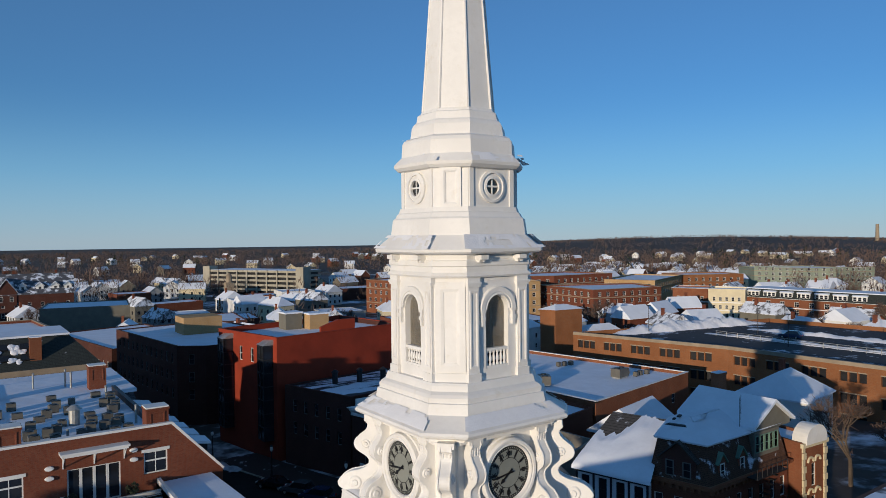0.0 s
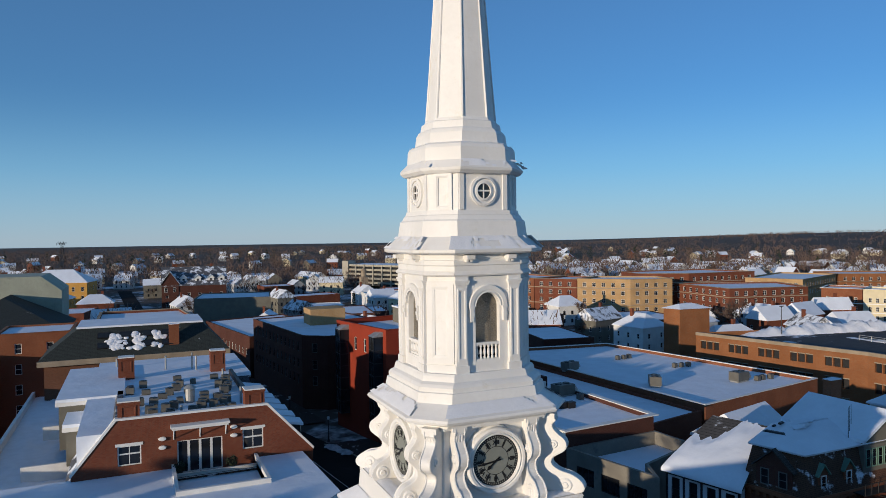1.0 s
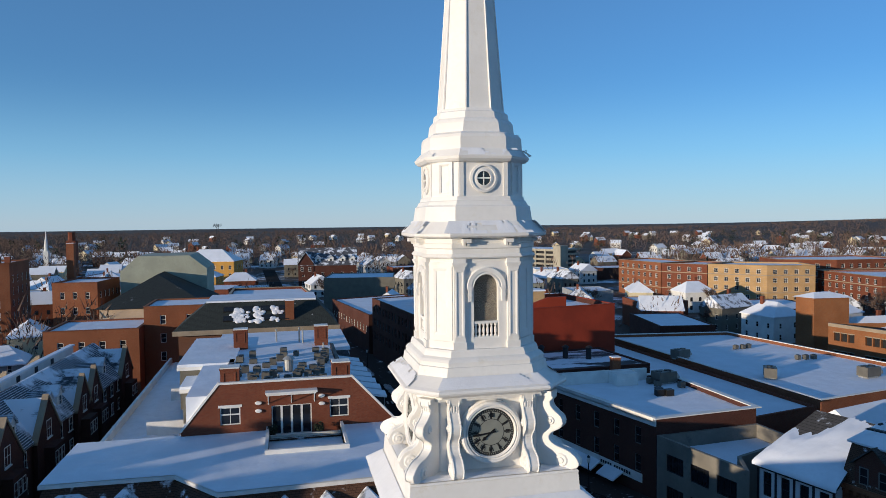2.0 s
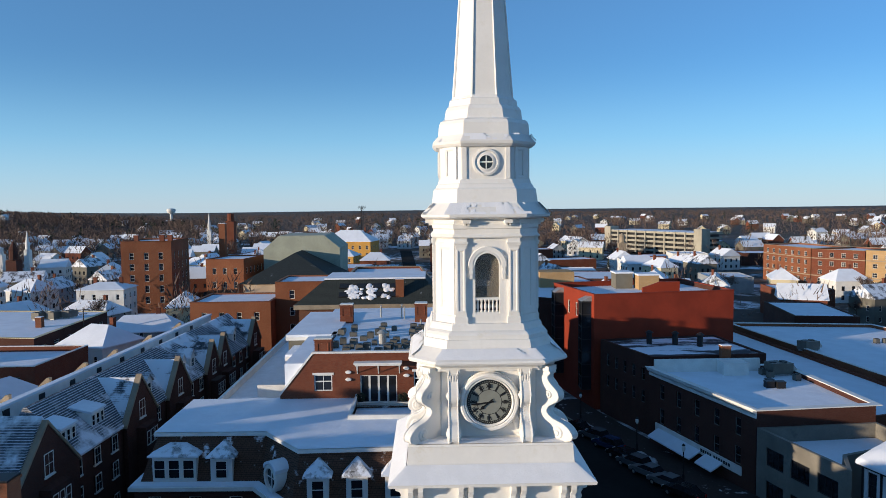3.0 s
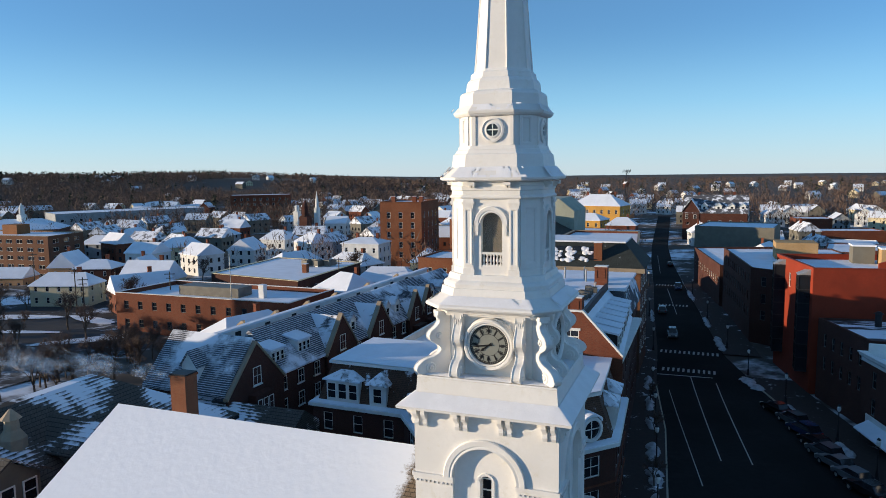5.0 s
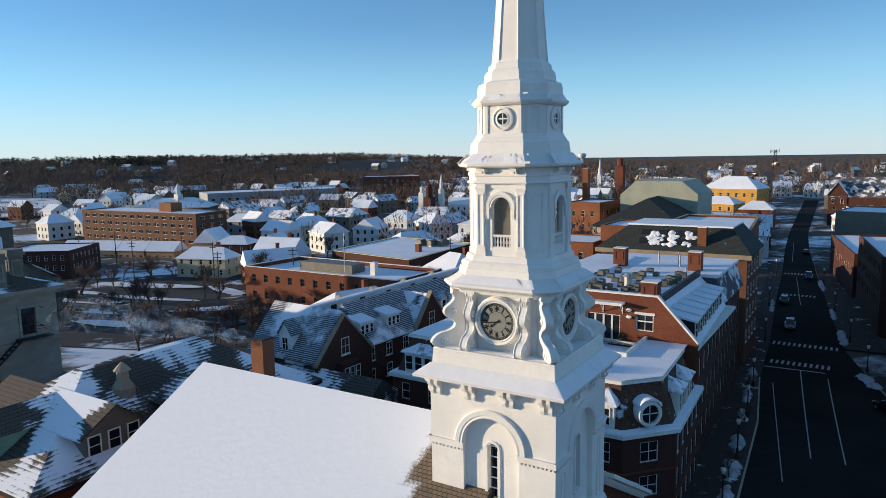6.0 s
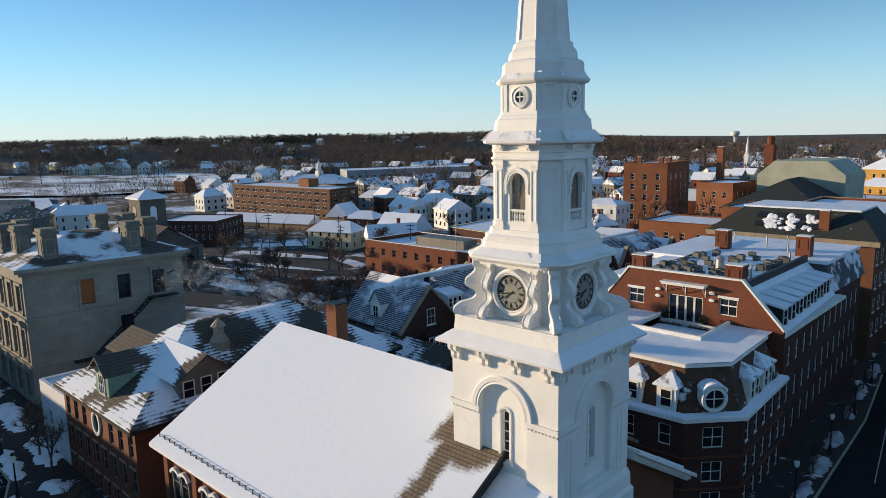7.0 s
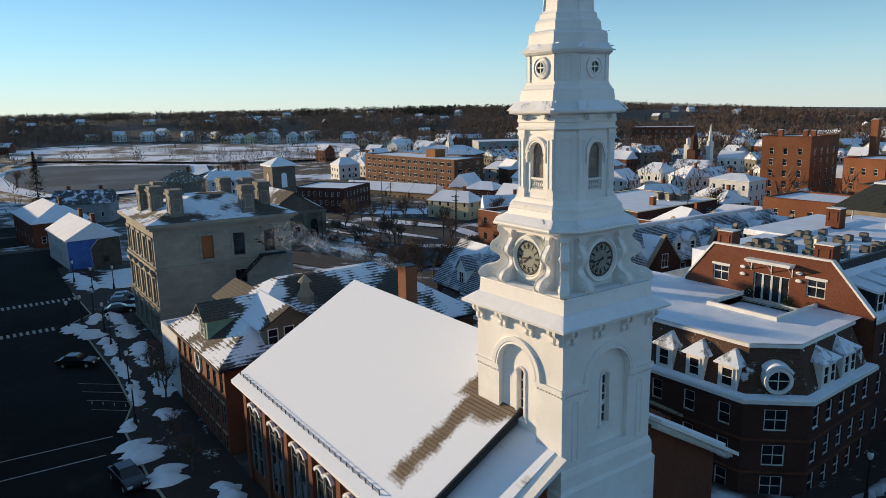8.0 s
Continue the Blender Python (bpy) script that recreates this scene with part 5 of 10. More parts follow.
    for i in range(7):
        y = 58.6 + 2.75 * i
        m = pose(18.4 - 0.047 * (y - 57), y, 14.35, 0, 0, 90 - 2.7)
        dormer(t, m, 1.6, 2.1, 3.0, "shed", M_DARK, M_SNOW, (1.0, 1.6, 2, 1), 1, rise=0.45, over=0.22)
    for i in range(4):
        y = 79.3 + 3.2 * i
        dormer(t, pose(16.9 - 0.047 * (y - 77), y, 14.6, 0, 0, 90 - 2.7), 1.4, 1.7, 1.4, "gable", M_TRIM, M_ROOF_METAL, (0.8, 1.3, 2, 1), 1, rise=0.6)
    for x, y, z0 in ((4.5, 57.2, 17.5), (14.2, 57.2, 17.5), (4.1, 79.6, 17.5), (13.6, 79.9, 17.5)):
        c = add_chimney(t, x, y, z0, 20.2, 1.6, 1.4, M_BRICK, M_TRIM)
        bm = bmesh.new()
        framed_panel(bm, Matrix.Identity(4), x - 0.42, x + 0.42, 18.7, 19.7, y - 0.7, 0.12, 0.05)
        part("panel", bm, M_BRICK, c)
    # the back slope, and dormer boxes on it, over the terraces
    bm = bmesh.new()
    loft(bm, [[(x, y, z) for x, z in ((-0.2, 13.2), (-0.2, 13.8), (3.4, 18.0), (3.9, 18.0), (3.9, 13.2))] for y in (56.7, 72.0)])
    part("back_slope", bm, M_SLATE, t)
    for y0b, y1b, x0b, zt in ((65.0, 69.5, -0.6, 16.6), (70.5, 87, -1.6, 17.7)):
        bm = bmesh.new()
        box(bm, x0b, y0b, 13.2, 3.8, y1b, zt)
        part("back_dormer", bm, M_TAUPE, t)
        bm = bmesh.new()
        box(bm, x0b - 0.25, y0b - 0.25, zt, 4.0, y1b + 0.2, zt + 0.3)
        part("back_dormer_roof", bm, M_SNOW, t)
        bm = bmesh.new()
        box(bm, x0b - 0.27, y0b - 0.28, zt - 0.35, 4.0, y0b - 0.02, zt + 0.02)
        part("fascia", bm, M_TRIM, t)
    bm = bmesh.new()
    loft(bm, [[(x, y, z) for x, z in ((-7.6, 0), (0.4, 0), (0.4, 11.6), (-7.6, 11.6))] for y in (56.2, 104)])
    part("lower_block", bm, M_BRICK_DARK, t)
    bm = bmesh.new()
    grid = [[bm.verts.new((-7.4 + 7.78 * i / 16, 56.3 + 47.5 * j / 95, 11.8 + (0.0 if i in (0, 16) else 0.1 + 0.3 * max(0.0, noise.noise(Vector((i * 0.35, j * 0.3, 4)))) + 0.12 * noise.noise(Vector((i * 1.1, j * 1.0, 8)))))) for j in range(96)] for i in range(17)]
    for a, b in zip(grid, grid[1:]):
        for j in range(95):
            bm.faces.new((a[j], b[j], b[j + 1], a[j + 1])).smooth = True
    part("terrace_snow", bm, M_CRUST, t, "trodden lumpy snow")
    bm = bmesh.new()
    box(bm, -7.75, 56.2, 11.6, -7.4, 104, 12.6)
    box(bm, -4.2, 66.0, 11.85, 0.3, 66.25, 13.3)
    box(bm, -4.0, 80.0, 11.85, 0.3, 80.25, 13.3)
    part("terrace_wall", bm, M_TRIM, t)
    # terrace railing
    bm = bmesh.new()
    for z in (12.0, 12.9):
        box(bm, -7.6, 57.0, z, 0.2, 57.05, z + 0.05)
    for i in range(40):
        x = -7.6 + 7.8 * i / 39
        box(bm, x - 0.012, 57.01, 11.9, x + 0.012, 57.04, 12.9)
    tagged(part("railing", bm, M_DARK, t), kind="stuff")
    t.matrix_basis = Matrix.Translation((-0.6, -0.2, 0)) @ t.matrix_basis


gable_block()
rng = random.Random(7)
spots = [(7.6, 60.0), (9.4, 60.3), (11.6, 59.6), (12.6, 59.8), (6.0, 62.4), (7.3, 62.6), (8.0, 63.4), (10.2, 62.0), (10.4, 63.2), (11.3, 62.4), (12.2, 62.8), (12.6, 64.0), (10.7, 65.0), (11.9, 65.2), (6.4, 66.0), (3.9, 64.0), (4.6, 64.6),
         (5.2, 66.6), (7.9, 70.4), (9.6, 70.8), (8.6, 72.6), (9.0, 74.4), (12.8, 68.8), (13.2, 70.0), (13.4, 71.2), (12.6, 72.4), (13.3, 73.6), (13.6, 75.4), (4.4, 72.8), (5.6, 76.0)]
for x, y in spots:
    copy_thing(UNIT, pose(x - 0.5, 57 + 0.86 * (y - 57), 17.82, 0, 0, rng.uniform(-8, 8)) @ Matrix.Diagonal((1, 1, 0.85, 1)))
for k in range(18):
    x, y = 3.6 + 9.6 * ((k * 0.618) % 1), 61.0 + 15.0 * (k + 0.5) / 18
    if all(math.hypot(x - a + 0.5, y - 57 - 0.86 * (b - 57)) > 1.3 for a, b in spots):
        copy_thing(UNIT, pose(x, y, 17.82, 0, 0, rng.choice((0, 90)) + rng.uniform(-5, 5)) @ Matrix.Diagonal((0.8, 1.1, 0.6, 1)))


def vent_pipe(x, y, z, h, r, label, cat="vent", mat=None):
    t = thing("vent_pipe", x, y, z, label, cat, "roof vents")
    bm = bmesh.new()
    tube(bm, (x, y, z), (x, y, z + h), r, r, 12)
    part("pipe", bm, mat or M_STEEL, t)
    bm = bmesh.new()
    tube(bm, (x, y, z + h), (x, y, z + h + r * 0.8), r * 1.5, r * 0.5, 12)
    part("cowl", bm, mat or M_STEEL, t)


vent_pipe(9.0, 64.6, 17.8, 1.3, 0.42, "round galvanised roof exhaust stack in the snow")
for x, y, h in ((10.8, 81, 1.6), (10.4, 82, 1.8), (7.6, 83, 1.5), (13.2, 62.0, 1.5), (8.0, 60.3, 0.7), (13.0, 74.5, 1.0), (2.4, 86, 1.2)):
    vent_pipe(x, y, 17.8, h, 0.1, "thin metal vent pipe on the snowy roof")


def planter(x, y, z):
    t = thing("planter", x, y, z, "terrace shrub in a dark pot beside the french door", "potted plant", "planters")
    bm = bmesh.new()
    loft(bm, [[(x + r * math.cos(6.2832 * i / 10), y + r * math.sin(6.2832 * i / 10), z + h) for i in range(10)] for r, h in ((0.18, 0), (0.26, 0.5), (0.28, 0.52))])
    part("pot", bm, M_DARK, t)
    part("shrub", leaf_ball(x, y, z + 0.85, 0.42, 160, 0.12, 5), M_PINE, t)


def leaf_ball(x, y, z, r, n, s, seed):
    """A loose clump of small leaves."""
    g = random.Random(seed)
    bm = bmesh.new()
    for _ in range(n):
        d = Vector((g.gauss(0, 1), g.gauss(0, 1), g.gauss(0, 1))).normalized() * r * g.uniform(0.5, 1.1)
        c = Vector((x, y, z)) + d
        u = Vector((g.gauss(0, 1), g.gauss(0, 1), g.gauss(0, 1))).normalized() * s
        w = u.orthogonal().normalized() * s * 0.5
        bm.faces.new([bm.verts.new(p) for p in (c - u, c + w, c + u, c - w)])
    return bm


planter(7.5, 55.2, 13.92)
planter(11.5, 55.0, 13.92)


# ---- the row of gabled brick houses ----
def gabled_row():
    base = pose(-18.4, 46.9, 0, 0, 0, -2.9)
    t = thing("gabled_row", -20, 72, 2, "long brick row with slate roofs and steep parapet gables", "building")
    L = 58.0
    V = lambda x, y, z: base @ Vector((x, y, z))
    bm = bmesh.new()
    pl = [V(0.8, 0, 0), V(0.8, L, 0), V(-10.5, L, 0), V(-10.5, 0, 0)]
    spots = []
    for i in range(4):
        p, q = pl[i].xy, pl[(i + 1) % 4].xy
        length = (q - p).length
        holes = []
        if i == 0 or i == 3:
            k = int(length / 3.2)
            for j in range(k):
                u = length * (j + 0.5) / k
                for s in (3.2, 6.4, 9.0):
                    holes.append((u - 0.55, u + 0.55, s, s + 1.6))
                    spots.append((p, q, u, s))
        # the outline runs clockwise here, so each face is made from its far end
        holes = [(length - b, length - a, c, d) for a, b, c, d in holes]
        wall_face(bm, q, p, 0, 11.2, holes)
    part("wall", bm, M_BRICK_DARK, t)
    for p, q, u, s in spots:
        add_window(t, wall_pose(q, p, (Vector(q) - Vector(p)).length - u, s, 0.1), 1.1, 1.6, 2, 2, M_TRIM)
    bm = bmesh.new()
    sec = [(1.1, 11.0), (-3.6, 15.2), (-3.9, 15.2), (-5.2, 13.2), (-5.2, 12.8), (1.1, 10.8)]
    loft(bm, [[V(x, y, z) for x, z in sec] for y in (5.0, L)])
    part("roof", bm, M_SLATE_ROW, t)
    bm = bmesh.new()
    loft(bm, [[V(x, y, z) for x, z in ((-4.6, 13.1), (-10.4, 13.1), (-10.4, 10.5), (-4.6, 10.5))] for y in (5.0, L)])
    part("terrace_snow", bm, M_CRUST, t)
    # long white wall that divides the roof terraces, with its doors
    bm = bmesh.new()
    box(bm, -6.9, 2.0, 12.0, -6.5, L, 14.9, base)
    w = part("terrace_wall", bm, M_TRIM, t)
    bm = bmesh.new()
    box(bm, -7.0, 2.0, 14.9, -6.3, L, 15.15, base)
    part("wall_snow", bm, M_SNOW, w)
    for i in range(9):
        bm = bmesh.new()
        y = 6 + 5.4 * i
        box(bm, -6.5, y, 12.9, -6.44, y + 0.95, 14.6, base)
        part("terrace_door", bm, M_DARK, w)
    # end block, its ridge across the row
    sec = [(-2.4, 11.2), (2.2, 16.0), (6.8, 11.2), (6.8, 10.9), (2.2, 15.7), (-2.4, 10.9)]
    bm = bmesh.new()
    loft(bm, [[V(x, y - 2.2, z) for y, z in sec] for x in (0.9, -9.8)])
    part("end_roof", bm, M_SLATE_ROW, t)
    bm = bmesh.new()
    loft(bm, [[V(x, y, z) for x, y in ((0.6, -4.0), (0.6, 4.0), (-9.5, 4.0), (-9.5, -4.0))] for z in (0, 11.3)])
    part("end_wall", bm, M_BRICK_DARK, t)
    dormer(t, base @ pose(-4.0, -3.9, 11.3, 0, 0, 0), 1.9, 2.3, 2.6, "gable", M_TRIM, M_SLATE_ROW, (1.0, 1.5, 2, 2), 1, rise=1.5)

    def gable(y, half, apex, x0=0.9, depth=4.6, foot=10.8):
        """A brick parapet gable facing the lane, with the roof behind it."""
        bm = bmesh.new()
        pts = [(y - half, 2), (y + half, 2), (y + half, foot), (y, apex), (y - half, foot)]
        loft(bm, [[V(x, yy, z) for yy, z in pts] for x in (x0, x0 + 0.4)])
        g = part("gable", bm, M_BRICK_DARK, t)
        bm = bmesh.new()
        for s in (-1, 1):
            a, b = (y, apex), (y + s * (half + 0.2), foot - 0.15)
            loft(bm, [[V(x, a[0], a[1]), V(x, a[0], a[1] + 0.3), V(x, b[0], b[1] + 0.3), V(x, b[0], b[1])] for x in (x0 - 0.12, x0 + 0.5)])
        part("gable_coping", bm, M_SANDSTONE, g)
        bm = bmesh.new()
        sec = [(y - half, foot), (y, apex - 0.1), (y + half, foot), (y + half, foot - 0.3), (y, apex - 0.4), (y - half, foot - 0.3)]
        loft(bm, [[V(x, yy, z) for yy, z in sec] for x in (x0, x0 - depth)])
        part("gable_roof", bm, M_GABLE_SNOW, g)
        add_window(g, base @ pose(x0 + 0.42, y, apex - 4.3, 0, 0, 90), 1.3, 1.9, 2, 2, M_TRIM)
        bm = bmesh.new()
        box(bm, x0 + 0.3, y - 1.5, 2, x0 + 1.4, y + 1.5, apex - 5.0, base)
        bay = part("bay", bm, M_BRICK_DARK, g)
        for k in (-0.9, 0, 0.9):
            add_window(bay, base @ pose(x0 + 1.42, y + k, apex - 7.0, 0, 0, 90), 0.75, 1.5, 2, 1, M_TRIM, False)
    gable(0.0, 4.4, 15.4)
    for y, half, apex in ((16.5, 3.4, 15.1), (26.4, 3.2, 14.8), (37.6, 2.5, 14.6), (42.0, 2.5, 14.7), (56.4, 3.0, 14.6)):
        gable(y, half, apex)
    for y in (5.4, 10.4):
        dormer(t, base @ pose(-0.2, y, 11.7, 0, 0, 90), 2.4, 1.75, 2.4, "shed", M_TRIM, M_SNOW, (0.65, 1.2, 2, 1), 3, rise=0.45)
    for y in (21.4, 31.0, 34.0, 46.4, 50.6):
        dormer(t, base @ pose(-0.2, y, 11.7, 0, 0, 90), 1.6, 1.7, 2.2, "gable", M_TRIM, M_SLATE_ROW, (0.9, 1.3, 2, 1), 1, rise=1.0)
    # parapets of the west gables, seen over the wall
    for y in (9.0, 15.5, 22.5, 29.5, 39.0, 49.0):
        bm = bmesh.new()
        loft(bm, [[V(x, yy, z) for x, z in ((-11.2, 11.0), (-11.2, 12.4), (-8.2, 15.2), (-7.9, 15.2), (-7.9, 11.0))] for yy in (y, y + 0.45)])
        part("west_parapet", bm, M_SANDSTONE, t)
        bm = bmesh.new()
        loft(bm, [[V(x, yy, z) for x, z in ((-11.2, 11.2), (-11.2, 11.9), (-8.4, 14.5), (-7.6, 14.5), (-7.6, 11.2))] for yy in (y + 0.45, y + 3.6)])
        part("west_roof", bm, M_SHINGLE, t)


M_GABLE_SNOW = shingle("drifted_gable_slate", (0.07, 0.075, 0.088), 0.36, 0.46, big=0.35, stripe=0.06)
M_SLATE_ROW = slate_lines("blue_grey_slate", (0.07, 0.075, 0.088))
M_SANDSTONE = plain("weathered_sandstone", (0.30, 0.24, 0.17), 0.15, 0.6, 8)
gabled_row()


# ---- the commercial side of the street ----
p_block = block("commercial_block", "dark brick shop building with a white cornice and snowy roof", [(48.5, 62.2), (62.1, 63.4), (61.6, 82.0), (43.4, 81.6)], 2.1, 11.8, M_BRICK_DARK,
                rows=(5.0, 8.2), bay=3.6, win=(1.0, 2.0), trim=M_DARKTRIM, parapet=0.55, coping=M_TRIM, faces=(3,), cornice=0.35)
block("commercial_block", "dark brown brick shop building with a snow-streaked roof", [(44.6, 84.4), (61, 85.6), (59.5, 99.6), (40.7, 97.4)], 0, 11.5, M_BRICK_DARK,
      rows=(4.6, 7.8), bay=2.2, win=(0.85, 1.8), trim=M_DARKTRIM, parapet=0.25, faces=(0, 3), roof=M_STREAK)
red = block("red_block", "tall red painted building with steel bay windows and snowy roof", [(39.9, 98.3), (63.5, 101.8), (61, 119.5), (36.6, 115)], 0, 18.3, M_RED,
            rows=(14.0,), bay=3.0, win=(0.9, 2.2), parapet=0.8, coping=M_RED, faces=(3,), margin=2.0)
bm = bmesh.new()
loft(bm, [[(x, y, z) for x, z in ((48.5, 18), (48.5, 18.9), (51.5, 19.9), (54.5, 19.9), (54.5, 18))] for y in (101.4, 102.0)])
part("stepped_parapet", bm, M_RED, red)
for ob in red.children:
    if ob.name.startswith("wall"):
        ob.data.materials.append(M_BRICK_DARK)
        for f in ob.data.polygons:
            f.material_index = 1 if f.normal.x < -0.7 and f.center.z < 17.9 else 0
for y0, y1, z in ((99.3, 101.6, 17.2), (110.5, 113.3, 17.2)):
    bm = bmesh.new()
    x = 39.7 - 0.2 * (y0 - 98.3)
    loft(bm, [[(x + dx, y, zz) for y, zz in ((y0, 3), (y1, 3), (y1, z), (y0, z))] for dx in (-1.3, 0.3)])
    bay = part("steel_bay", bm, M_GLASS, red)
    bm = bmesh.new()
    for zz in range(3, 19, 2):
        box(bm, x - 1.36, y0 - 0.04, zz, x + 0.3, y1 + 0.04, zz + 0.14)
    for yy in (y0, (y0 + y1) / 2, y1):
        box(bm, x - 1.38, yy - 0.06, 3, x - 1.28, yy + 0.06, z)
    part("bay_frame", bm, M_DARK, bay)
    bm = bmesh.new()
    loft(bm, [[(x - 1.5, y, z), (x + 0.4, y, z + 0.9), (x + 0.4, y, z)] for y in (y0 - 0.1, y1 + 0.1)])
    part("bay_roof", bm, M_STEEL, bay)
for (x0, y0, x1, y1, z, mat) in ((50.5, 110, 54, 113, 20.0, M_TAN), (47, 112, 50, 115, 20.2, M_TAUPE)):
    bm = bmesh.new()
    box(bm, x0, y0, 17, x1, y1, z)
    ph = part("penthouse", bm, mat, red)
    bm = bmesh.new()
    box(bm, x0 - 0.15, y0 - 0.15, z, x1 + 0.15, y1 + 0.15, z + 0.25)
    part("penthouse_roof", bm, M_SNOW, ph)
add_chimney(p_block, 53.8, 82.4, 11, 14.6, 1.2, 1.0, M_BRICK_ORANGE)
# white cornice, the party wall and the boxes on the roof
bm = bmesh.new()
m = wall_pose((43.4, 81.6), (48.5, 62.2), 0, 0)
loft(bm, [[m @ Vector((x, d, z)) for d, z in ((0.02, 10.9), (-0.12, 10.9), (-0.12, 11.3), (-0.45, 11.6), (-0.5, 11.98), (0.02, 11.98))] for x in (-0.1, 20.1)])
part("cornice", bm, M_TRIM, p_block)
bm = bmesh.new()
box(bm, 43.9, 81.2, 11.2, 58.0, 81.56, 12.95)
part("party_wall", bm, M_TRIM, p_block)
bm = bmesh.new()
box(bm, 52.2, 78.8, 11.2, 55.4, 81.15, 12.9)
part("stair_head", bm, M_TRIM, p_block)
for x, y, w in ((55.2, 73.0, 1.0), (56.4, 72.7, 1.0), (55.7, 74.0, 0.8)):
    bm = bmesh.new()
    box(bm, x - w / 2, y - 0.4, 11.2, x + w / 2, y + 0.4, 12.0)
    box(bm, x - w / 2 - 0.05, y - 0.45, 12.0, x + w / 2 + 0.05, y + 0.45, 12.08)
    part("roof_vent", bm, M_DARK, p_block)
# shopfront with awnings
bm = bmesh.new()
for u0, u1 in ((2.2, 11.0), (12.0, 15.0)):
    m = wall_pose((43.4, 81.6), (48.5, 62.2), u0, 0)
    loft(bm, [[m @ Vector(p) for p in ((x, -1.7, 3.5), (x, 0, 4.4), (x, 0, 4.2), (x, -1.7, 3.35))] for x in (0, u1 - u0)])
part("awning", bm, M_SNOW, p_block)
bm = bmesh.new()
box(bm, 1.5, -0.12, 3.9, 18.0, 0.02, 4.9, wall_pose((43.4, 81.6), (48.5, 62.2), 0, 0))
sign = part("shop_sign", bm, M_TRIM, p_block)
bm = bmesh.new()
for i in range(12):
    u = 11.0 + 0.42 * i + (0.3 if i > 4 else 0)
    box(bm, u, -0.16, 4.25, u + 0.26, -0.12, 4.6, wall_pose((43.4, 81.6), (48.5, 62.2), 0, 0))
part("sign_bars", bm, M_DARK, sign)
p_block.matrix_basis = Matrix.Translation((0, 0, -1.1)) @ p_block.matrix_basis
M_DULL = plain("grimy_concrete", (0.2, 0.185, 0.155), 0.18, 0.3, 4, dirt=(0.1, 0.095, 0.085))
block("low_shop", "low grey concrete-fronted shop with a snowy roof", [(48.5, 62.0), (51.2, 49.9), (53.0, 53.6), (62.4, 57.0), (62.0, 63.1)], 1, 8.9, M_DULL, rows=(1.9, 5.4), bay=3.0, win=(2.5, 1.9), grid=(1, 3), trim=M_DARK,
      parapet=1.6, faces=(0,), sills=False)
dark = block("dark_block", "long dark brick building with a snowy flat roof", [(33.5, 129), (37.7, 125.9), (58, 124.5), (52, 166), (29.4, 161.6)], 0, 14.1, M_BRICK_DARK, rows=(4.5, 7.6, 10.8), bay=2.4, win=(1.0, 1.8), trim=M_DARKTRIM,
             parapet=0.25, faces=(0, 4))
bm = bmesh.new()
box(bm, 38.8, 144.4, 13.5, 46.5, 151, 17.3)
part("lift_house", bm, M_TAN, dark)
block("low_block", "low brick shop row with a flat snowy roof", [(28.7, 163.2), (50, 168), (45, 208), (22.4, 201)], -1, 9.8, M_BRICK_DARK, rows=(5.2,), bay=2.6, win=(0.9, 1.6), parapet=0.3, faces=(3,))
block("grey_hall", "large plain grey hall with a low snowy roof", [(21.7, 234.2), (45.4, 229.8), (49, 252), (26, 256)], -1, 13.4, M_TAUPE, rows=(), parapet=0.3)
copy_thing(BIG, pose(75.5, 101.0, 8.37, 0, 0, 20))
copy_thing(BIG, pose(80.5, 84.5, 8.37, 0, 0, 55))
copy_thing(BIG, pose(95, 81, 8.37, 0, 0, 10))
for x, y, z in ((98, 80, 8.37), (99.5, 80.3, 8.37), (101.2, 80.2, 8.37), (90, 106, 8.37), (91.5, 106, 8.37), (93, 106.4, 8.37), (94.2, 95, 8.37), (95.6, 94.8, 8.37), (97, 94.6, 8.37), (57.6, 77.6, 10.17), (57.4, 79.2, 10.17), (60.2, 76.0, 10.17)):
    copy_thing(UNIT, pose(x, y, z, 0, 0, 8))
for x, y in ((51, 93.5), (47.4, 94.5), (54.2, 92)):
    vent_pipe(x, y, 11.2, 1.8, 0.42, "stout dark roof stack on the snowy roof", mat=M_DARK)
hall = block("market_hall", "low brick hall with a broad snow-covered flat roof", [(76.6, 69.7), (105.8, 75), (98.5, 120.6), (72.5, 124.5)], 0, 8.9, M_BRICK_ORANGE, parapet=0.55, coping=M_TRIM, rows=(4.5,), bay=7, win=(1.2, 1.6), faces=(0,))
block("hall_wing", "brick hall wing with a lower snowy roof", [(63.2, 67), (76.0, 69.8), (72.0, 124), (64.5, 118)], 0, 8.2, M_BRICK, parapet=0.4)


M_YELLOWISH = plain("ochre_clapboard", (0.5, 0.29, 0.15), 0.1, 0.4, 7)


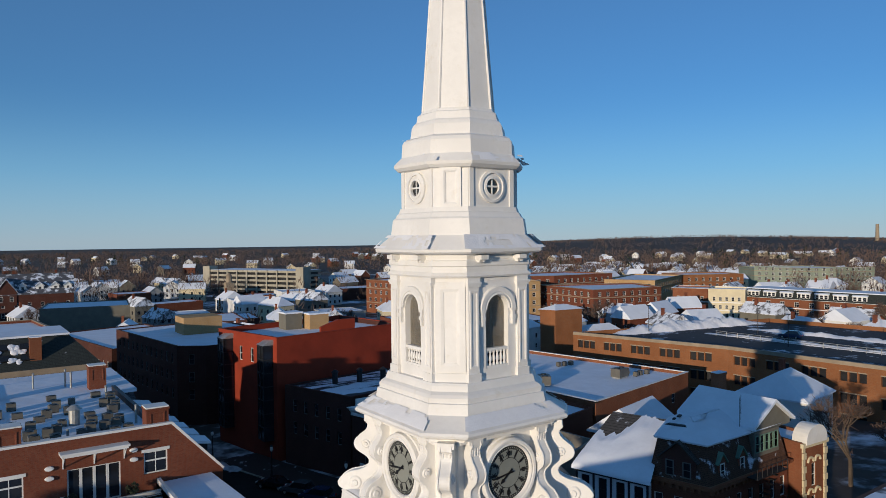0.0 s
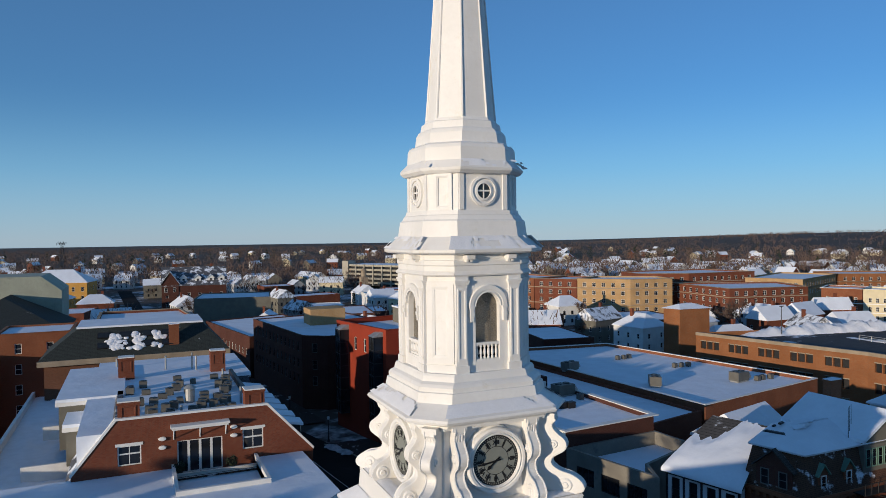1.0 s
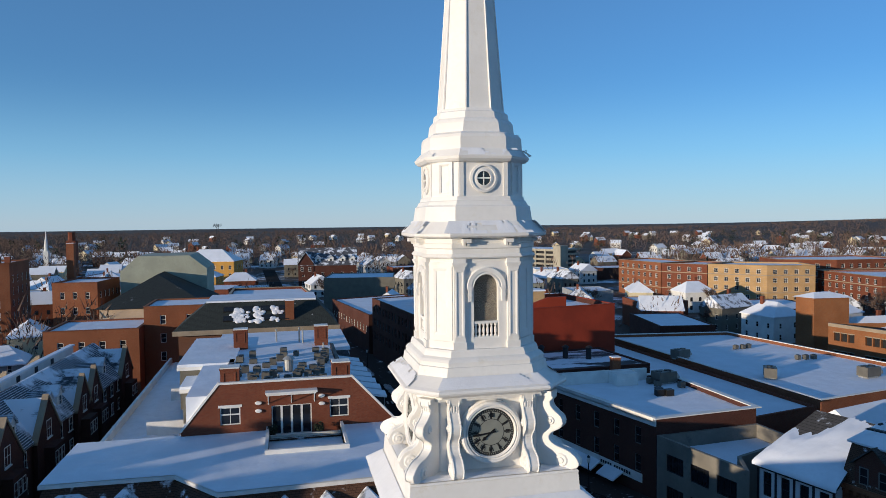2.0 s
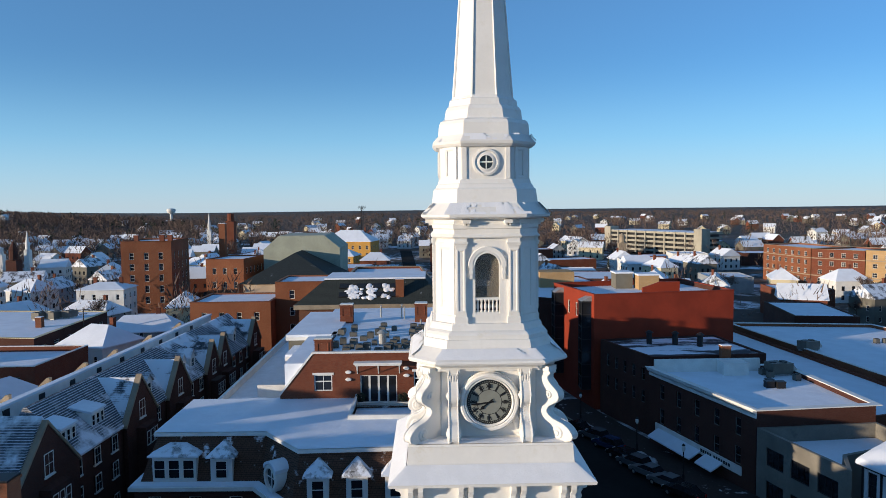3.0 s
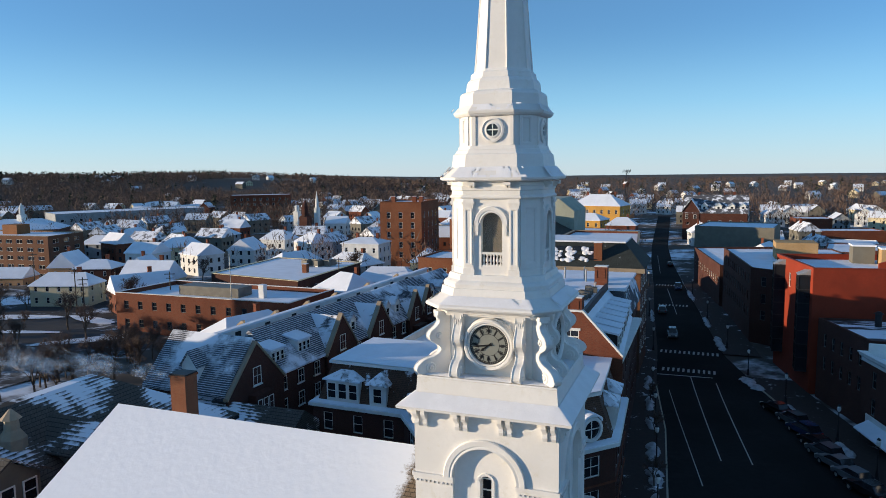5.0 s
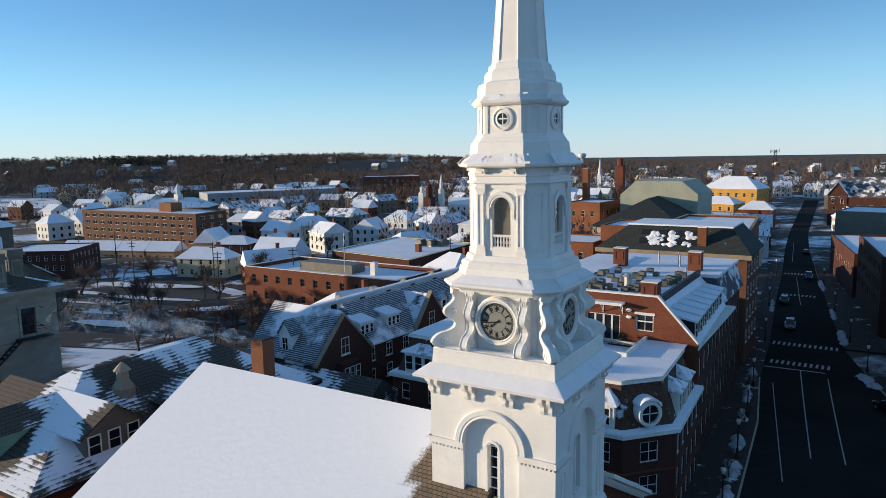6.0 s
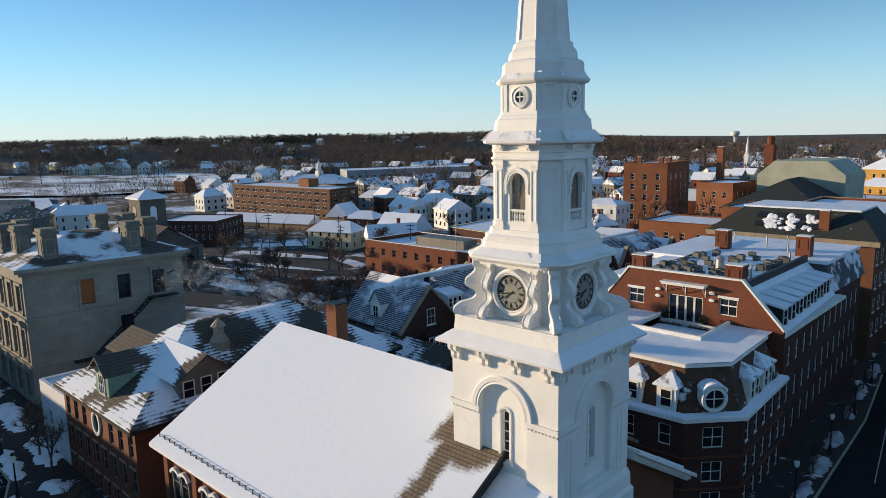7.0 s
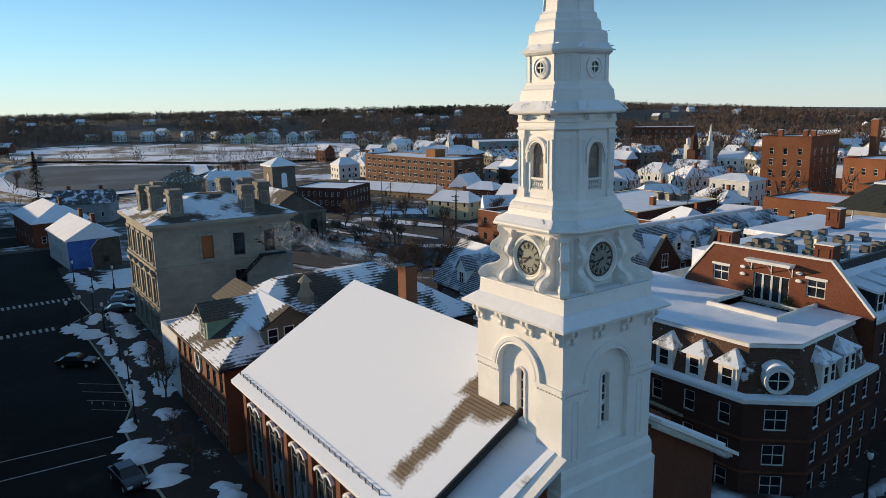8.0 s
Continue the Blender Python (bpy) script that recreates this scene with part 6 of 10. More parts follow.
# ---- houses: a pitched roof on clapboard or brick ----
def house(name, label, x, y, z0, rz, w, d, eave, ridge, wall, roof, hip=0.0, rows=(1.0, 3.9), cols=(3, 3), group="", chimneys=1, win=(0.9, 1.5), over=0.35, detail=True, category="house"):
    """w: length along the ridge; d: depth; heights over z0."""
    t = thing(name, x, y, z0, label, category, group, rz=rz)
    m = pose(x, y, z0, 0, 0, rz)
    P = lambda a, b: (m @ Vector((a, b, 0))).xy
    pl = [P(-w / 2, -d / 2), P(w / 2, -d / 2), P(w / 2, d / 2), P(-w / 2, d / 2)]
    bm = bmesh.new()
    spots = []
    for i in range(4):
        p, q = pl[i], pl[(i + 1) % 4]
        length = (q - p).length
        k = cols[i % 2]
        holes = []
        for s in rows:
            if s + win[1] > eave - 0.15:
                continue
            for j in range(k):
                u = length * (j + 0.5) / k
                holes.append((u - win[0] / 2, u + win[0] / 2, z0 + s, z0 + s + win[1]))
                spots.append((p, q, u, z0 + s))
        wall_face(bm, p, q, z0 - 1.5, z0 + eave, holes)
    if hip == 0:
        for sx in (-1, 1):
            bm.faces.new([bm.verts.new(m @ Vector(v)) for v in ((sx * w / 2, -d / 2, eave), (sx * w / 2, d / 2, eave), (sx * w / 2, 0, ridge - 0.15))])
    part("wall", bm, wall, t)
    bm = bmesh.new()
    a, b = w / 2 + over, d / 2 + over
    drop = (ridge - eave) * over / (d / 2)
    base = [(-a, -b), (a, -b), (a, b), (-a, b)]
    rw = a - hip
    loft(bm, [[m @ Vector((u, v, eave - drop - 0.12)) for u, v in base], [m @ Vector((u, v, eave - drop + 0.1)) for u, v in base],
              [m @ Vector((u, v, ridge + 0.1)) for u, v in ((-rw, -0.05), (rw, -0.05), (rw, 0.05), (-rw, 0.05))]])
    part("roof", bm, roof, t)
    for p, q, u, s in spots:
        add_window(t, wall_pose(p, q, u, s, 0.08), win[0], win[1], 2, 1, M_TRIM, False)
    for i in range(chimneys):
        cx = (-0.28 + 0.56 * i) * w if chimneys > 1 else 0.18 * w
        bm = bmesh.new()
        box(bm, cx - 0.45, 0.12 * d - 0.35, eave + 0.2, cx + 0.45, 0.12 * d + 0.35, ridge + 1.15, m)
        box(bm, cx - 0.52, 0.12 * d - 0.42, ridge + 1.15, cx + 0.52, 0.12 * d + 0.42, ridge + 1.3, m)
        part("chimney", bm, M_BRICK, t)
    return t


def white_house():
    """Half-timbered front; one long slope of roof from which the upper snow has slid."""
    t = thing("white_house", 57, 48, 2, "white half-timbered house with a long roof, half bare, half snow", "house")
    poly = [(52.4, 50.2), (54.3, 42.9), (63.0, 47.6), (61.4, 53.0)]
    bm = bmesh.new()
    spots = []
    for i in range(4):
        p, q = poly[i], poly[(i + 1) % 4]
        length = (Vector(q) - Vector(p)).length
        holes = []
        if i == 0:
            for j in range(4):
                u = length * (j + 0.5) / 4
                for s in (2.6, 6.6):
                    holes.append((u - 0.45, u + 0.45, s, s + 2.3))
                    spots.append((p, q, u, s))
        wall_face(bm, p, q, 0.5, 9.7 if i == 0 else 9.8, holes)
    for i in (1, 3):
        p, q = (poly[1], poly[2]) if i == 1 else (poly[0], poly[3])
        bm.faces.new([bm.verts.new(v) for v in ((*p, 9.75), (*q, 9.75), (*q, 12.75))])
    bm.faces.new([bm.verts.new(v) for v in ((*poly[2], 9.75), (*poly[3], 9.75), (*poly[3], 12.75), (*poly[2], 12.75))])
    part("wall", bm, M_HALFTIMBER, t)
    for p, q, u, s in spots:
        add_window(t, wall_pose(p, q, u, s, 0.1), 0.9, 2.3, 2, 1, M_DARK, False)
    for j in range(5):
        bm = bmesh.new()
        u = 7.5 * j / 4
        box(bm, u - 0.1, -0.08, 1, u + 0.1, 0.02, 9.6, wall_pose(poly[0], poly[1], 0, 0))
        part("timber", bm, M_DARK, t)
    bm = bmesh.new()
    box(bm, -0.1, -0.3, 9.2, 7.7, 0.02, 9.65, wall_pose(poly[0], poly[1], 0, 0))
    part("eave_board", bm, M_DARK, t)
    o = inset(poly, -0.35)
    bm = bmesh.new()
    loft(bm, [[(*o[0], 9.62 + d), (*o[1], 9.62 + d), (*o[2], 12.88 + d), (*o[3], 12.88 + d)] for d in (0, 0.18)])
    part("roof", bm, M_SLATE_BARE, t, "bare dark shingles")
    # the snow that still lies on the slope, ragged at its upper edge
    bm = bmesh.new()
    E0, E1, R1, R0 = (Vector((*o[0], 9.8)), Vector((*o[1], 9.8)), Vector((*o[2], 13.06)), Vector((*o[3], 13.06)))
    nu, nv = 40, 14
    rows = []
    for i in range(nu + 1):
        u = i / nu
        top = 0.6 + 0.36 * ease(u, 0.28, 0.55) + 0.09 * noise.noise(Vector((u * 9, 0.3, 0))) + 0.05 * noise.noise(Vector((u * 31, 1.3, 0)))
        lo, hi = E0.lerp(E1, u), R0.lerp(R1, u)
        row = []
        for j in range(nv + 1):
            v = -0.02 + (top + 0.02) * j / nv
            h = 0.36 * min(1.0, 3.5 * min(j / nv, 1 - j / nv, u * 2 + 0.1, 2 * (1 - u) + 0.1)) + 0.05 * noise.noise(Vector((u * 8, v * 8, 0)))
            row.append(bm.verts.new(lo.lerp(hi, v) + Vector((0, 0, max(0.02, h)))))
        rows.append(row)
    for a, b in zip(rows, rows[1:]):
        for j in range(nv):
            bm.faces.new((a[j], b[j], b[j + 1], a[j + 1]))
    rim = [r[0] for r in rows]
    low = [bm.verts.new(v.co - Vector((0, 0, 0.32))) for v in rim]
    for k in range(nu):
        bm.faces.new((rim[k], low[k], low[k + 1], rim[k + 1]))
    for f in bm.faces:
        f.smooth = True
    part("roof_snow", bm, M_SNOW, t, "thick sliding snow")


white_house()
mh = thing("mansard_house", 64, 40, 2, "brick house with a dark slate mansard roof under snow", "house")


def mansard_house():
    poly = [(55.8, 44.0), (57.2, 38.3), (70.8, 38.4), (72.4, 47.6), (63.4, 47.8)]
    bm = bmesh.new()
    spots = []
    for i in range(5):
        p, q = poly[i], poly[(i + 1) % 5]
        length = (Vector(q) - Vector(p)).length
        holes = []
        if i in (0, 1):
            k = max(1, int(length / 1.9))
            for j in range(k):
                u = length * (j + 0.5) / k
                for s in (2.5, 6.2):
                    holes.append((u - 0.45, u + 0.45, s, s + 2.0))
                    spots.append((p, q, u, s))
        wall_face(bm, p, q, 0, 9.6, holes)
    part("wall", bm, M_BRICK, mh)
    for p, q, u, s in spots:
        add_window(mh, wall_pose(p, q, u, s, 0.1), 0.9, 2.0, 2, 1, M_TRIM)
    bm = bmesh.new()
    loft(bm, [[(x, y, z) for x, y in pl] for pl, z in ((inset(poly, -0.4), 9.4), (inset(poly, -0.4), 9.7), (inset(poly, -0.1), 9.75))])
    part("cornice", bm, M_BRICK_ORANGE, mh)
    for i in (0, 1):
        p, q = poly[i], poly[(i + 1) % 5]
        length = (Vector(q) - Vector(p)).length
        for j in range(int(length / 0.7)):
            bm = bmesh.new()
            box(bm, 0.7 * j, -0.3, 9.0, 0.7 * j + 0.3, 0.0, 9.4, wall_pose(p, q, 0, 0))
            part("corbel", bm, M_BRICK_ORANGE, mh)
    bm = bmesh.new()
    loft(bm, [[(x, y, z) for x, y in pl] for pl, z in ((inset(poly, 0.0), 9.7), (inset(poly, 0.75), 13.3))])
    part("mansard", bm, M_MANSARD, mh, "dark brown slate mansard slope")
    bm = bmesh.new()
    loft(bm, [[(x, y, z) for x, y in pl] for pl, z in ((inset(poly, 0.45), 13.25), (inset(poly, 0.4), 13.42), (inset(poly, 0.7), 13.55), (inset(poly, 3.6), 14.5), (inset(poly, 4.6), 14.7))])
    bmesh.ops.subdivide_edges(bm, edges=bm.edges[:], cuts=5, use_grid_fill=True)
    for v in bm.verts:
        v.co.z += 0.16 * noise.noise(Vector((v.co.x * 0.6, v.co.y * 0.6, 2.0))) if v.co.z > 13.6 else 0.0
    for f in bm.faces:
        f.smooth = True
    part("roof_snow", bm, M_SNOW, mh, "thick uneven snow on the roof")
    # raised cross roof at the far end, with its attic window towards the street
    for name, pts, y0, y1, mat in (("cross_roof", ((64.6, 13.9), (68.6, 16.2), (72.2, 13.9), (72.2, 13.6), (68.6, 15.9), (64.6, 13.6)), 38.3, 47.2, M_SNOW),
                                   ("cross_gable", ((64.9, 13.2), (72.0, 13.2), (72.0, 13.75), (68.6, 15.95), (64.9, 13.75)), 38.8, 47.0, M_TAUPE)):
        bm = bmesh.new()
        loft(bm, [[(x, y, z) for x, z in pts] for y in (y0, y1)])
        part(name, bm, mat, mh)
    for k in range(5):
        u = 8.2 + 0.85 * k
        add_window(mh, wall_pose(poly[1], poly[2], u, 11.3, 0.1), 0.7, 1.7, 2, 1, M_COPPER, False, "attic_window")
    bm = bmesh.new()
    box(bm, 7.6, 0.15, 10.9, 12.2, 1.4, 13.3, wall_pose(poly[1], poly[2], 0, 0))
    part("attic_front", bm, M_TAUPE, mh)
    for u in (2.3, 5.6):
        dormer(mh, wall_pose(poly[1], poly[2], u, 9.9, 0.2), 1.25, 1.7, 1.3, "gable", M_BRICK_ORANGE, M_COPPER, (0.7, 1.4, 2, 1), 1, rise=0.9)
    dormer(mh, wall_pose(poly[0], poly[1], 2.9, 9.8, 0.1), 3.3, 2.0, 2.6, "gable", M_BRICK_DARK, M_SLATE_BARE, (0.8, 1.5, 2, 1), 2, rise=1.7, over=0.3, sash=M_DARKTRIM)
    for x, y, dx, dy in ((58.8, 43.0, 0.25, 1.1), (62.0, 45.0, 0.5, 0.16), (60.6, 44.6, 0.3, 0.12)):
        bm = bmesh.new()
        m = pose(x, y, 14.15, 0, 0, 20)
        loft(bm, [[m @ Vector((sx * dx * k, sy * dy * k, z)) for sx, sy in ((-1, -1), (1, -1), (1, 1), (-1, 1))] for k, z in ((1, 0), (0.7, 0.16))])
        part("roof_hatch", bm, M_DARK, mh)
    for x, y in ((64.5, 39.8), (66.0, 40.6), (65.2, 40.2)):
        bm = bmesh.new()
        tube(bm, (x, y, 13.3), (x, y, 16.6), 0.035, 0.02, 5)
        part("antenna", bm, M_DARK, mh)
    add_chimney(mh, 71.4, 46.6, 13, 17.4, 1.6, 0.9, M_BRICK_ORANGE)
    m = wall_pose(poly[1], poly[2], 5.4, 0)
    for z in (6.0, 9.6):
        bm = bmesh.new()
        box(bm, 0, -1.5, z, 5.5, 0, z + 0.08, m)
        fl = part("fire_escape", bm, M_DARK, mh)
        bm = bmesh.new()
        box(bm, 0, -1.5, z + 1.0, 5.5, -1.45, z + 1.05, m)
        for x in (0.02, 0.9, 1.8, 2.7, 3.6, 4.5, 5.45):
            tube(bm, m @ Vector((x, -1.47, z)), m @ Vector((x, -1.47, z + 1.0)), 0.03, n=5)
        part("railing", bm, M_DARK, fl)
    bm = bmesh.new()
    for j in range(9):
        box(bm, 0.5 + 0.4 * j, -1.3, 6.2 + 0.38 * j, 0.9 + 0.4 * j, -0.6, 6.26 + 0.38 * j, m)
    tagged(part("ladder_treads", bm, M_DARK, mh), kind="stuff")


mansard_house()
ARCHED = [(71.6, 37.4), (76.2, 37.2), (77.5, 46), (73.4, 47)]
bank = block("arched_front", "narrow stone-trimmed brick front with a round pediment", ARCHED, 2, 11.4, M_BRICK_ORANGE, rows=(3.2, 6.6), bay=1.6, win=(0.8, 2.4), parapet=0.3, faces=(0,), trim=M_TRIM)
bm = bmesh.new()
outline(bm, [(0.4, 11.2), (4.2, 11.2)] + [(2.3 + 1.9 * math.cos(a), 11.6 + 1.5 * math.sin(a)) for a in [math.pi * i / 12 for i in range(13)]], -0.4, 1.2, lambda u, d, v: wall_pose(ARCHED[0], ARCHED[1], 0, 0) @ Vector((u, d, v)))
part("round_pediment", bm, M_TRIM, bank)
for u in (0.1, 4.1):
    bm = bmesh.new()
    for j in range(13):
        box(bm, u, -0.14 - 0.05 * (j % 2), 2 + 0.7 * j, u + 0.42 + 0.14 * (j % 2), 0.02, 2.66 + 0.7 * j, wall_pose(ARCHED[0], ARCHED[1], 0, 0))
    tagged(part("quoins", bm, M_CREAM, bank), kind="stuff")
for s in (5.8, 9.1):
    for j in range(2):
        bm = bmesh.new()
        archivolt(bm, wall_pose(ARCHED[0], ARCHED[1], 1.0 + 1.3 * (j + 0.5), 0), -0.16, 0.02, 0.4, 0.6, s + 0.1, 10)
        part("window_arch", bm, M_CREAM, bank)
bm = bmesh.new()
box(bm, -0.1, -0.3, 10.9, 4.7, 0.02, 11.35, wall_pose(ARCHED[0], ARCHED[1], 0, 0))
part("cornice", bm, M_CREAM, bank)
block("near_block", "brick block by the square with a snowy slate roof", [(52.5, 6), (84, 6), (84, 24.6), (52.8, 24.2)], 2, 13.8, M_BRICK_DARK, parapet=0.02, roof=M_SLATE_SNOW)
house("brick_gable_house", "small brick house with an orange gable and snow", 73.0, 59.5, 2, 14, 9, 8.4, 6.2, 9.2, M_BRICK_ORANGE, M_SNOW, chimneys=0, rows=(1.2, 4.2), cols=(2, 2))


# ---- the parking garage with the brown brick front ----
def garage():
    a, b = Vector((114.9, 111.3)), Vector((123.5, 28.0))
    poly = [(a.x, a.y), (122.5, 78.0), (b.x, b.y), (180, 24), (172, 98)]
    t = thing("parking_garage", 135, 75, 0, "long brown brick parking garage with a snowy open deck", "parking garage")
    for i in range(5):
        p, q = poly[i], poly[(i + 1) % 5]
        length = (Vector(q) - Vector(p)).length
        bm = bmesh.new()
        holes = []
        if i < 2:
            k = int(length / 6.4)
            for j in range(k):
                for c in range(3):
                    u = 1.2 + 6.4 * j + 1.5 * c
                    for s, h in ((9.4, 1.6), (5.6, 1.8), (2.0, 1.8)):
                        holes.append((u, u + 1.25, s, s + h))
        wall_face(bm, p, q, -1, 12.6, holes, depth=0.5)
        part("wall", bm, M_BRICK_BROWN, t)
        if i < 2:
            bm = bmesh.new()
            for u0, u1, s, e in holes:
                box(bm, u0 - 0.06, -0.06, e, u1 + 0.06, 0.1, e + 0.18, wall_pose(p, q, 0, 0))
            tagged(part("lintels", bm, M_SANDSTONE, t), kind="stuff")
            bm = bmesh.new()
            box(bm, 0, -0.1, 12.1, length, 0.5, 12.75, wall_pose(p, q, 0, 0))
            part("coping", bm, M_SANDSTONE, t)
            # dark sheet behind the openings, in place of the shaded inside
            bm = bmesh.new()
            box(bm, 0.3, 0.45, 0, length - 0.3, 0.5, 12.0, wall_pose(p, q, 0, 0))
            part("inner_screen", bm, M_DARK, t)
    bm = bmesh.new()
    prism(bm, inset(poly, 0.5), 11.0, 11.7)
    part("deck", bm, M_DECK, t, "dark asphalt deck with ploughed snow")
    def ridge(x0, y0, x1, y1, wide, high, seed):
        """A long ploughed ridge of snow, lumpy and ragged."""
        n = max(8, int(math.hypot(x1 - x0, y1 - y0) / 0.8))
        d = Vector((x1 - x0, y1 - y0)).normalized()
        bm = bmesh.new()
        rows = []
        for i in range(n + 1):
            f = i / n
            e = min(1.0, 6 * f, 6 * (1 - f))
            row = []
            for j in range(9):
                u = (j / 4 - 1) * (1 + 0.35 * noise.noise(Vector((i * 0.31, seed, 5))))
                x, y = x0 + (x1 - x0) * f - d.y * u * wide, y0 + (y1 - y0) * f + d.x * u * wide
                h = high * e * max(0.0, 1 - (j / 4 - 1) ** 2) * (0.75 + 0.7 * noise.noise(Vector((x * 0.28, y * 0.28, seed))) + 0.35 * noise.noise(Vector((x * 0.9, y * 0.9, seed))))
                row.append(bm.verts.new((x, y, 11.69 + max(0.0, h))))
            rows.append(row)
        for a, b in zip(rows, rows[1:]):
            for j in range(8):
                bm.faces.new((a[j], a[j + 1], b[j + 1], b[j])).smooth = True
        part("snow_ridge", bm, M_CRUST, t, "ploughed ridge of snow")
    ridge(125, 108.0, 170, 99, 3.0, 2.1, 1)
    ridge(142, 96, 143, 32, 1.2, 0.6, 2)
    ridge(156, 94, 158, 32, 1.6, 0.8, 3)
    ridge(119, 106, 124, 92, 1.2, 0.5, 4)
    ridge(126.5, 62, 127, 36, 1.0, 0.6, 5)
    bm = bmesh.new()
    for i in range(24):
        y = 92 - 2.6 * i
        tube(bm, (140, y, 11.7), (140, y, 12.8), 0.05, n=5)
    for z in (12.1, 12.45, 12.8):
        box(bm, 139.97, 32, z - 0.04, 140.03, 92, z + 0.04)
    part("deck_rail", bm, M_STEEL, t)
    STAIR = [(126.6, 134.5), (127.9, 130.2), (136.6, 129.2), (136.0, 136)]
    tw = block("stair_tower", "brick stair tower with a snowy hipped cap", STAIR, 0, 15.2, M_BRICK_BROWN, parapet=0.1)
    bm = bmesh.new()
    loft(bm, [[(x, y, z) for x, y in pl] for pl, z in ((inset(STAIR, -0.5), 15.2), (inset(STAIR, 2.4), 16.3))])
    part("cap", bm, M_SNOW, tw)
    for x, y in ((132, 104), (150, 88), (152, 62), (137, 74), (137, 48)):
        lp = thing("deck_lamp", x, y, 11.7, "tall grey parking deck lamp post", "lamp post", "deck lamps")
        bm = bmesh.new()
        tube(bm, (x, y, 11.7), (x, y, 18.0), 0.09, 0.06, 6)
        part("post", bm, M_DARK, lp)
        bm = bmesh.new()
        box(bm, x - 0.5, y - 0.15, 18.0, x + 0.5, y + 0.15, 18.15)
        part("lamp_head", bm, M_DARK, lp)
        lp.matrix_basis = Matrix.Translation((0, 0, -1.3)) @ lp.matrix_basis
    for ob in (t, tw):
        ob.matrix_basis = Matrix.Translation((0, 0, -1.3)) @ ob.matrix_basis


garage()


# ---- apartment and office blocks farther off ----
def banded(name, label, poly, z1, wall, band, rows, win=(1.5, 1.7), bay=3.6, faces=None, roof=None, parapet=0.5, grid=(2, 2)):
    t = block(name, label, poly, 0, z1, wall, rows=rows, bay=bay, win=win, grid=grid, parapet=parapet, coping=band, faces=faces, cornice=0.3, roof=roof, sills=False, category="apartment building")
    for r in rows[1:2] + rows[-1:]:
        bm = bmesh.new()
        o, i2 = inset(poly, -0.06), inset(poly, 0.05)
        loft(bm, [[(x, y, z) for x, y in pl] for pl, z in ((i2, r - 0.7), (o, r - 0.7), (o, r - 0.35), (i2, r - 0.35))], caps=False)
        part("band", bm, band, t)
    return t


banded("brick_flats", "four-storey red and sage flats with pale bands", [(205, 217), (200.9, 184.2), (233, 177.5), (243, 200)], 12.4, M_BRICK, M_SANDSTONE, (1.0, 3.9, 6.8, 9.7))
banded("brick_flats", "four-storey red brick flats with small balconies", [(153, 275.5), (157, 247), (175, 252), (170, 280)], 14.6, M_BRICK_ORANGE, M_SANDSTONE, (2.0, 5.2, 8.4, 11.6), faces=(0, 3))
banded("brick_flats", "red brick flats with balconies and a pale cornice", [(157.2, 246.8), (168, 232), (186, 240), (176, 256)], 14.5, M_BRICK, M_SANDSTONE, (2.0, 5.2, 8.4, 11.6), faces=(0, 3))
banded("tan_flats", "tan corner flats with white bays and a cornice", [(168.2, 231.8), (181.8, 215.6), (198.5, 210.8), (204, 226), (184, 240)], 14.8, M_TAN, M_SANDSTONE, (2.0, 5.2, 8.4, 11.6), faces=(0, 1, 2, 4))
banded("red_flats", "red brick flats with snow-covered flat roof", [(208, 243), (226, 231), (262, 228), (258, 256), (214, 262)], 15, M_BRICK, M_SANDSTONE, (5.5, 8.6, 11.7), faces=(0, 1))
banded("tan_hall", "long tan building with a broad snowy roof", [(254, 226), (262, 203), (308, 222), (300, 246)], 12.5, M_TAN, M_SANDSTONE, (6.0, 9.2), faces=(0, 1))
banded("tan_hall", "low tan and brick block with pale bands", [(310, 222), (338, 206), (348, 226), (318, 242)], 12.5, M_BRICK_BROWN, M_SANDSTONE, (6.0, 9.2), faces=(0,))
banded("far_block", "wide sage office block with snowy roof", [(392, 232), (404, 190), (428, 181), (440, 228), (408, 252)], 13, M_GREEN, M_SANDSTONE, (6, 9, 12), faces=(0, 1))
banded("townhouses", "brick townhouses with white trim and snowy mansard roofs", [(233.5, 172.5), (239, 160.6), (252, 167), (247, 180)], 12.2, M_BRICK_ORANGE, M_TRIM, (1.4, 4.5, 7.6), bay=2.2, win=(1.0, 1.6), faces=(0, 3))
banded("townhouses", "cream townhouse with white trim and a snowy roof", [(239.1, 160.4), (244.6, 148.4), (257, 154), (252, 166.4)], 12.2, M_CREAM, M_TRIM, (1.4, 4.5, 7.6), bay=2.2, win=(1.0, 1.6), faces=(0,))
tb = banded("mansard_flats", "long orange brick flats with a dark mansard and white dormers", [(249, 151), (251, 102), (253, 50), (285, 56), (282, 158)], 9.2, M_BRICK_ORANGE, M_TRIM, (0.8, 3.7, 6.5), bay=5.0, win=(1.7, 1.8), faces=(0, 1))
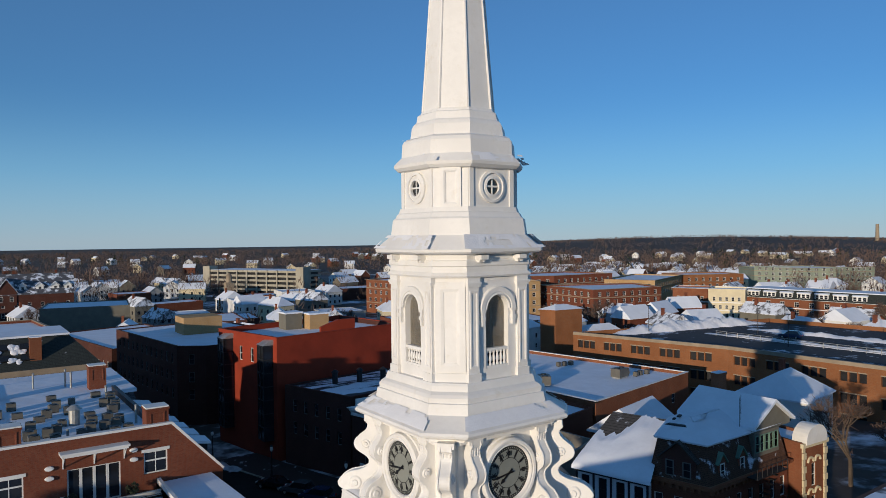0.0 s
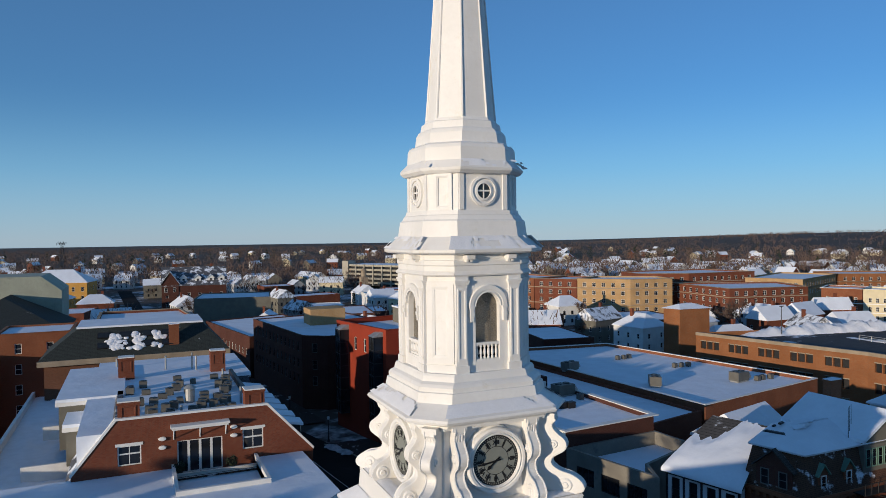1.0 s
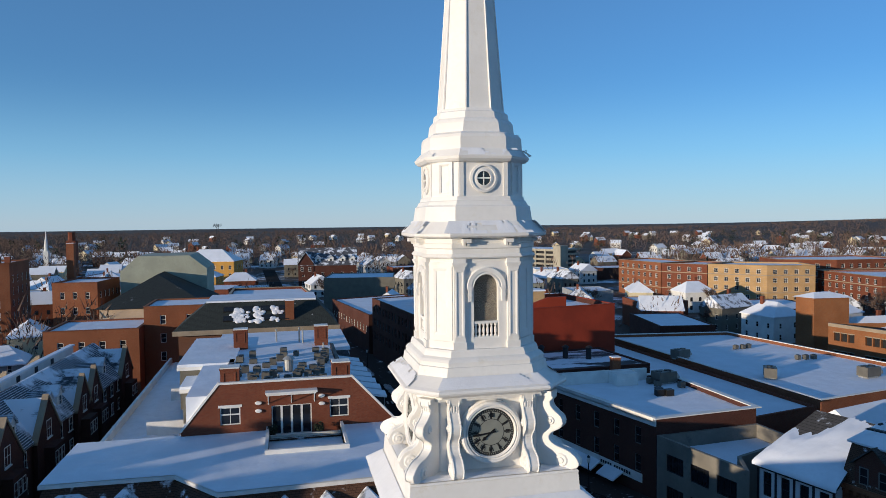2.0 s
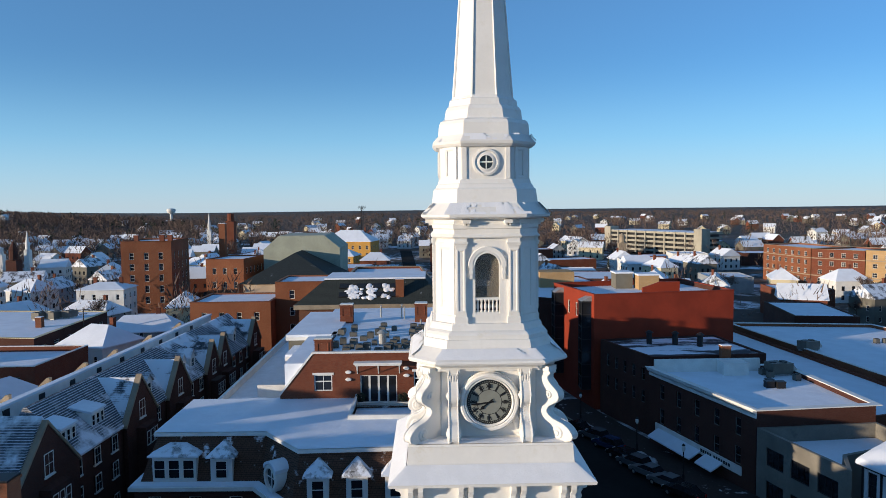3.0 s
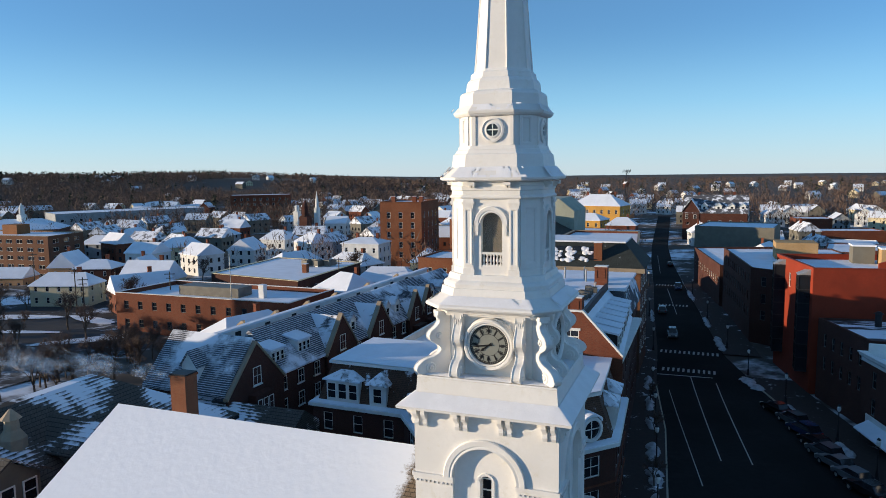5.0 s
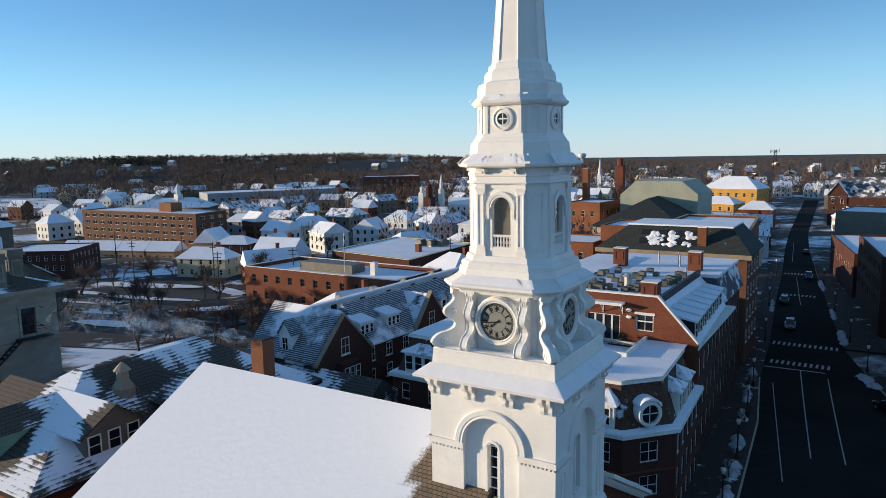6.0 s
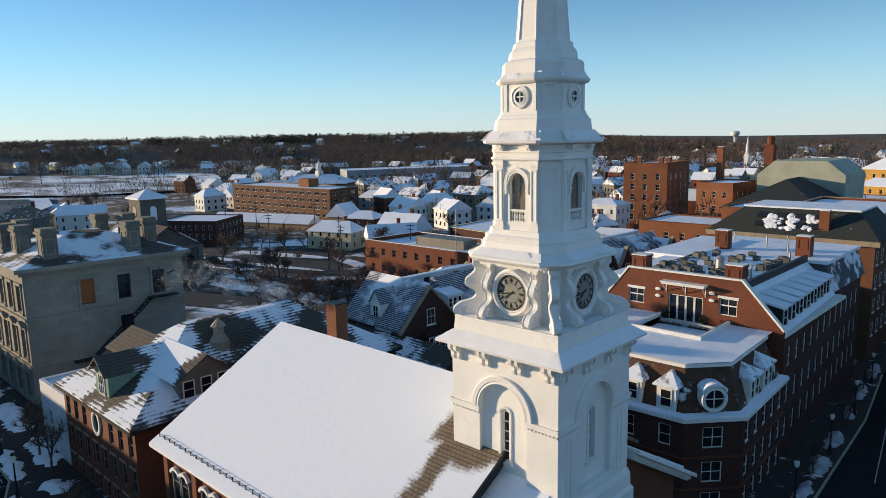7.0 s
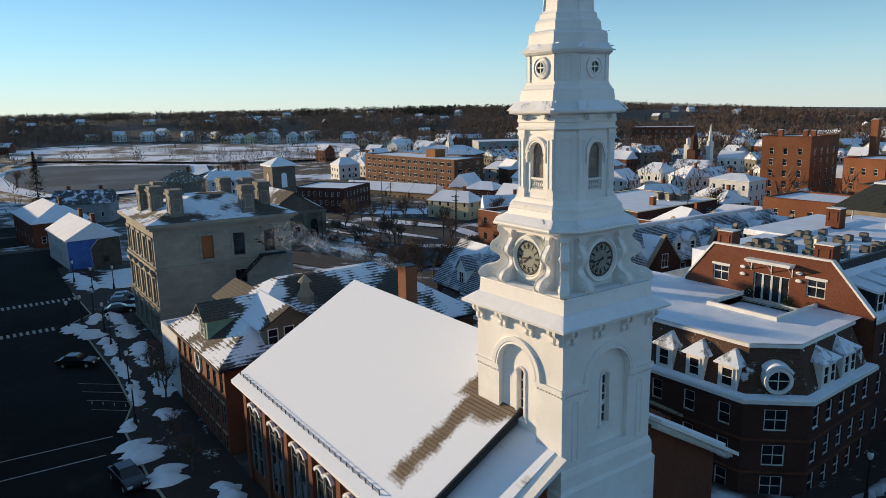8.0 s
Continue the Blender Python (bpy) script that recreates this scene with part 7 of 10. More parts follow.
for p, q in (((249, 151), (251, 102)), ((251, 102), (253, 50))):
    bm = bmesh.new()
    m = wall_pose(p, q, 0, 0)
    length = (Vector(q) - Vector(p)).length
    loft(bm, [[m @ Vector(v) for v in ((x, -0.3, 9.1), (x, 1.2, 12.4), (x, 8, 12.5), (x, 8, 9.1))] for x in (0, length)])
    part("mansard", bm, M_GREEN_ROOF, tb)
    bm = bmesh.new()
    box(bm, 0, 1.0, 12.4, length, 12, 12.7, m)
    part("roof_snow", bm, M_SNOW, tb)
    k = int(length / 6.2)
    for j in range(k):
        dormer(tb, m @ pose(3.1 + 6.2 * j, 0.1, 9.5), 4.6, 2.1, 2.0, "shed", M_TRIM, M_SNOW, (1.2, 1.5, 2, 1), 3, rise=0.5)


def deck_garage():
    """Open concrete parking decks far down by the river."""
    poly = [(131, 436), (163, 374), (182, 384), (150, 446)]
    t = thing("deck_garage", 156, 410, 0, "cream concrete parking decks with open levels", "parking garage")
    for i in range(5):
        z = 1.0 + 2.7 * i
        bm = bmesh.new()
        prism(bm, poly, z + 0.3, z + 1.5)
        part("parapet", bm, M_CONCRETE, t)
    # dark filling that draws the shade between the open levels
    bm = bmesh.new()
    prism(bm, inset(poly, 1.2), 0, 12.5)
    part("core", bm, M_DARK, t)
    p, q = Vector(poly[0]), Vector(poly[1])
    for j in range(10):
        bm = bmesh.new()
        c = p + (q - p) * (j / 9)
        box(bm, -0.5, -0.35, 0, 0.5, 0.5, 13.4, wall_pose(p, q, (q - p).length * j / 9, 0))
        part("column", bm, M_CONCRETE, t)
    for u in (-4.0, (q - p).length - 1):
        bm = bmesh.new()
        box(bm, 0, -0.8, 0, 5.5, 6, 15.5, wall_pose(p, q, u, 0))
        part("stair_tower", bm, M_CONCRETE, t)
    bm = bmesh.new()
    prism(bm, inset(poly, 0.5), 13.0, 13.35)
    part("deck_snow", bm, M_SNOW, t)
    t.matrix_basis = Matrix.Translation((0, 0, 1.6)) @ t.matrix_basis


deck_garage()

# ---- north of the gabled row ----
gr = thing("green_roof_block", 5, 106, 0, "brick building with a steep dark green roof and skylights", "building")
bm = bmesh.new()
loft(bm, [[(x, y, z) for x, y in rect(-6.6, 100.6, 16.1, 113)] for z in (0, 17.0)])
part("wall", bm, M_BRICK_UMBER, gr)
for u in (1.6, 4.6, 7.6, 10.6):
    for z in (3.4, 6.8, 10.2, 13.6):
        add_window(gr, wall_pose((16.1, 100.6), (16.1, 113), u, z, -0.02), 1.1, 1.9, 2, 1, M_TRIM)
bm = bmesh.new()
loft(bm, [[(x, y, z) for x, y in pl] for pl, z in ((rect(-7.2, 100, 16.7, 113.2), 16.95), (rect(-7.2, 100, 16.7, 113.2), 17.15), (rect(-2.8, 103.6, 13.4, 113.2), 20.7))])
part("roof", bm, M_GREEN_ROOF, gr)
bm = bmesh.new()
box(bm, -2.9, 103.4, 20.7, 13.5, 113.1, 20.95)
part("roof_snow", bm, M_SNOW, gr)
bm = bmesh.new()
box(bm, -7.3, 99.7, 16.4, 16.8, 100.1, 17.1)
part("eave", bm, M_SANDSTONE, gr)
slope = math.atan2(3.55, 3.6)
for i in range(4):
    for k in range(2):
        bm = bmesh.new()
        m = Matrix.Translation((0.4 + 2.7 * i, 101.3 + 1.25 * k, 18.45 + 1.23 * k)) @ Matrix.Rotation(slope, 4, "X")
        box(bm, -0.75, -0.5, 0, 0.75, 0.5, 0.16, m)
        sk = part("skylight", bm, M_DARK, gr)
        bm = bmesh.new()
        box(bm, -0.65, -0.4, 0.16, 0.65, 0.4, 0.175, m)
        part("pane", bm, M_GLASS, sk)
bm = bmesh.new()
g = random.Random(11)
for i in range(90):
    c = g.choice((2.0, 1.6, 4.4, 4.8, 7.4, 3.2)) + g.gauss(0, 0.45)
    f = g.uniform(0.2, 0.75)
    bmesh.ops.create_icosphere(bm, subdivisions=2, radius=g.uniform(0.2, 0.5), matrix=Matrix.Translation((c, 100 + 3.6 * f, 17.2 + 3.55 * f)) @ Matrix.Rotation(slope, 4, "X") @ Matrix.Diagonal((1.2, 1, 0.4, 1)))
tagged(part("sliding_snow", bm, M_CRUST, gr), kind="stuff")
add_chimney(gr, 9.4, 101.4, 16.5, 21.0, 1.3, 1.0, M_BRICK_ORANGE)
block("flat_roof_block", "brick building with a low snowy roof beside the street", [(-1.5, 113.5), (14.6, 113.5), (12.4, 140), (-1.5, 140)], 0, 19.4, M_BRICK, rows=(4, 7.5, 11), faces=(1,), parapet=0.4, coping=M_SANDSTONE)
bb = block("brick_block", "plain red brick block with tall windows and corbelled eaves", rect(-16.6, 129.3, -5.4, 142), 0, 17.5, M_BRICK_ORANGE, rows=(4, 7.4, 10.8, 14.2), bay=3.1, win=(1.0, 1.7), parapet=0.2, coping=M_BRICK_ORANGE, faces=(0, 3))
block("brick_wing", "two-storey red brick wing with a flat snowy roof", rect(-32.2, 125.2, -16.7, 139), 0, 14.2, M_BRICK_ORANGE, rows=(3.4, 6.8, 10.6), bay=2.9, win=(1.0, 1.6), parapet=0.2, coping=M_BRICK, faces=(0, 3))
th = thing("playhouse", -16, 176, 0, "large fly tower clad in grey-green sheathing", "theatre")
bm = bmesh.new()
loft(bm, [[(x, y, z) for x, z in ((-36.9, 0), (-13.7, 0), (-13.4, 19.5), (-18.2, 23.4), (-32.2, 23.4), (-37.0, 19.1))] for y in (206.5, 228)])
part("fly_tower", bm, M_TARP, th)
bm = bmesh.new()
loft(bm, [[(-37, 177.5, 11.8), (-10, 177.5, 11.8), (-10, 206.4, 11.8), (-37, 206.4, 11.8)], [(-25.1, 195, 18.9), (-24.9, 195, 18.9), (-24.9, 206.4, 18.9), (-25.1, 206.4, 18.9)]])
part("hall_roof", bm, M_GREEN_ROOF, th)
bm = bmesh.new()
box(bm, -36, 178.5, 0, -11, 206.3, 11.9)
part("hall_wall", bm, M_PINK, th)
ap = block("warehouse", "six-storey red brick warehouse with a corbelled parapet", [(-80, 204.8), (-65.3, 206.6), (-66.6, 226), (-81.5, 224)], 0, 22.2, M_BRICK_ORANGE, rows=(3.0, 6.4, 9.8, 13.2, 16.6), bay=3.7, win=(1.3, 2.1), parapet=0.4,
           coping=M_BRICK_ORANGE, faces=(0, 1), cornice=0.2)
for x in (-78, -70, -67.5):
    add_chimney(ap, x, 212, 21.5, 24.0, 1.4, 1.0, M_BRICK)
b2 = block("warehouse", "three-storey red brick mill with a tall chimney", [(-53.4, 202), (-41.6, 200.5), (-39.6, 218), (-51.4, 219.5)], 0, 16.7, M_BRICK_ORANGE, rows=(4, 8, 12.2), bay=3.0, win=(1.1, 1.9), parapet=0.3, coping=M_BRICK, faces=(0, 1))
add_chimney(b2, -53.0, 219.0, 5, 27.2, 2.0, 2.0, M_BRICK_ORANGE)
house("white_house", "white three-storey hipped house with tall chimneys and shutters", -76, 186.2, 0, 2, 12.6, 9.4, 10.4, 11.9, M_WHITEBOARD, M_SNOW, hip=4.4, rows=(1.2, 4.2, 7.4), cols=(4, 3), chimneys=2, win=(0.9, 1.6))
fb = block("brick_office", "brown brick office with a snowy parapet roof", [(-89.6, 98.2), (-47.3, 98.4), (-46.8, 114.5), (-88.5, 115)], 1, 8.3, M_BRICK, rows=(1.2, 5.0), bay=3.5, win=(1.2, 1.7), trim=M_DARKTRIM, parapet=0.9, coping=M_TRIM, faces=(0, 3))
bm = bmesh.new()
box(bm, -78, 104, 7.5, -63, 108.5, 9.4)
part("screen", bm, M_UNIT, fb)
add_chimney(fb, -58.5, 106, 7.2, 10.2, 1.2, 1.2, M_TRIM)
cb = block("cream_store", "low cream building with a broad snowy flat roof", [(-88.3, 126.8), (-60.5, 122), (-61.9, 155), (-90, 158)], 1, 8.3, M_BRICK_DARK, parapet=0.12, coping=M_CREAM, rows=(5.4,), bay=4.5, win=(2.2, 1.0), faces=(0, 1), cornice=0.3)
copy_thing(BIG, pose(-72, 145, 8.22, 0, 0, 80))
copy_thing(BIG, pose(-69, 145.5, 8.22, 0, 0, 80))
copy_thing(BIG, pose(-66.5, 147, 8.22, 0, 0, 80))
add_chimney(cb, -66.5, 135, 7.5, 10.4, 1.2, 1.2, M_BRICK_ORANGE)
ht = block("brick_hotel", "long five-storey brown brick block with a snowy roof", [(-239, 149.5), (-174.5, 153), (-178, 170), (-241, 168)], -2, 13.0, M_BRICK_UMBER, rows=(-0.6, 2.2, 5.0, 7.8, 10.5), bay=4.4, win=(2.6, 1.35), grid=(1, 2), parapet=0.3,
           coping=M_SANDSTONE, faces=(0, 1))
bm = bmesh.new()
box(bm, -203, 159, 12, -196, 164, 16)
part("lift_house", bm, M_BRICK_BROWN, ht)
for k in range(4):
    house("cream_cottage", "low yellow-cream cottage of a row, with a thick snow roof", -204 + 10.6 * k, 127.5 + 3.7 * k, -2, 19, 10.3, 8, 4.4, 7.0, M_YELLOWISH, M_SNOW, rows=(1.4,), cols=(4, 2), group="cottage row", chimneys=0, win=(0.9, 1.3))
house("cream_house", "yellow-cream gabled house with a snow roof", -156, 145, -1, 110, 9.5, 8.5, 6.6, 10.6, M_YELLOWISH, M_SNOW, rows=(1.2, 3.9), cols=(3, 2), win=(0.9, 1.3))
house("brick_house", "dark brick house with a low snowy hipped roof", -140, 141, 0, 20, 11, 9, 6.2, 8.2, M_BRICK_DARK, M_SNOW, hip=3.5, rows=(1.2, 3.9), cols=(3, 2), win=(0.9, 1.4))
house("cream_house", "cream house with a snowy gable roof", -128, 146, 0, 110, 9, 7.5, 5.8, 9.0, M_CREAM, M_SNOW, rows=(1.2, 3.6), cols=(2, 2), win=(0.9, 1.3))
house("cape_house", "long cream cottage with white dormers and snowy roof", -112, 132, 1, 10, 13, 11, 4.4, 9.0, M_CREAM, M_SNOW, rows=(1.0,), cols=(4, 2))


# ---- the hall next to the church, and the customs building ----
def annex():
    t = thing("annex", -22, 24, 3, "red brick hall with a patchy snow-covered hip roof", "building")
    poly = rect(-28.8, 11.0, -13.6, 38.0)
    bm = bmesh.new()
    spots = []
    for i in range(4):
        p, q = poly[i], poly[(i + 1) % 4]
        length = (Vector(q) - Vector(p)).length
        holes = []
        if i in (0, 3):
            for j in range(8):
                u = length * (j + 0.5) / 8
                for s, h in ((8.5, 2.1), (5.6, 2.0), (3.2, 1.6)):
                    if i == 0 and s > 8 and j in (3, 4):
                        continue
                    holes.append((u - 0.46, u + 0.46, s, s + h))
                    spots.append((p, q, u, s, h))
        wall_face(bm, p, q, 1, 11.3, holes)
    part("wall", bm, M_BRICK, t)
    for p, q, u, s, h in spots:
        w = add_window(t, wall_pose(p, q, u, s, 0.1), 0.92, h, 2, 1, M_DARKTRIM)
        bm = bmesh.new()
        box(bm, -0.62, -0.04, s + h, 0.62, 0.02, s + h + 0.22, wall_pose(p, q, u, 0))
        part("lintel", bm, M_SANDSTONE, w)
    bm = bmesh.new()
    n = 24
    cx, cz = -21.2, 9.6
    rows = [[bm.verts.new((cx + r * math.cos(6.28319 * i / n), y, cz + 1.35 * r * math.sin(6.28319 * i / n))) for r, y in ((0.62, 11.0), (0.62, 10.85), (0.85, 10.85), (0.85, 11.0))] for i in range(n)]
    for i in range(n):
        for j in range(3):
            bm.faces.new((rows[i][j], rows[i][j + 1], rows[(i + 1) % n][j + 1], rows[(i + 1) % n][j]))
    ov = part("oval_window", bm, M_TRIM, t)
    bm = bmesh.new()
    bm.faces.new([bm.verts.new((cx + 0.64 * math.cos(6.28319 * i / n), 10.96, cz + 0.86 * math.sin(6.28319 * i / n))) for i in range(n)])
    part("pane", bm, M_GLASS, ov)
    bm = bmesh.new()
    loft(bm, [[(x, y, z) for x, y in pl] for pl, z in ((inset(poly, -0.5), 11.15), (inset(poly, -0.5), 11.35), (rect(-21.7, 19.2, -20.7, 30.5), 16.4))])
    part("roof", bm, M_ANNEX, t)
    bm = bmesh.new()
    box(bm, -29.4, 10.4, 10.95, -13.0, 10.55, 11.2)
    box(bm, -13.15, 10.55, 10.95, -13.0, 38.4, 11.2)
    part("gutter", bm, M_DARK, t)
    dormer(t, pose(-20.9, 11.6, 11.7), 2.6, 2.3, 5.0, "gable", M_COPPER, M_ANNEX, (1.3, 1.8, 2, 3), 1, rise=1.3, over=0.45)
    dormer(t, pose(-14.3, 17.4, 11.8, 0, 0, 90), 4.6, 2.0, 5.4, "gable", M_TAUPE, M_ANNEX, (1.0, 1.5, 2, 1), 3, rise=1.7, over=0.6)
    dormer(t, pose(-14.6, 24.6, 11.9, 0, 0, 90), 4.2, 1.9, 5.2, "gable", M_TAUPE, M_ANNEX, (1.0, 1.4, 2, 1), 2, rise=1.6, over=0.5)
    dormer(t, pose(-27.8, 17.4, 12.0, 0, 0, -90), 4.2, 1.9, 5.0, "gable", M_TAUPE, M_ANNEX, (1.0, 1.4, 2, 1), 2, rise=1.5, over=0.5)
    bm = bmesh.new()
    prof = [(0.9, 14.2), (0.9, 15.0), (0.5, 15.6), (0.45, 16.3), (0.7, 16.35), (0.1, 17.0)]
    loft(bm, [[(-18.2 + r * math.cos(6.2832 * i / 8), 20.9 + r * math.sin(6.2832 * i / 8), z) for i in range(8)] for r, z in prof])
    part("ventilator", bm, M_SANDSTONE, t)
    house_back = house("rear_wing", "brick rear wing under a snow-streaked roof", -17.5, 43.0, 3, 0, 16, 8.5, 4.6, 7.4, M_BRICK_DARK, M_ANNEX, rows=(1.0, 4.0), cols=(4, 2), chimneys=0)
    add_chimney(house_back, -8.4, 26.6, 8, 18.9, 1.3, 1.2, M_BRICK_ORANGE, M_DARK)


M_ANNEX = shingle("snow_streaked_slate", (0.075, 0.065, 0.055), 0.45, 0.51, big=0.2, row=0.2, stripe=0.085)
annex()
block("low_wing", "low white plastered wing with a flat snowy roof", rect(-36.4, 11.2, -28.9, 24), 2, 9.8, M_HALFTIMBER, rows=(5.6,), bay=2.4, win=(0.9, 1.6), faces=(0,), parapet=0.25)


def customs_house():
    t = thing("customs_house", -55, 23, 3, "three-storey granite building with tall chimneys on a snowy roof", "building")
    poly = [(-64.6, 13.9), (-47.6, 13.7), (-46.2, 31.4), (-63.4, 32.4)]
    m = wall_pose(poly[1], poly[2], 0, 0)
    for name, u0, u1, z0, z1, mat, lab in (("window_board", 5.75, 7.25, 14.1, 16.9, M_BOARD, "orange board over a window"), ("sign", 0.8, 2.6, 4.6, 6.4, M_TRIM, "")):
        bm = bmesh.new()
        box(bm, u0, -0.06 if name == "sign" else 0.12, z0, u1, 0.0 if name == "sign" else 0.2, z1, m)
        part(name, bm, mat, t, lab)
    bm = bmesh.new()
    spots = []
    for i, k in ((0, 5), (1, 3), (2, 0), (3, 0)):
        p, q = poly[i], poly[(i + 1) % 4]
        length = (Vector(q) - Vector(p)).length
        holes = []
        for j in range(k):
            u = length * (j + 0.5) / k if i == 0 else 6.5 + 4.1 * j
            for s, h in ((14.0, 3.0), (8.6, 3.4), (4.0, 3.0)):
                if i == 1 and s < 14 and j != 1:
                    continue
                holes.append((u - 0.75, u + 0.75, s, s + h))
                spots.append((p, q, u, s, h, i))
        wall_face(bm, p, q, 1, 18.6, holes, depth=0.3)
    part("wall", bm, M_GRANITE, t)
    for p, q, u, s, h, i in spots:
        w = add_window(t, wall_pose(p, q, u, s, 0.25), 1.5, h, 3, 2, M_GRANITE_DARK)
        m = wall_pose(p, q, u, 0)
        bm = bmesh.new()
        for a, b, c, d, e in ((-1.0, -0.75, s - 0.1, s + h, 0.12), (0.75, 1.0, s - 0.1, s + h, 0.12), (-1.15, 1.15, s + h, s + h + 0.35, 0.2), (-1.1, 1.1, s - 0.35, s - 0.1, 0.2)):
            box(bm, a, -e, c, b, 0.02, d, m)
        if i == 0 and s < 14:
            outline(bm, [(-1.3, s + h + 0.35), (1.3, s + h + 0.35), (0, s + h + 1.0)], -0.5, 0.02, lambda uu, dd, vv: m @ Vector((uu, dd, vv)))
        part("surround", bm, M_GRANITE, w)
    for z, d, h in ((18.6, 0.9, 0.5), (18.2, 0.45, 0.4), (13.0, 0.25, 0.4), (7.6, 0.25, 0.4)):
        bm = bmesh.new()
        o, i2 = inset(poly, -d), inset(poly, 0.3)
        loft(bm, [[(x, y, zz) for x, y in pl] for pl, zz in ((i2, z), (o, z + 0.06), (o, z + h), (i2, z + h))], caps=False)
        part("cornice" if z > 18 else "string_course", bm, M_GRANITE, t)
    bm = bmesh.new()
    loft(bm, [[(x, y, z) for x, y in pl] for pl, z in ((inset(poly, -0.85), 19.1), (inset(poly, 0.5), 19.4), (inset(poly, 6.5), 21.6))])
    part("roof", bm, M_CUSTOM_ROOF, t)
    for x, y in ((-59.2, 15.6), (-55.6, 16.2), (-62.2, 18.2), (-49.6, 17.2), (-61.2, 27.4), (-58.2, 29.8), (-48.4, 26.2), (-51.0, 29.4)):
        bm = bmesh.new()
        box(bm, x - 1.0, y - 0.8, 18.5, x + 1.0, y + 0.8, 22.4)
        box(bm, x - 1.15, y - 0.95, 18.5, x + 1.15, y + 0.95, 19.7)
        box(bm, x - 1.2, y - 1.0, 22.4, x + 1.2, y + 1.0, 22.7)
        box(bm, x - 1.05, y - 0.85, 22.7, x + 1.05, y + 0.85, 23.1)
        c = part("chimney", bm, M_STONE_GREY, t)
        bm = bmesh.new()
        framed_panel(bm, pose(x, y, 0), -0.55, 0.55, 20.2, 21.8, -0.8, 0.14, 0.06)
        framed_panel(bm, pose(x, y, 0, 0, 0, 90), -0.4, 0.4, 20.2, 21.8, -1.0, 0.14, 0.06)
        part("panel", bm, M_GRANITE, c)
    # fire escape on the east wall
    bm = bmesh.new()
    m = wall_pose(poly[1], poly[2], 0, 0)
    box(bm, 13.2, -1.3, 13.7, 16.6, 0, 13.8, m)
    box(bm, 13.2, -1.3, 14.7, 16.6, -1.26, 14.75, m)
    for i in range(16):
        box(bm, 13.0 - 0.42 * i, -1.2, 13.5 - 0.36 * i, 13.35 - 0.42 * i, -0.3, 13.56 - 0.36 * i, m)
    for d in (-1.22, -0.28):
        loft(bm, [[m @ Vector((13.4 + dx, d, 13.6 + dz)) for dx, dz in ((0, 0), (0, 0.25))] + [m @ Vector((6.6 + dx, d, 7.7 + dz)) for dx, dz in ((0, 0.25), (0, 0))], [m @ Vector((13.4 + dx, d + 0.05, 13.6 + dz)) for dx, dz in ((0, 0), (0, 0.25))] + [m @ Vector((6.6 + dx, d + 0.05, 7.7 + dz)) for dx, dz in ((0, 0.25), (0, 0))]])
    box(bm, 4.2, -1.3, 7.5, 7.2, 0, 7.6, m)
    part("fire_escape", bm, M_DARK, t)


M_CHURCH_ROOF = shingle("thin_snow_on_dark_slate", (0.075, 0.06, 0.05), 0.46, 0.6, big=0.12, stripe=0.05)
M_BOARD = plain("orange_board", (0.30, 0.10, 0.04), 0.15, 0.8, 6)
M_STONE_GREY = masonry("sooty_granite", (0.16, 0.15, 0.13), (0.2, 0.19, 0.16), (0.11, 0.1, 0.09), 0.8, 0.4)
M_GRANITE_DARK = plain("dark_sash", (0.06, 0.055, 0.05), 0.15, 0.8, 6)
M_CUSTOM_ROOF = shingle("snow_patched_roof", (0.09, 0.07, 0.055), 0.40, 0.5, big=0.16)
customs_house()
bl = house("blue_house", "gabled house with one blue-wrapped end wall and snowy roof", -115.6, 14.6, 3, 4, 19, 9.6, 6.2, 9.0, M_WHITEBOARD, M_SNOW, rows=(1.5, 4.8), cols=(7, 0), win=(1.0, 1.8), chimneys=2)
m = pose(-115.6, 14.6, 3, 0, 0, 4)
bm = bmesh.new()
loft(bm, [[m @ Vector((x, y, z)) for y, z in ((-4.78, 0), (-0.6, 0), (-0.8, 4.0), (0.6, 5.7), (4.7, 6.0), (0, 8.7), (-4.78, 6.0))] for x in (9.51, 9.56)])
part("wall_wrap", bm, M_BLUE, bl, "bright blue weather wrap")
bm = bmesh.new()
loft(bm, [[m @ Vector((x, y, z)) for y, z in ((-0.55, 0), (4.78, 0), (4.72, 5.95), (0.7, 5.6), (-0.72, 3.9))] for x in (9.51, 9.55)])
part("bare_boarding", bm, M_BARK, bl, "bare brown boarding")
bm = bmesh.new()
box(bm, 9.56, 1.4, 1.0, 9.6, 2.4, 2.2, m)
part("opening", bm, M_DARK, bl, "dark unfinished window opening")
house("brick_house", "low red brick building under a snowy hipped roof", -158.5, 13.4, 2, 4, 28, 13, 6.0, 9.4, M_BRICK, M_SNOW, hip=6, rows=(1.0,), cols=(6, 3), chimneys=1, win=(1.0, 1.6))
st = thing("stone_church", -120, 59, 2, "dark granite church with a square snow-capped tower", "church")
bm = bmesh.new()
box(bm, -131.6, 60.3, 0, -125.4, 66.5, 19.0)
box(bm, -131.8, 60.1, 12.6, -125.2, 66.7, 13.0)
part("tower", bm, M_STONE_DARK, st)
bm = bmesh.new()
loft(bm, [[(x, y, z) for x, y in pl] for pl, z in ((rect(-132.1, 59.8, -124.9, 67.0), 19.0), (rect(-132.1, 59.8, -124.9, 67.0), 19.4), (rect(-128.7, 63.2, -128.3, 63.6), 21.2))])
part("tower_roof", bm, M_SNOW, st)
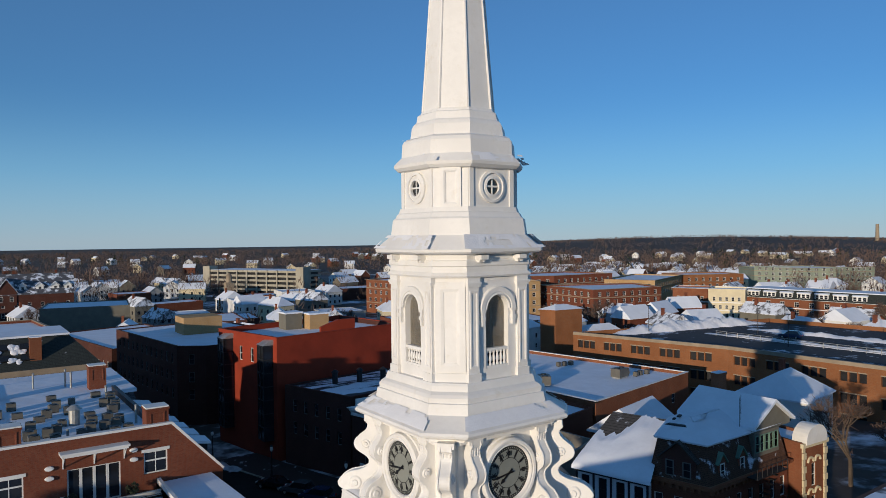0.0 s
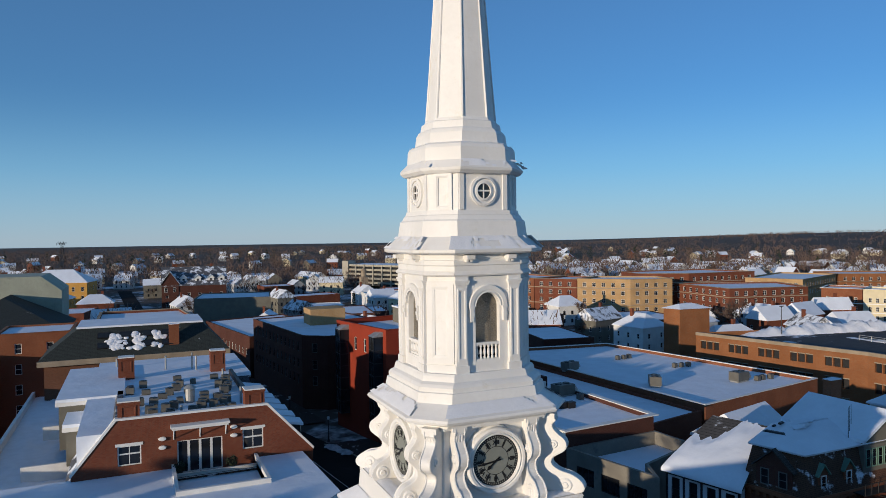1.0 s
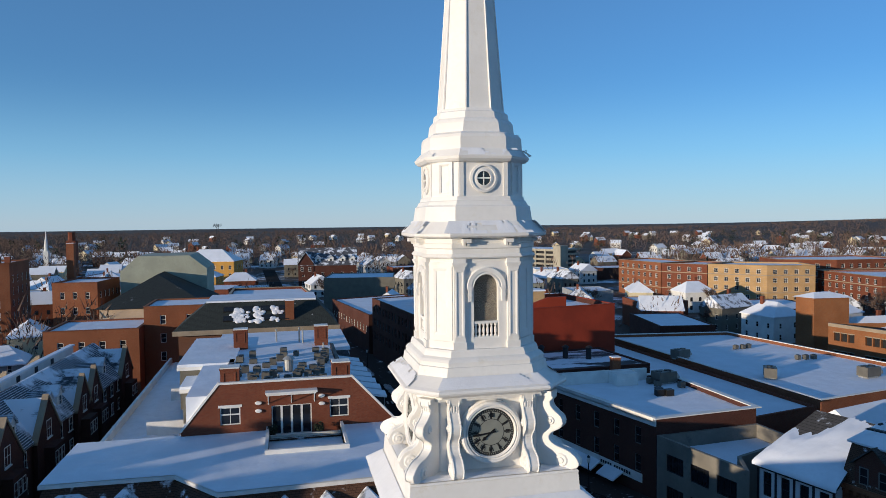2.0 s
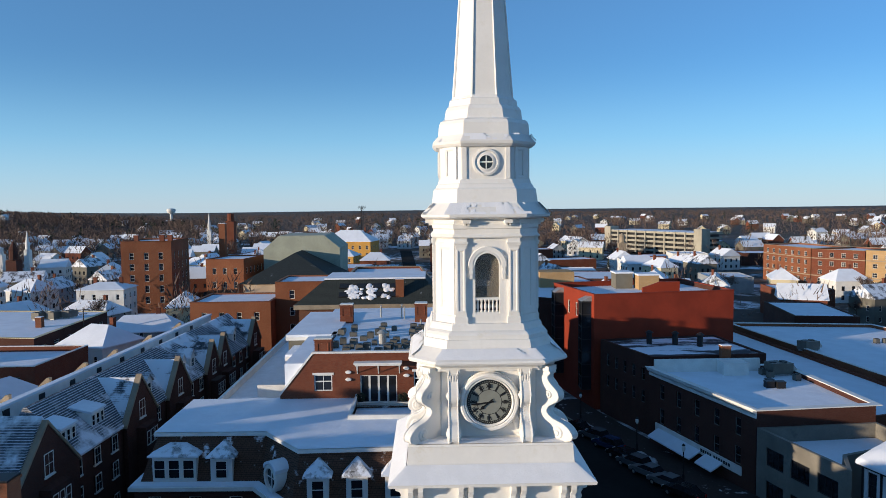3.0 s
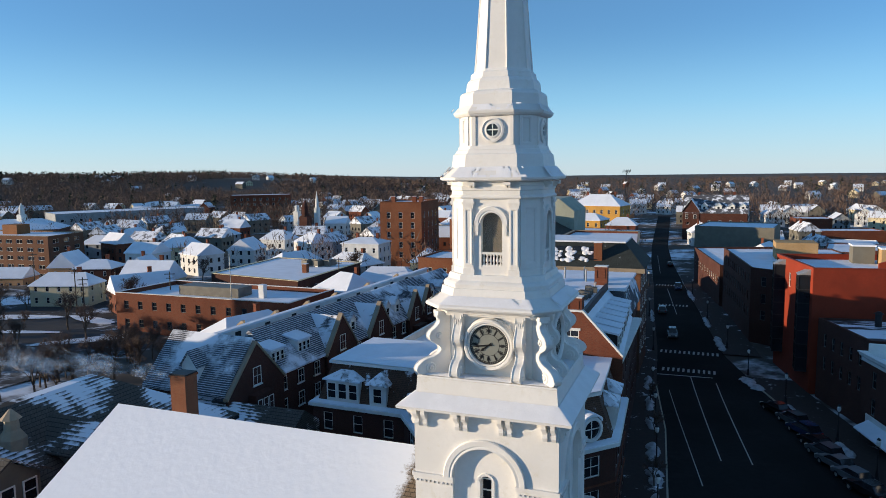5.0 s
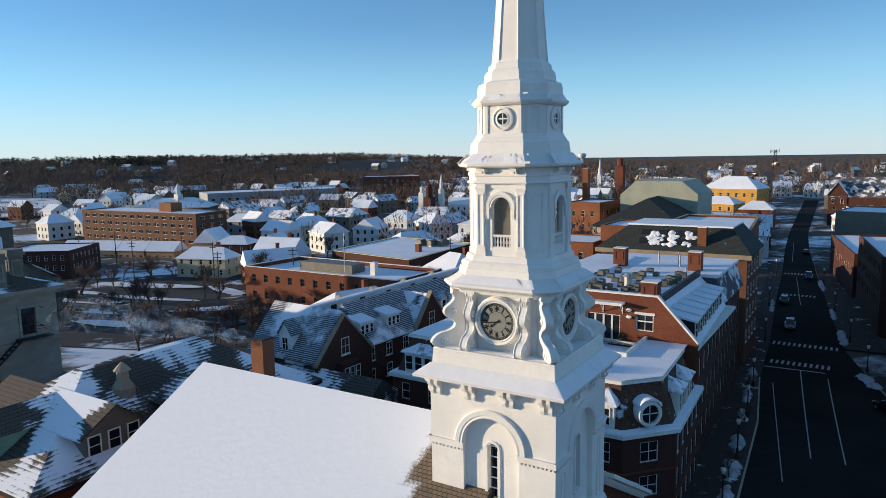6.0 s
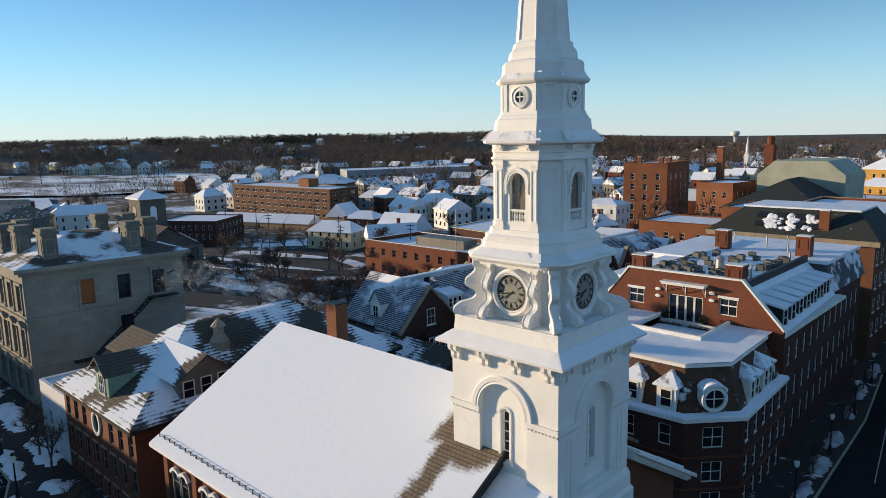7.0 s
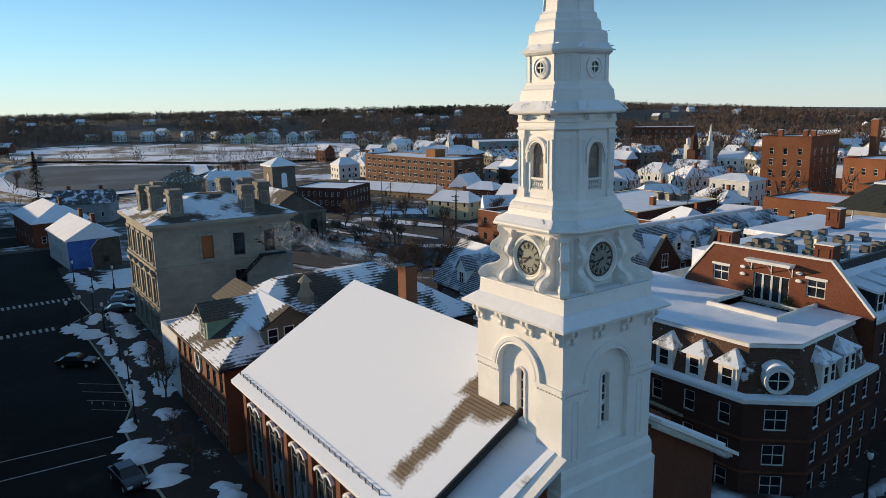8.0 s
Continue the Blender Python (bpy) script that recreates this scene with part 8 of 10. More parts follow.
for rz in (0, 90):
    bm = bmesh.new()
    m = pose(-128.5, 63.4, 0, 0, 0, rz)
    pts = [(0.75, 13.6)] + arc_pts(0.75, 16.6, 0, math.pi, 10) + [(-0.75, 13.6)]
    outline(bm, pts, -3.16, -3.0, lambda u, d, v: m @ Vector((u, d, v)))
    part("belfry_opening", bm, M_SNOW if rz else M_DARK, st)
bm = bmesh.new()
box(bm, -131, 51.2, 0, -108.4, 66.0, 9.6)
loft(bm, [[(x, y, z) for y, z in ((51.2, 9.5), (66.0, 9.5), (58.6, 13.9))] for x in (-131, -108.4)])
part("wall", bm, M_STONE_DARK, st)
bm = bmesh.new()
gable_roof(bm, -131.4, -107.9, 58.6, 8.0, 9.4, 14.3)
part("roof", bm, M_CHURCH_ROOF, st)
for y in (51.5, 56.3, 60.9, 65.7):
    bm = bmesh.new()
    box(bm, -108.4, y - 0.5, 0, -108.0, y + 0.5, 9.0)
    part("pilaster", bm, M_STONE_GREY, st)
bm = bmesh.new()
box(bm, -108.4, 50.9, 9.0, -107.9, 66.3, 9.6)
part("entablature", bm, M_STONE_GREY, st)
for y in (53.9, 58.6, 63.3):
    bm = bmesh.new()
    outline(bm, [(0.9, 3.0)] + arc_pts(0.9, 6.6, 0, math.pi, 10) + [(-0.9, 3.0)], -0.06, 0.04, lambda u, d, v: pose(-108.4, y, 0, 0, 0, 90) @ Vector((u, d, v)))
    part("arched_window", bm, M_GLASS, st)

block("brick_terrace", "dark two-storey brick terrace with a snowy flat roof", [(-174.6, 86.0), (-157.5, 96.5), (-168, 112), (-185, 101)], 1, 8.0, M_BRICK_DARK, rows=(2.4, 5.2), bay=2.2, win=(1.0, 1.5), faces=(0, 1), parapet=0.3)
house("hipped_house", "brown hipped house with a snow-dusted roof near the pond", -230, 65, 1, 40, 13, 12, 6.6, 10.5, M_TAUPE, M_SHINGLE, hip=5, cols=(3, 3))
house("white_roof_house", "low house with a broad white snowy roof", -228, 83, 1, 62, 15, 10, 6.4, 9.2, M_WHITEBOARD, M_SNOW, cols=(4, 2))
house("dark_roof_house", "grey house with a dark snow-patched roof and chimneys", -198, 27, 1, 62, 17, 9, 5.4, 8.8, M_GREY, M_SLATE, cols=(4, 2), chimneys=2)
house("dormered_house", "brick house with a snowy roof beside the car park", -102, 118, 0, 58, 13, 9, 5.4, 9.0, M_BRICK, M_SNOW, cols=(4, 2))
house("cream_house", "low cream house with a flat hipped roof beside the car park", -126, 118, 0, 18, 15, 8, 5.6, 8.2, M_CREAM, M_SNOW, hip=3, cols=(5, 2))
# ---- plain blocks behind the camera that shade the square ----
block("south_row", "plain brick row on the far side of the square", [(-330, -34), (-20, -34), (-20, -14), (-330, -14)], 2, 16.0, M_BRICK, rows=(4, 8, 12), bay=6, faces=(2,), parapet=0.4, sills=False)


# ---- landmarks farther off ----
house("yellow_hall", "yellow clapboard hall with a hipped snowy roof", -26, 349.5, 0, -12, 26, 16, 14.4, 19.6, M_YELLOW, M_SNOW, hip=8, rows=(6.4, 10.2), cols=(7, 4), chimneys=2, win=(1.2, 2.0))
house("yellow_hall", "yellow wing with a low snowy hip roof", -28, 326, 0, -12, 16, 12, 8.6, 11.5, M_YELLOW, M_SNOW, hip=5, rows=(2.0, 5.4), cols=(4, 3), chimneys=0, win=(1.1, 1.8))
school = house("brick_school", "dark brick school with steep snowy gables and dormers", 29, 331, 0, -4, 27, 18, 12.5, 20.0, M_BRICK_DARK, M_SLATE, rows=(3, 7), cols=(6, 4), chimneys=2, win=(1.2, 2.0))
for u in (-4.5, 1.5, 7.0, 11.5):
    dormer(school, pose(29, 331, 0, 0, 0, -4) @ pose(u, -7.2, 13.4), 2.6, 2.0, 4.0, "gable", M_TRIM, M_SNOW, (1.1, 1.4, 2, 1), 1, rise=1.5, over=0.4)
dormer(school, pose(29, 331, 0, 0, 0, -4) @ pose(-10.0, -9.3, 8.0), 7.0, 5.0, 9.0, "gable", M_BRICK_DARK, M_SNOW, (1.2, 2.0, 2, 1), 2, rise=5.6, over=0.5)
house("red_house", "small red house with a hipped snowy roof", -10, 306, 0, 0, 13, 10, 8.0, 11.0, M_BRICK, M_SNOW, hip=4.5, rows=(2.8,), cols=(3, 2))
block("brick_school_block", "long brick block with a flat snowy roof", [(-290, 395), (-256, 419), (-268, 438), (-304, 415)], 0, 17, M_BRICK, rows=(9.5, 13), bay=4, win=(1.5, 1.6), faces=(0,), parapet=0.3, sills=False)
block("low_school", "low wide school with a broad snowy roof", [(-334, 290), (-293, 371), (-320, 386), (-362, 306)], 0, 10.0, M_GREY, rows=(5,), bay=5, win=(2, 1.6), faces=(0,), parapet=0.2, sills=False)


def steeple_far(x, y, z0, z1, z2, w, mat, label):
    t = thing("church_steeple", x, y, z0, label, "steeple", "far steeples")
    bm = bmesh.new()
    box(bm, x - w / 2, y - w / 2, z0, x + w / 2, y + w / 2, z1)
    part("tower", bm, mat, t)
    bm = bmesh.new()
    loft(bm, [[(x + r * math.cos(6.2832 * i / 8 + 0.39), y + r * math.sin(6.2832 * i / 8 + 0.39), z) for i in range(8)] for r, z in ((w * 0.62, z1), (w * 0.6, z1 + 0.3), (w * 0.4, z1 + 0.4), (w * 0.38, z1 + w * 0.9), (w * 0.42, z1 + w), (0.08, z2))])
    part("spire", bm, mat, t)


steeple_far(-160, 296, 0, 14.5, 23, 2.3, M_WHITEBOARD, "white wooden steeple with a slender spire")
steeple_far(-168, 290, 0, 13.0, 16.5, 2.8, M_WHITEBOARD, "short white cupola over snowy roofs")
steeple_far(-152, 272, 0, 12, 19.7, 4.2, M_BRICK_DARK, "brick tower with a pointed dark roof")
steeple_far(-136, 471, 0, 16, 28.3, 2.8, M_WHITEBOARD, "white church spire among bare trees")
steeple_far(-121, 470, 0, 22, 27, 5.5, M_BRICK, "red brick church tower")
steeple_far(112, 340, 0, 12, 17, 3.6, M_SANDSTONE, "small stone church tower with a cap")
house("school_hall", "brick school hall under a wide snowy hipped roof", -284, 230, 0, 35, 36, 20, 7.5, 12.0, M_BRICK, M_SNOW, hip=10, rows=(2, 5.6), cols=(8, 4), chimneys=0, win=(1.4, 1.8))
steeple_far(-283, 229, 0, 14.0, 19.8, 3.2, M_WHITEBOARD, "white school cupola with a copper dome")
for x, y, z, r, lab in ((2305, 966, 62, 4.6, "very tall power station chimney on the horizon"),):
    t = thing("smokestack", x, y, 0, lab, "smokestack")
    bm = bmesh.new()
    tube(bm, (x, y, 0), (x, y, z), r * 1.3, r, 14)
    part("shaft", bm, M_BRICK_ORANGE if z < 40 else M_SANDSTONE, t)
t = thing("water_tower", -589, 1640, 0, "white water tower over the woods", "water tower")
bm = bmesh.new()
loft(bm, [[(-589 + r * math.cos(6.2832 * i / 16), 1640 + r * math.sin(6.2832 * i / 16), z) for i in range(16)] for r, z in ((3, 0), (3, 14), (8, 18), (10, 22), (9.8, 26), (6, 27.5), (0.5, 28))])
part("tank", bm, M_WHITEBOARD, t)
t = thing("radio_mast", -71, 890, 0, "lattice antenna mast on the horizon", "mast")
bm = bmesh.new()
for a in range(3):
    c, s = math.cos(a * 2.0944), math.sin(a * 2.0944)
    tube(bm, (-71 + 2.5 * c, 890 + 2.5 * s, 0), (-71 + 1.2 * c, 890 + 1.2 * s, 30), 0.3, 0.25, 5)
for k in range(14):
    z = 2 + 2 * k
    tube(bm, (-73, 890, z), (-69, 890, z + 2), 0.15, n=4)
for k in range(8):
    box(bm, -76 + 1.3 * k, 889, 27 + (k % 2), -75.4 + 1.3 * k, 889.5, 30 + (k % 2))
part("lattice", bm, M_DARK, t)


# ---- pond, field and car park ----
def flat_patch(name, mat, pts, lift, label, category):
    bm = bmesh.new()
    cx, cy = sum(p[0] for p in pts) / len(pts), sum(p[1] for p in pts) / len(pts)
    rings = []
    for k in (1.0, 0.75, 0.5, 0.25):
        rings.append([(cx + (x - cx) * k, cy + (y - cy) * k) for x, y in pts])
    vr = [[bm.verts.new((x, y, land(x, y) + lift)) for x, y in r] for r in rings]
    n = len(pts)
    for a, b in zip(vr, vr[1:]):
        for i in range(n):
            bm.faces.new((a[i], a[(i + 1) % n], b[(i + 1) % n], b[i]))
    mid = bm.verts.new((cx, cy, land(cx, cy) + lift))
    for i in range(n):
        bm.faces.new((vr[-1][i], vr[-1][(i + 1) % n], mid))
    return tagged(part(name, bm, mat), label, category, kind="structure")


def blob(cx, cy, rx, ry, rot, n=36, seed=1):
    g = random.Random(seed)
    ph = [g.uniform(0, 6.28) for _ in range(4)]
    out = []
    for i in range(n):
        a = 6.28319 * i / n
        k = 1 + 0.1 * math.sin(2 * a + ph[0]) + 0.07 * math.sin(3 * a + ph[1]) + 0.04 * math.sin(5 * a + ph[2])
        x, y = rx * k * math.cos(a), ry * k * math.sin(a)
        out.append((cx + x * math.cos(rot) - y * math.sin(rot), cy + x * math.sin(rot) + y * math.cos(rot)))
    return out


def pond_ice():
    def build(nt, co):
        return mixed(nt, ramp(nt, tex_noise(nt, co, 0.02, 5), 0.45, 0.65), (0.03, 0.03, 0.03), (0.09, 0.1, 0.11))
    return material("pond_ice", build, rough=0.6, bump=0.2, bump_scale=0.4, spec=0.15)


M_ICE = pond_ice()
M_FIELD = streaked("trodden_field_snow", (0.12, 0.11, 0.10), (0.03, 0.05, 1.0), 0.42, 0.56)
POND = [(-474, 40), (-452, 74), (-404, 116), (-356, 104), (-318, 84), (-282, 62), (-276, 44), (-290, 26), (-330, 18), (-390, 16), (-436, 20)]
flat_patch("shore", M_SNOW, [(-372 + 1.13 * (x + 372), 60 + 1.2 * (y - 60)) for x, y in POND], 0.7, "white snowy shore round the pond", "shore")
flat_patch("water", M_ICE, POND, 1.0, "dark half-frozen pond with snow along its shore", "pond")
strip("causeway", M_CONCRETE, [(-400, 2), (-470, 20), (-545, 40), (-620, 48)], [(-400, 8), (-470, 26), (-545, 46), (-620, 54)], 2.0, "low concrete causeway beside the pond", "road", steps=16)
RIVER = blob(170, 560, 190, 60, -0.5, seed=6)
flat_patch("water", M_ICE, RIVER, 0.6, "dark half-frozen tidal creek edged with snow", "water")
FIELD = [(-545, 30), (-500, 76), (-402, 143), (-378, 222), (-492, 284), (-590, 330), (-664, 236), (-760, 172), (-800, 100), (-740, 40)]
flat_patch("playing_field", M_FIELD, FIELD, 1.2, "wide snow-covered playing field behind the pond", "field")
LOT = [(-152, 66), (-92, 46), (-70, 56), (-72, 88), (-98, 118), (-124, 128), (-150, 100)]
flat_patch("car_park", M_ASPHALT_SNOW, LOT, 0.2, "asphalt car park edged with snow banks", "car park")
for k, (cx, cy, rx, ry, rot) in enumerate(((-92, 66, 9, 2.4, 0.25), (-106, 72, 9, 2.2, 0.25), (-120, 78, 9, 2.4, 0.25), (-134, 84, 9, 2.2, 0.25), (-128, 99, 15, 3.2, 0.3), (-103, 104, 9, 2.0, -0.2), (-88, 88, 10, 2.4, 0.9), (-112, 88, 13, 1.8, 0.3), (-136, 66, 8, 3, 0.1))):
    flat_patch("snow_bank", M_CRUST, blob(cx, cy, rx, ry, rot, 16, k), 0.42, "ploughed strip of snow in the car park", "snow bank")


# ---- bare trees ----
def limb(bm, p, d, length, r, depth, g, twigs, spread=0.55):
    """A tapering limb that forks; its last forks are kept as starts of twigs."""
    q = p + d * length
    tube(bm, p, q, r, r * 0.68, 5 if depth > 1 else 4)
    if depth == 0:
        twigs.append((q, d))
        return
    for k in range(2 if depth < 3 else 3):
        ax = d.orthogonal().normalized()
        ax.rotate(Matrix.Rotation(g.uniform(0, 6.28), 3, d))
        nd = (d + ax * g.uniform(0.3, spread + 0.25) + Vector((0, 0, 0.12))).normalized()
        limb(bm, q - d * length * g.uniform(0, 0.15), nd, length * g.uniform(0.62, 0.82), r * 0.62, depth - 1, g, twigs, spread)
    twigs.append((q, d))


def bare_tree(x, y, z, h, seed, label, group="bare trees"):
    g = random.Random(seed)
    t = thing("tree", x, y, z, label, "tree", group)
    bm = bmesh.new()
    twigs = []
    limb(bm, Vector((x, y, z - 0.3)), Vector((g.uniform(-0.05, 0.05), g.uniform(-0.05, 0.05), 1)).normalized(), h * 0.27, h * 0.022, 4, g, twigs)
    part("trunk", bm, M_BARK, t)
    verts, faces = [], []
    for p, d in twigs:
        for _ in range(11):
            u = (d * 0.7 + Vector((g.gauss(0, 0.5), g.gauss(0, 0.5), g.gauss(0.25, 0.35)))).normalized()
            ln = h * g.uniform(0.06, 0.15)
            w = u.orthogonal().normalized() * h * 0.0024
            i = len(verts)
            verts += [p - w, p + w, p + u * ln]
            faces.append((i, i + 1, i + 2))
            w2 = u.cross(w).normalized() * h * 0.0024
            m = p + u * ln * g.uniform(0.3, 0.6)
            v = (u + Vector((g.gauss(0, 0.6), g.gauss(0, 0.6), g.gauss(0.1, 0.4)))).normalized()
            i = len(verts)
            verts += [m - w2, m + w2, m + v * ln * 0.6]
            faces.append((i, i + 1, i + 2))
    me = bpy.data.meshes.new("twigs")
    me.from_pydata(verts, [], faces)
    part("crown", me, M_TWIG, t)
    return t


def fir_tree(x, y, z, h, seed, label):
    g = random.Random(seed)
    t = thing("fir_tree", x, y, z, label, "tree", "evergreens")
    bm = bmesh.new()
    tube(bm, (x, y, z - 0.3), (x, y, z + h * 0.95), h * 0.018, 0.02, 6)
    part("trunk", bm, M_BARK, t)
    verts, faces = [], []
    for k in range(1500):
        f = g.random() ** 0.8
        zz = z + h * (0.06 + 0.94 * f)
        r = h * 0.24 * (1 - f) * (0.75 + 0.25 * math.sin(f * 60)) + 0.05
        a = g.uniform(0, 6.283)
        rr = r * math.sqrt(g.uniform(0.15, 1.1))
        p = Vector((x + rr * math.cos(a), y + rr * math.sin(a), zz - rr * 0.35))
        u = Vector((math.cos(a), math.sin(a), g.uniform(-0.5, 0.1))).normalized() * h * 0.035
        w = Vector((-math.sin(a), math.cos(a), g.uniform(-0.3, 0.3))) * h * 0.012
        i = len(verts)
        verts += [p - u * 0.5 - w, p - u * 0.5 + w, p + u]
        faces.append((i, i + 1, i + 2))
    me = bpy.data.meshes.new("needles")
    me.from_pydata(verts, [], faces)
    part("crown", me, M_PINE, t)
    return t


TREES = [bare_tree(-100, 95, land(-100, 95), 11, 1, "bare brown street tree with fine twigs"), bare_tree(88, 40, land(88, 40), 13, 2, "bare broad tree with fine upright twigs"),
         bare_tree(-90, 140, land(-90, 140), 9, 3, "small bare tree in the snow")]
FIR = fir_tree(-252.8, 19.1, land(-252.8, 19.1), 20, 5, "tall dark fir tree near the pond")

# what stands already, so that nothing is set on it
TAKEN = []
for ob in bpy.data.objects:
    if ob.type == "MESH" and ob.name.split(".")[0] not in ("ground", "water", "playing_field") and ob.parent is not None:
        if max(ob.dimensions.x, ob.dimensions.y) > 3 or ob.name.startswith("wall"):
            cs = [Vector(c) for c in ob.bound_box]
            TAKEN.append((min(c.x for c in cs) - 3, min(c.y for c in cs) - 3, max(c.x for c in cs) + 3, max(c.y for c in cs) + 3))
TAKEN += [(-205, 35, -70, 145), (-182, 0, -84, 45), (-200, -40, 60, 13), (-60, 10, -8, 48), (-290, -30, -220, 40)]


def in_blob(x, y, pts):
    inside = False
    for (x0, y0), (x1, y1) in zip(pts, pts[1:] + pts[:1]):
        if (y0 > y) != (y1 > y) and x < (x1 - x0) * (y - y0) / (y1 - y0) + x0:
            inside = not inside
    return inside


def free(x, y, pad=0.0, street=True):
    if any(a - pad < x < c + pad and b - pad < y < d + pad for a, b, c, d in TAKEN):
        return False
    if street and 0 < y < 480:
        left = 24.5 - y / 16
        right = 46 - 0.1 * y if y < 75 else max(4, 38.5 - 0.28 * (y - 75)) if y < 117 else 29 - 0.1 * (y - 117)
        if left - 4 - pad < x < right + 4 + pad:
            return False
    return not any(in_blob(x, y, b) for b in (POND, RIVER, FIELD))


def heading(x, y):
    return math.degrees(math.atan2(x - 20, y + 5))


# ---- low shops and sheds of the north side ----
g = random.Random(77)
made = 0
for k in range(400):
    r, hd = g.uniform(150, 390), radians(g.uniform(-22, 42))
    x, y = 20 + r * math.sin(hd), -5 + r * math.cos(hd)
    w, d = g.uniform(7, 14), g.uniform(6, 10)
    if made >= 22 or not free(x, y, 12):
        continue
    m = pose(x, y, 0, 0, 0, g.choice((-8, 5, 12, 80)))
    pl = [tuple((m @ Vector((a * w, b * d, 0))).xy) for a, b in ((-1, -1), (1, -1), (1, 1), (-1, 1))]
    mat, word = g.choice(((M_BRICK, "brick"), (M_TAUPE, "taupe"), (M_GREY, "grey"), (M_WHITEBOARD, "white"), (M_BRICK_DARK, "dark brick")))
    block("low_shop", "low " + word + " flat-roofed building under even snow", pl, land(x, y), land(x, y) + g.uniform(4.5, 8.5), mat, parapet=0.25, group="low buildings")
    TAKEN.append((x - 1.3 * w, y - 1.3 * w, x + 1.3 * w, y + 1.3 * w))
    made += 1

# ---- the town's houses ----
WALLS = (M_WHITEBOARD, M_WHITEBOARD, M_GREY, M_CREAM, M_BRICK, M_GREY, M_TAUPE, M_WHITEBOARD)
WORDS = ("white clapboard", "white clapboard", "blue-grey clapboard", "cream clapboard", "red brick", "grey clapboard", "taupe shingled", "white painted")
g = random.Random(21)
PROTOS = []
for i in range(8):
    PROTOS.append(dict(wall=WALLS[i], word=WORDS[i], w=g.uniform(9.5, 16), d=g.uniform(7.5, 10.5), eave=g.uniform(5.6, 7.6), rise=g.uniform(2.6, 3.6), hip=(0, 3.6, 0, 3.4, 0, 3.6, 0, 0)[i], roof=(M_SNOW, M_SNOW, M_SLATE_SNOW, M_SNOW)[i % 4]))
MODELS = [None] * 8
FAR = []
FARM = [None] * 8
spots = []
step = 22
for ix in range(-26, 24):
    for iy in range(-1, 30):
        x, y = ix * step + g.uniform(-6, 6) + 20, iy * step + g.uniform(-6, 6) + 40
        r = math.hypot(x - 20, y + 5)
        hd = heading(x, y)
        if not (-90 < hd < 72) or r < 100 or r > 640:
            continue
        keep = 0.92 if r < 260 else 0.62 if r < 400 else 0.6
        if hd < -60 and r > 250:
            keep = 0.12
        if g.random() > keep or not free(x, y, 4):
            continue
        spots.append((x, y, r))
for x, y, r in sorted(spots, key=lambda s: s[2]):
    i = g.randrange(8)
    p = PROTOS[i]
    rz = g.choice((0, 90, 12, 102, -20, 70)) + g.uniform(-4, 4)
    near = r < 225
    if r > 400:
        FAR.append((x, y, land(x, y), rz, i, 1.0))
        continue
    store = MODELS if near else FARM
    z = land(x, y)
    if store[i] is None:
        lab = p["word"] + " house with a snow-covered pitched roof"
        if near:
            store[i] = house("house", lab, x, y, z, rz, p["w"], p["d"], p["eave"], p["eave"] + p["rise"], p["wall"], p["roof"], hip=p["hip"], cols=(3, 2), group="town houses", win=(0.85, 1.45))
        else:
            ob = house("house", lab, x, y, z, rz, p["w"], p["d"], p["eave"], p["eave"] + p["rise"], p["wall"], p["roof"], hip=p["hip"], cols=(0, 0), group="far houses", chimneys=1)
            bm = bmesh.new()
            m = pose(x, y, z, 0, 0, rz)
            for k in range(4):
                wl, dp = (p["w"], p["d"]) if k % 2 == 0 else (p["d"], p["w"])
                mm = m @ Matrix.Rotation(k * math.pi / 2, 4, "Z")
                for s in (1.0, 3.9):
                    for j in range(3):
                        u = wl * (j - 1) * 0.3
                        box(bm, u - 0.45, -dp / 2 - 0.04, s, u + 0.45, -dp / 2 + 0.02, s + 1.4, mm)
            tagged(part("windows", bm, M_GLASS, ob), kind="stuff")
            store[i] = ob
    else:
        copy_thing(store[i], pose(x, y, z, 0, 0, rz))

# ---- trees in the town ----
for k in range(120):
    for _ in range(30):
        r, hd = 100 + 330 * g.random(), radians(g.uniform(-88, 70))
        x, y = 20 + r * math.sin(hd), -5 + r * math.cos(hd)
        if free(x, y, 1.5):
            break
    s = g.uniform(0.65, 1.15)
    copy_thing(g.choice(TREES), pose(x, y, land(x, y) - 0.2, 0, 0, g.uniform(0, 360)) @ Matrix.Diagonal((s, s, s, 1)))
for k in range(52):
    for _ in range(30):
        x, y = g.uniform(-175, -58), g.uniform(42, 142)
        if not any(a < x < c and b < y < d for a, b, c, d in TAKEN[:-4]) and free(x, y, 0.5) or (in_blob(x, y, LOT) and g.random() < 0.25):
            break
    s = g.uniform(0.45, 0.95)
    copy_thing(g.choice(TREES), pose(x, y, land(x, y) - 0.2, 0, 0, g.uniform(0, 360)) @ Matrix.Diagonal((s, s, s, 1)))
for k in range(14):
    for _ in range(30):
        r, hd = 200 + 380 * g.random(), radians(g.uniform(-80, 60))
        x, y = 20 + r * math.sin(hd), -5 + r * math.cos(hd)
        if free(x, y, 1.5):
            break
    s = g.uniform(0.4, 0.75)
    copy_thing(FIR, pose(x, y, land(x, y) - 0.2, 0, 0, g.uniform(0, 360)) @ Matrix.Diagonal((s, s, s, 1)))


